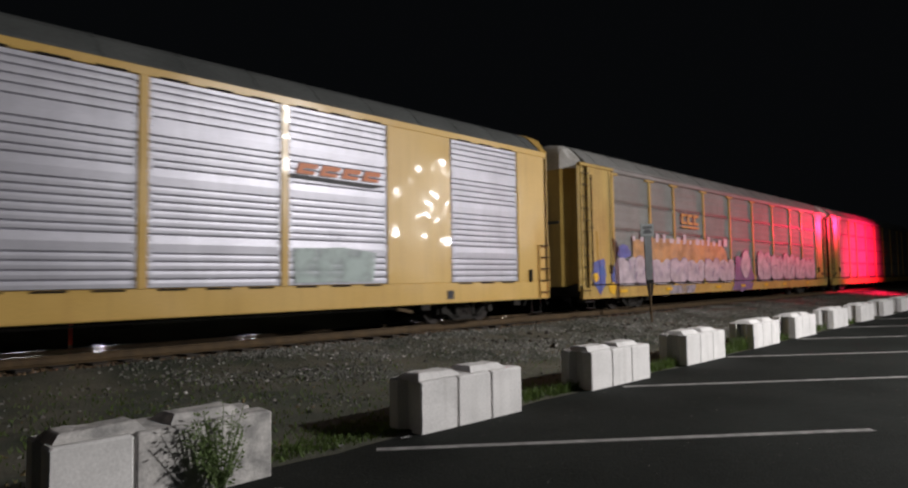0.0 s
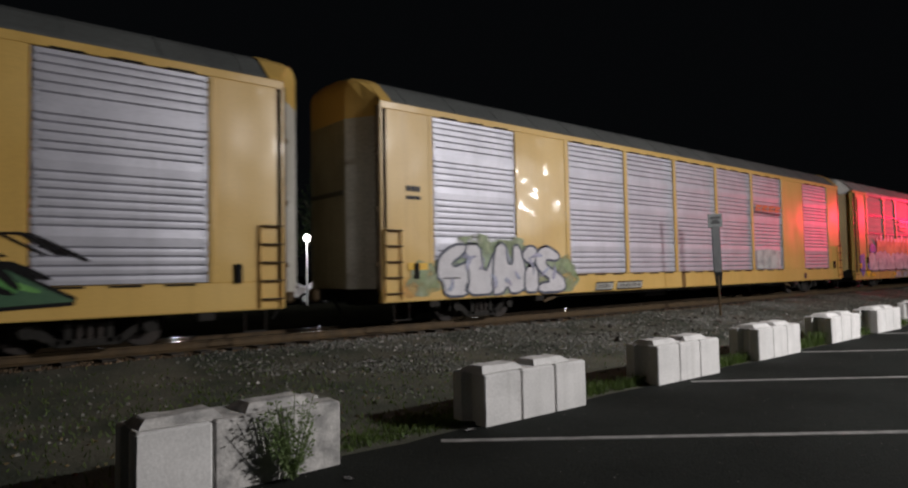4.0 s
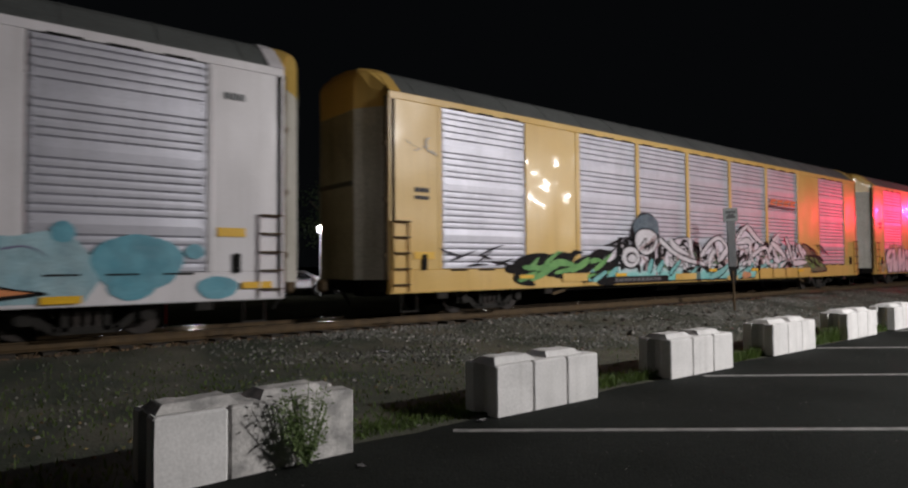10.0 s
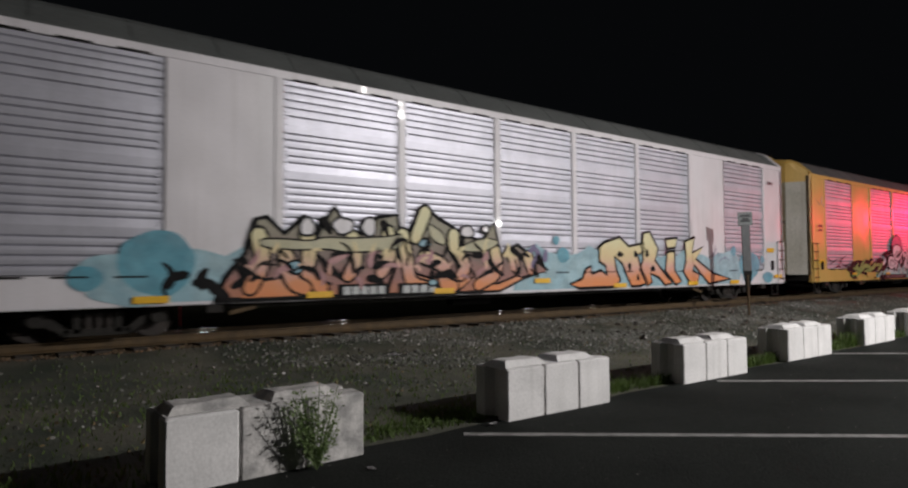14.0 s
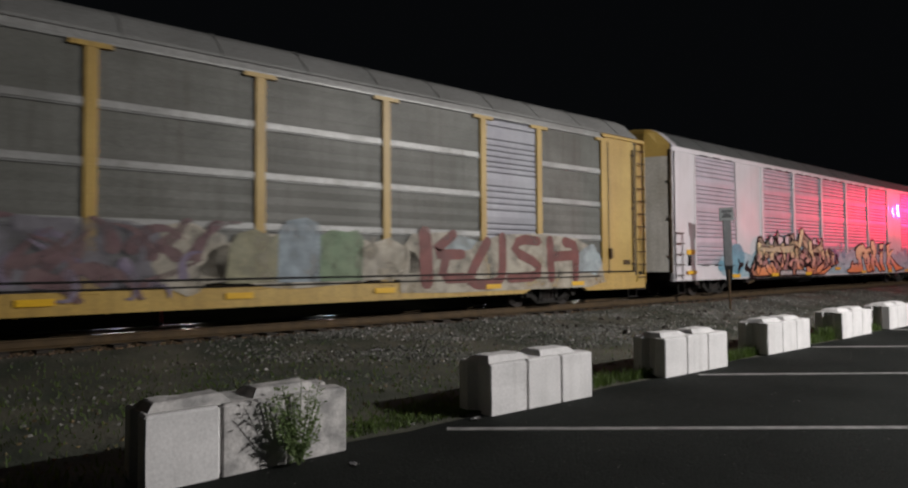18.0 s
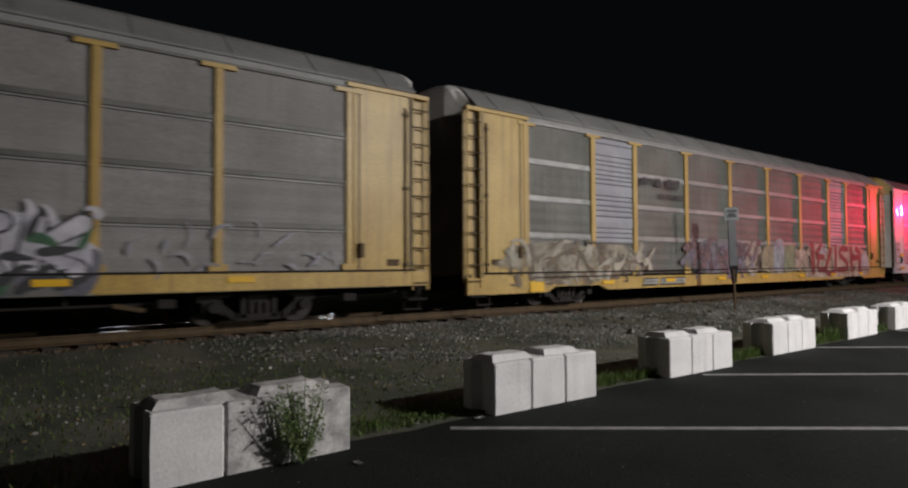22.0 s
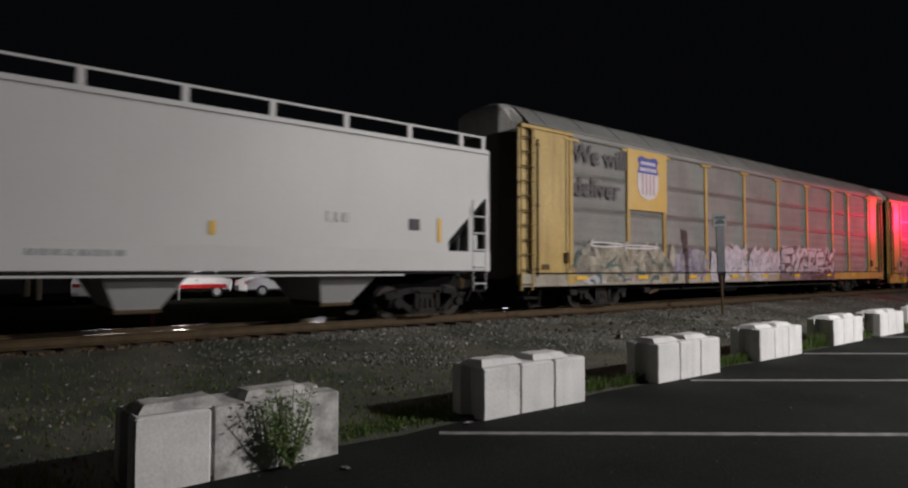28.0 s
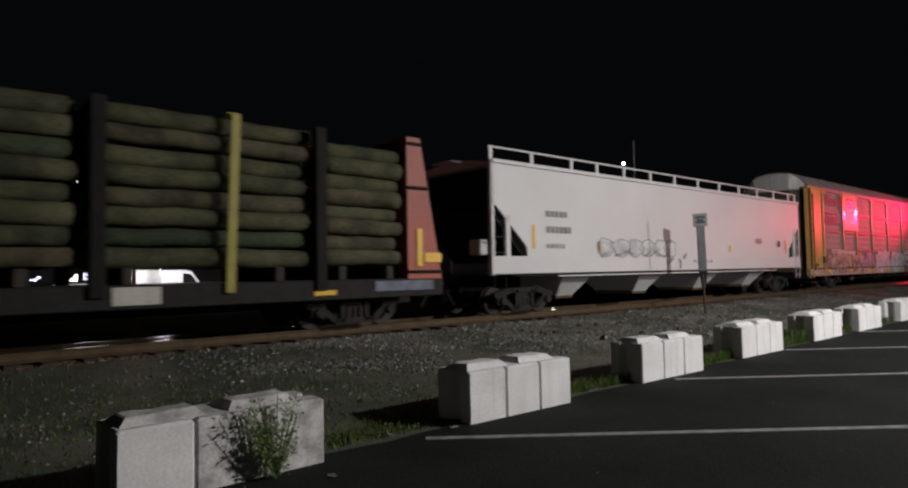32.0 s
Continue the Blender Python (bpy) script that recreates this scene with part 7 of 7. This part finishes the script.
for z, w in ((0.09, 0.32), (-0.07, 0.3), (-0.01, 0.2)):
    part("sign_mark", box(w, 0.006, 0.08, INK, 0.002), pl, (0, -0.018, z))

# ---- far side: street lamps, shop front and trees in the dark ----
LAMPGLOW = glow("lamp_glow", (1.0, 0.97, 0.95), 14)
SIGNGLOW = glow("sign_glow", (1.0, 0.9, 0.82), 4)
PINKGLOW = glow("pink_bulb_glow", (1.0, 0.6, 0.7), 2.5)
WINDOWGLOW = glow("window_glow", (0.8, 0.82, 1.0), 3)
REDGLOW = glow("red_sign_glow", (1.0, 0.1, 0.06), 2)
WALL = material("dark_rendered_wall", (0.014, 0.013, 0.012), (0.01, 0.009, 0.009), 0.9, 0, 0.5, 10, 0.2)

shop = thing("shop_building", "dark shop building with lit signs and windows", "building", at=(8.0, 47, 0))
part("wall", box(24, 6, 10.5, WALL, 0.05), shop, (0, 3.0, 5.25))
part("roof", box(24.6, 6.6, 0.4, WALL, 0.05), shop, (0, 3.0, 10.7))
rnd = random.Random(77)
for i in range(16):
    x = -2.05 + 0.2 * i
    part("sign_letter", box(rnd.uniform(0.07, 0.17), 0.1, rnd.uniform(0.12, 0.45), SIGNGLOW, 0.02), shop, (x, -0.08, 8.75 - 0.045 * i + rnd.uniform(-0.12, 0.12)))
for i in range(7):
    part("sign_bulb", box(0.12, 0.1, 0.14, PINKGLOW, 0.02), shop, (-2.15 + 0.32 * math.cos(i * 0.9), -0.08, 8.75 + 0.45 * math.sin(i * 0.9)))
for x, w in ((-1.7, 0.5), (-1.05, 0.4)):
    part("sign_underline", box(w, 0.1, 0.2, REDGLOW, 0.02), shop, (x, -0.08, 8.12))
part("sign_round", rod(0.2, 0.1, SIGNGLOW, "Y", 16), shop, (1.75, -0.08, 7.7))
part("sign_round", rod(0.22, 0.1, PINKGLOW, "Y", 16), shop, (2.2, -0.08, 7.75))
for x, z, w, h, m in ((-0.15, 5.75, 0.6, 0.6, SIGNGLOW), (0.75, 5.6, 0.35, 0.7, SIGNGLOW), (0.05, 3.35, 0.75, 1.3, WINDOWGLOW), (0.95, 3.25, 0.65, 1.3, WINDOWGLOW), (-1.9, 1.75, 0.6, 0.3, WINDOWGLOW), (0.2, 1.75, 0.5, 0.45, SIGNGLOW), (0.9, 1.85, 0.3, 0.5, WINDOWGLOW)):
    nx, nz = max(2, round(w / 0.2)), max(2, round(h / 0.22))
    wd = part("window", box(w + 0.1, 0.04, h + 0.1, WALL, 0.01), shop, (x, -0.03, z))
    for i in range(nx):
        for j in range(nz):
            if rnd.random() < 0.78:
                part("pane", box(w / nx * rnd.uniform(0.5, 0.95), 0.03, h / nz * rnd.uniform(0.5, 0.95), m, 0.005), wd, ((i + 0.5) * w / nx - w / 2, -0.03, (j + 0.5) * h / nz - h / 2))


def street_lamp(x, y, z, r):
    ob = thing("street_lamp", "street lamp with a glowing round globe on a thin pole", "street lamp", "street lamps", (x, y, 0))
    part("pole", rod(0.06, z, SIGN_FACE), ob, (0, 0, z / 2))
    bm = bmesh.new()
    bmesh.ops.create_uvsphere(bm, u_segments=16, v_segments=10, radius=r)
    part("globe", finish("globe", bm, LAMPGLOW, True), ob, (0, 0, z + r))


street_lamp(9.92, 34.5, 3.26, 0.23)
# this second lamp is added, to brighten the parked vehicles
street_lamp(17.0, 33.8, 3.7, 0.2)
street_lamp(49.5, 33.3, 11.2, 0.14)
mast = thing("aerial_mast", "thin dark aerial mast beside a street lamp", "mast", at=(51.2, 33.3, 0))
part("pole", rod(0.07, 13.6, SIGN_FACE), mast, (0, 0, 6.8))
street_lamp(205, 33.8, 9.8, 0.6)
for x, h, r in ((13.5, 3.45, 0.3), (24.6, 3.45, 0.3), (41.6, 3.5, 0.3), (45.4, 3.45, 0.3), (55.3, 3.5, 0.32)):
    street_lamp(x, 47, h, r)
part("light_bar", box(2.0, 0.1, 0.32, SIGNGLOW, 0.02), shop, (1.2, -0.1, 3.9))
# unseen spot lamp, added so that the notice's plate alone is lit
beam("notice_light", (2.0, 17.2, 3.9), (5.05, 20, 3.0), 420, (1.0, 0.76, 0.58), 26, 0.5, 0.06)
lamp("street_light", (9.92, 33.9, 3.45), 750, (1.0, 0.96, 0.94), 0.12)
# light of the added second lamp, for the parked vehicles
lamp("street_light", (17.0, 33.2, 3.9), 600, (0.96, 0.95, 1.0), 0.12)

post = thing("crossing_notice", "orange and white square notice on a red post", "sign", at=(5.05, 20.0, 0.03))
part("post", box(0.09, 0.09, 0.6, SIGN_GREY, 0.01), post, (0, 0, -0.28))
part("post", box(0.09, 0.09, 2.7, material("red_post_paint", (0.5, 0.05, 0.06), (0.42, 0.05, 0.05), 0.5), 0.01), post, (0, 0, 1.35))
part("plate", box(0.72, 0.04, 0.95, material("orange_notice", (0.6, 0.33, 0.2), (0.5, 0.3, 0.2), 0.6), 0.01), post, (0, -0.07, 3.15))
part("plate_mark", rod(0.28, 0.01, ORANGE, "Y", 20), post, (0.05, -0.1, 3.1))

CAR_WHITE = material("white_car_enamel", (0.75, 0.73, 0.74), (0.7, 0.68, 0.69), 0.3, 0, 1.5, 30, 0.0)
CAR_GLASS = material("dark_car_glass", (0.012, 0.013, 0.015), (0.016, 0.017, 0.02), 0.1)
TYRE = material("tyre_rubber", (0.016, 0.016, 0.016), (0.022, 0.022, 0.022), 0.85)
TAIL = material("red_tail_lens", (0.5, 0.02, 0.02), (0.4, 0.02, 0.02), 0.3)


def parked(name, label, x, y, outline, glass, length, axles, turn=0, coat=CAR_WHITE, lens=TAIL):
    """A vehicle parked along the track: a side outline given width, glazed sides, wheels and lights."""
    ob = thing(name, label, "vehicle", "parked vehicles", (x, y, 0.02), turn)
    bm = bmesh.new()
    rows = []
    for k, w in ((0, -0.82), (1, -0.9), (2, 0.9), (3, 0.82)):
        rows.append([bm.verts.new((a * (0.985 if k in (0, 3) else 1), w * (0.9 if c > 1.2 else 1.0), c)) for a, c in outline])
    n = len(outline)
    for a, c in zip(rows, rows[1:]):
        for q in range(n):
            bm.faces.new((a[q], a[(q + 1) % n], c[(q + 1) % n], c[q]))
    bm.faces.new(rows[0])
    bm.faces.new(rows[-1])
    bmesh.ops.triangulate(bm, faces=bm.faces[:])
    part("body", finish("body", bm, coat), ob)
    if name == "van":
        part("red_stripe", box(3.6, 0.02, 0.22, TAIL, 0.005), ob, (0.3, -0.91, 0.62), "red stripe along the side")
    for o in glass:
        part("window", slab(o, 0.02, CAR_GLASS), ob, (0, -0.86, 0))
    for a in axles:
        for w in (-0.8, 0.8):
            wh = part("wheel", rod(0.33, 0.2, TYRE, "Y", 20), ob, (a, w, 0.33))
            part("rim", rod(0.2, 0.02, SIGN_FACE, "Y", 14), wh, (0, -0.105 if w < 0 else 0.105, 0))
    for s, m in ((-1, lens), (1, SIGN_FACE)):
        for w in (-0.7, 0.7):
            part("tail_light" if s < 0 else "headlight", box(0.1, 0.28, 0.16, m, 0.02), ob, (s * (length / 2 - 0.03), w, 0.82))
    part("bumper", box(length * 0.98, 1.7, 0.16, BLACK, 0.03), ob, (0, 0, 0.36))
    for a in (-0.6, 0.5):
        part("door_handle", box(0.18, 0.04, 0.03, BLACK, 0.01), ob, (a, -0.91, 0.95))


parked("van", "white delivery van parked beyond the railway", 10.7, 36.6, [(-2.4, 0.35), (2.35, 0.35), (2.45, 0.8), (2.35, 1.05), (1.75, 1.2), (1.2, 2.0), (0.9, 2.08), (-2.3, 2.1), (-2.42, 1.9)],
       [[(0.75, 1.25), (1.55, 1.25), (1.12, 1.85), (0.75, 1.88)]], 4.9, (-1.6, 1.6))
parked("car", "white car parked beyond the railway", 15.9, 35.6, [(-2.3, 0.35), (2.25, 0.35), (2.32, 0.75), (1.3, 0.95), (0.6, 1.42), (-1.1, 1.46), (-1.95, 1.0), (-2.3, 0.9)],
       [[(0.05, 0.98), (1.05, 0.98), (0.55, 1.34), (0.05, 1.37)], [(-0.95, 0.98), (-0.05, 0.98), (-0.05, 1.37), (-0.85, 1.37)]], 4.6, (-1.4, 1.4))
parked("car", "pale car parked beyond the railway", 20.4, 36.2, [(-2.3, 0.35), (2.25, 0.35), (2.32, 0.75), (1.3, 0.95), (0.6, 1.42), (-1.1, 1.46), (-1.95, 1.0), (-2.3, 0.9)],
       [[(0.05, 0.98), (1.05, 0.98), (0.55, 1.34), (0.05, 1.37)], [(-0.95, 0.98), (-0.05, 0.98), (-0.05, 1.37), (-0.85, 1.37)]], 4.6, (-1.4, 1.4))
parked("car", "white car parked under trees beyond the railway", 6.2, 35.0, [(-2.3, 0.35), (2.25, 0.35), (2.32, 0.75), (1.3, 0.95), (0.6, 1.42), (-1.1, 1.46), (-1.95, 1.0), (-2.3, 0.9)],
       [[(0.05, 0.98), (1.05, 0.98), (0.55, 1.34), (0.05, 1.37)], [(-0.95, 0.98), (-0.05, 0.98), (-0.05, 1.37), (-0.85, 1.37)]], 4.6, (-1.4, 1.4), 78)


parked("car", "dark car with lit amber tail lights beyond the railway", 26.2, 33.0, [(-2.3, 0.35), (2.25, 0.35), (2.32, 0.75), (1.3, 0.95), (0.6, 1.42), (-1.1, 1.46), (-1.95, 1.0), (-2.3, 0.9)],
       [[(0.05, 0.98), (1.05, 0.98), (0.55, 1.34), (0.05, 1.37)], [(-0.95, 0.98), (-0.05, 0.98), (-0.05, 1.37), (-0.85, 1.37)]], 4.6, (-1.4, 1.4), 12, BLACK, glow("amber_tail_glow", (1.0, 0.35, 0.1), 6))


def tree(x, y, h, spread, seed):
    rnd = random.Random(seed)
    ob = thing("tree", "dark leafy tree behind the railway at night", "tree", "trees behind the track", (x, y, 0))
    bm = bmesh.new()
    rings = []
    for i in range(6):
        z = h * 0.6 * i / 5
        r = 0.22 * (1 - 0.13 * i)
        cx = 0.15 * math.sin(i + seed)
        rings.append([bm.verts.new((cx + r * math.cos(a * 0.7854), r * math.sin(a * 0.7854), z)) for a in range(8)])
    for a, b in zip(rings, rings[1:]):
        for i in range(8):
            bm.faces.new((a[i], a[(i + 1) % 8], b[(i + 1) % 8], b[i]))
    part("trunk", finish("trunk", bm, BARK, True), ob)
    for i in range(6):
        a = i * 1.05 + rnd.random()
        part("limb", rod(0.06, spread, BARK, "Z", 6), ob, (0.35 * spread * math.cos(a), 0.35 * spread * math.sin(a), h * (0.45 + 0.05 * i)), turn=(45 * -math.sin(a), 45 * math.cos(a), 0))
    verts, faces = [], []
    for c in range(70):
        a, q = rnd.uniform(0, 6.28), rnd.random()
        rr = spread * math.sqrt(rnd.random())
        cz = h * (0.3 + 0.7 * q)
        k = math.sin(math.pi * (0.15 + 0.8 * q))
        ccx, ccy = rr * k * math.cos(a), rr * k * math.sin(a)
        for j in range(42):
            px, py, pz = ccx + rnd.gauss(0, 0.42), ccy + rnd.gauss(0, 0.42), cz + rnd.gauss(0, 0.32)
            s = rnd.uniform(0.06, 0.13)
            u = Vector((rnd.gauss(0, 1), rnd.gauss(0, 1), rnd.gauss(0, 1))).normalized() * s
            v = u.cross(Vector((rnd.gauss(0, 1), rnd.gauss(0, 1), rnd.gauss(0, 1)))).normalized() * s * 0.6
            b = len(verts)
            p = Vector((px, py, pz))
            verts += [tuple(p - u), tuple(p + v), tuple(p + u), tuple(p - v)]
            faces.append((b, b + 1, b + 2, b + 3))
    me = bpy.data.meshes.new("crown")
    me.from_pydata(verts, [], faces)
    me.materials.append(LEAF)
    part("crown", me, ob)


for x, y, h, sp, sd in ((4.0, 38, 9.5, 2.8, 1), (0.5, 32, 9, 3.2, 2), (11.5, 43.5, 8, 2.4, 3), (-5, 30, 10, 3.4, 4), (15, 52, 12, 4, 5), (24, 44, 10, 3.6, 6), (4.0, 43, 9, 2.6, 7)):
    tree(x, y, h, sp, sd)

# ---- plants and litter by the lot ----


def grass_tuft(x, y, count, spread, h, seed, label="green grass and weeds at the foot of a concrete block"):
    rnd = random.Random(seed)
    verts, faces = [], []
    for i in range(count):
        px, py = x + rnd.gauss(0, spread), y + rnd.gauss(0, spread * 0.45)
        if py < 5.5 + 0.012 * px:
            continue
        z = relief(px, py)
        a, hh, w = rnd.uniform(0, 6.28), h * rnd.uniform(0.4, 1.2), rnd.uniform(0.005, 0.012)
        bx, by = rnd.gauss(0, 0.35) * hh, rnd.gauss(0, 0.35) * hh
        c, s = math.cos(a) * w, math.sin(a) * w
        k = len(verts)
        verts += [(px - c, py - s, z), (px + c, py + s, z), (px + c * 0.7 + bx * 0.45, py + s * 0.7 + by * 0.45, z + hh * 0.6), (px - c * 0.7 + bx * 0.45, py - s * 0.7 + by * 0.45, z + hh * 0.6), (px + bx, py + by, z + hh)]
        faces += [(k, k + 1, k + 2, k + 3), (k + 3, k + 2, k + 4)]
    me = bpy.data.meshes.new("grass")
    me.from_pydata(verts, [], faces)
    me.materials.append(GRASS)
    return tagged(new("grass", me), label, "grass", kind="stuff")


for i, (x, y, n, sp, h) in enumerate(((3.5, 5.75, 500, 0.35, 0.06), (7.4, 5.75, 700, 0.45, 0.12), (8.1, 5.7, 200, 0.15, 0.16), (10.9, 5.75, 700, 0.4, 0.16), (11.6, 5.7, 250, 0.15, 0.2), (14.5, 5.75, 900, 0.45, 0.2), (15.2, 5.7, 500, 0.2, 0.32), (18.0, 5.8, 500, 0.4, 0.2), (21.5, 5.9, 500, 0.5, 0.2), (25.2, 5.9, 400, 0.5, 0.2), (0.2, 5.9, 400, 0.5, 0.1))):
    grass_tuft(x, y, n, sp, h, 100 + i)
grass_tuft(5.0, 6.6, 2200, 4.0, 0.05, 140, "sparse low grass in the dirt behind the blocks")


grass_tuft(1.5, 8.3, 3200, 3.0, 0.06, 141, "low dead grass and moss on the dirt beside the track")
grass_tuft(4.6, 5.95, 1500, 0.5, 0.06, 142, "short grass in the gap between two concrete blocks")

WEED = material("pale_weed_leaf", (0.26, 0.34, 0.15), (0.15, 0.22, 0.08), 0.6, 0, 8, 30, 0.1, grain=0.1)
thin_leaf(WEED, 0.5)


def weed(x, y, seed):
    rnd = random.Random(seed)
    ob = thing("weed", "bushy green weed growing against a concrete block", "plant", at=(x, y, 0))
    verts, faces = [], []
    for s in range(22):
        a = rnd.uniform(0, 6.28)
        lean = rnd.uniform(0.05, 0.42)
        h = rnd.uniform(0.3, 0.74)
        tip = Vector((lean * math.cos(a) * 1.05, lean * math.sin(a) * 0.22 - 0.01, h))
        bm = bmesh.new()
        m = Matrix.Translation(tip / 2) @ tip.to_track_quat("Z", "Y").to_matrix().to_4x4()
        bmesh.ops.create_cone(bm, cap_ends=True, segments=5, radius1=0.006, radius2=0.003, depth=tip.length, matrix=m)
        part("stem", finish("stem", bm, WEED), ob)
        for j in range(44):
            t = 0.15 + 0.85 * rnd.random()
            p = tip * t
            d = Vector((rnd.gauss(0, 1), rnd.gauss(0, 1), rnd.gauss(0.2, 0.6))).normalized()
            L, w = rnd.uniform(0.025, 0.06), rnd.uniform(0.006, 0.013)
            side = d.cross(Vector((rnd.gauss(0, 1), rnd.gauss(0, 1), rnd.gauss(0, 1)))).normalized() * w
            k = len(verts)
            q = p + d * 0.03
            verts += [tuple(q), tuple(q + d * L * 0.5 + side), tuple(q + d * L), tuple(q + d * L * 0.5 - side)]
            faces.append((k, k + 1, k + 2, k + 3))
    me = bpy.data.meshes.new("leaves")
    me.from_pydata(verts, [], faces)
    me.materials.append(WEED)
    part("leaves", me, ob)


weed(2.4, 5.055, 5)

PAPER = material("paper_litter", (0.6, 0.58, 0.6), (0.5, 0.48, 0.5), 0.8)


def litter(x, y, s, seed, mat=PAPER, label="crumpled white paper litter on the ballast"):
    rnd = random.Random(seed)
    bm = bmesh.new()
    n = 5
    g = [[bm.verts.new((s * (i / n - 0.5) * 2 + rnd.uniform(-0.2, 0.2) * s / n, s * (j / n - 0.5) * 1.2, rnd.uniform(0, 0.35) * s)) for i in range(n)] for j in range(n)]
    for j in range(n - 1):
        for i in range(n - 1):
            bm.faces.new((g[j][i], g[j][i + 1], g[j + 1][i + 1], g[j + 1][i]))
    bmesh.ops.solidify(bm, geom=bm.faces[:], thickness=0.004)
    ob = new("litter", finish("litter", bm, mat))
    ob.matrix_basis = pose(x, y, max(0, relief(x, y)) + 0.012, 0, 0, rnd.uniform(0, 360))
    return tagged(ob, label, "litter")


litter(5.98, 9.56, 0.13, 1)
litter(4.55, 5.25, 0.07, 2)
litter(3.9, 5.5, 0.05, 3)
litter(2.75, 4.75, 0.05, 4)
litter(12.3, 8.1, 0.12, 5)


# ---- what moves ----


def motions():
    times = [float(t) for t in range(33)]
    for car, x in MOVING:
        walk(car, [(t, pose(x + advance(t), TRACK_Y, CAR_Z)) for t in times])
    for log, m in LOGS:
        walk(log, [(t, Matrix.Translation((advance(t), 0, 0)) @ m) for t in times])
    steps = [i * 0.1 for i in range(321)]
    for wheel, at in WHEELS:
        walk(wheel, [(t, pose(*at, 0, math.degrees(advance(t) / WHEEL_R), 0)) for t in steps])


motions()
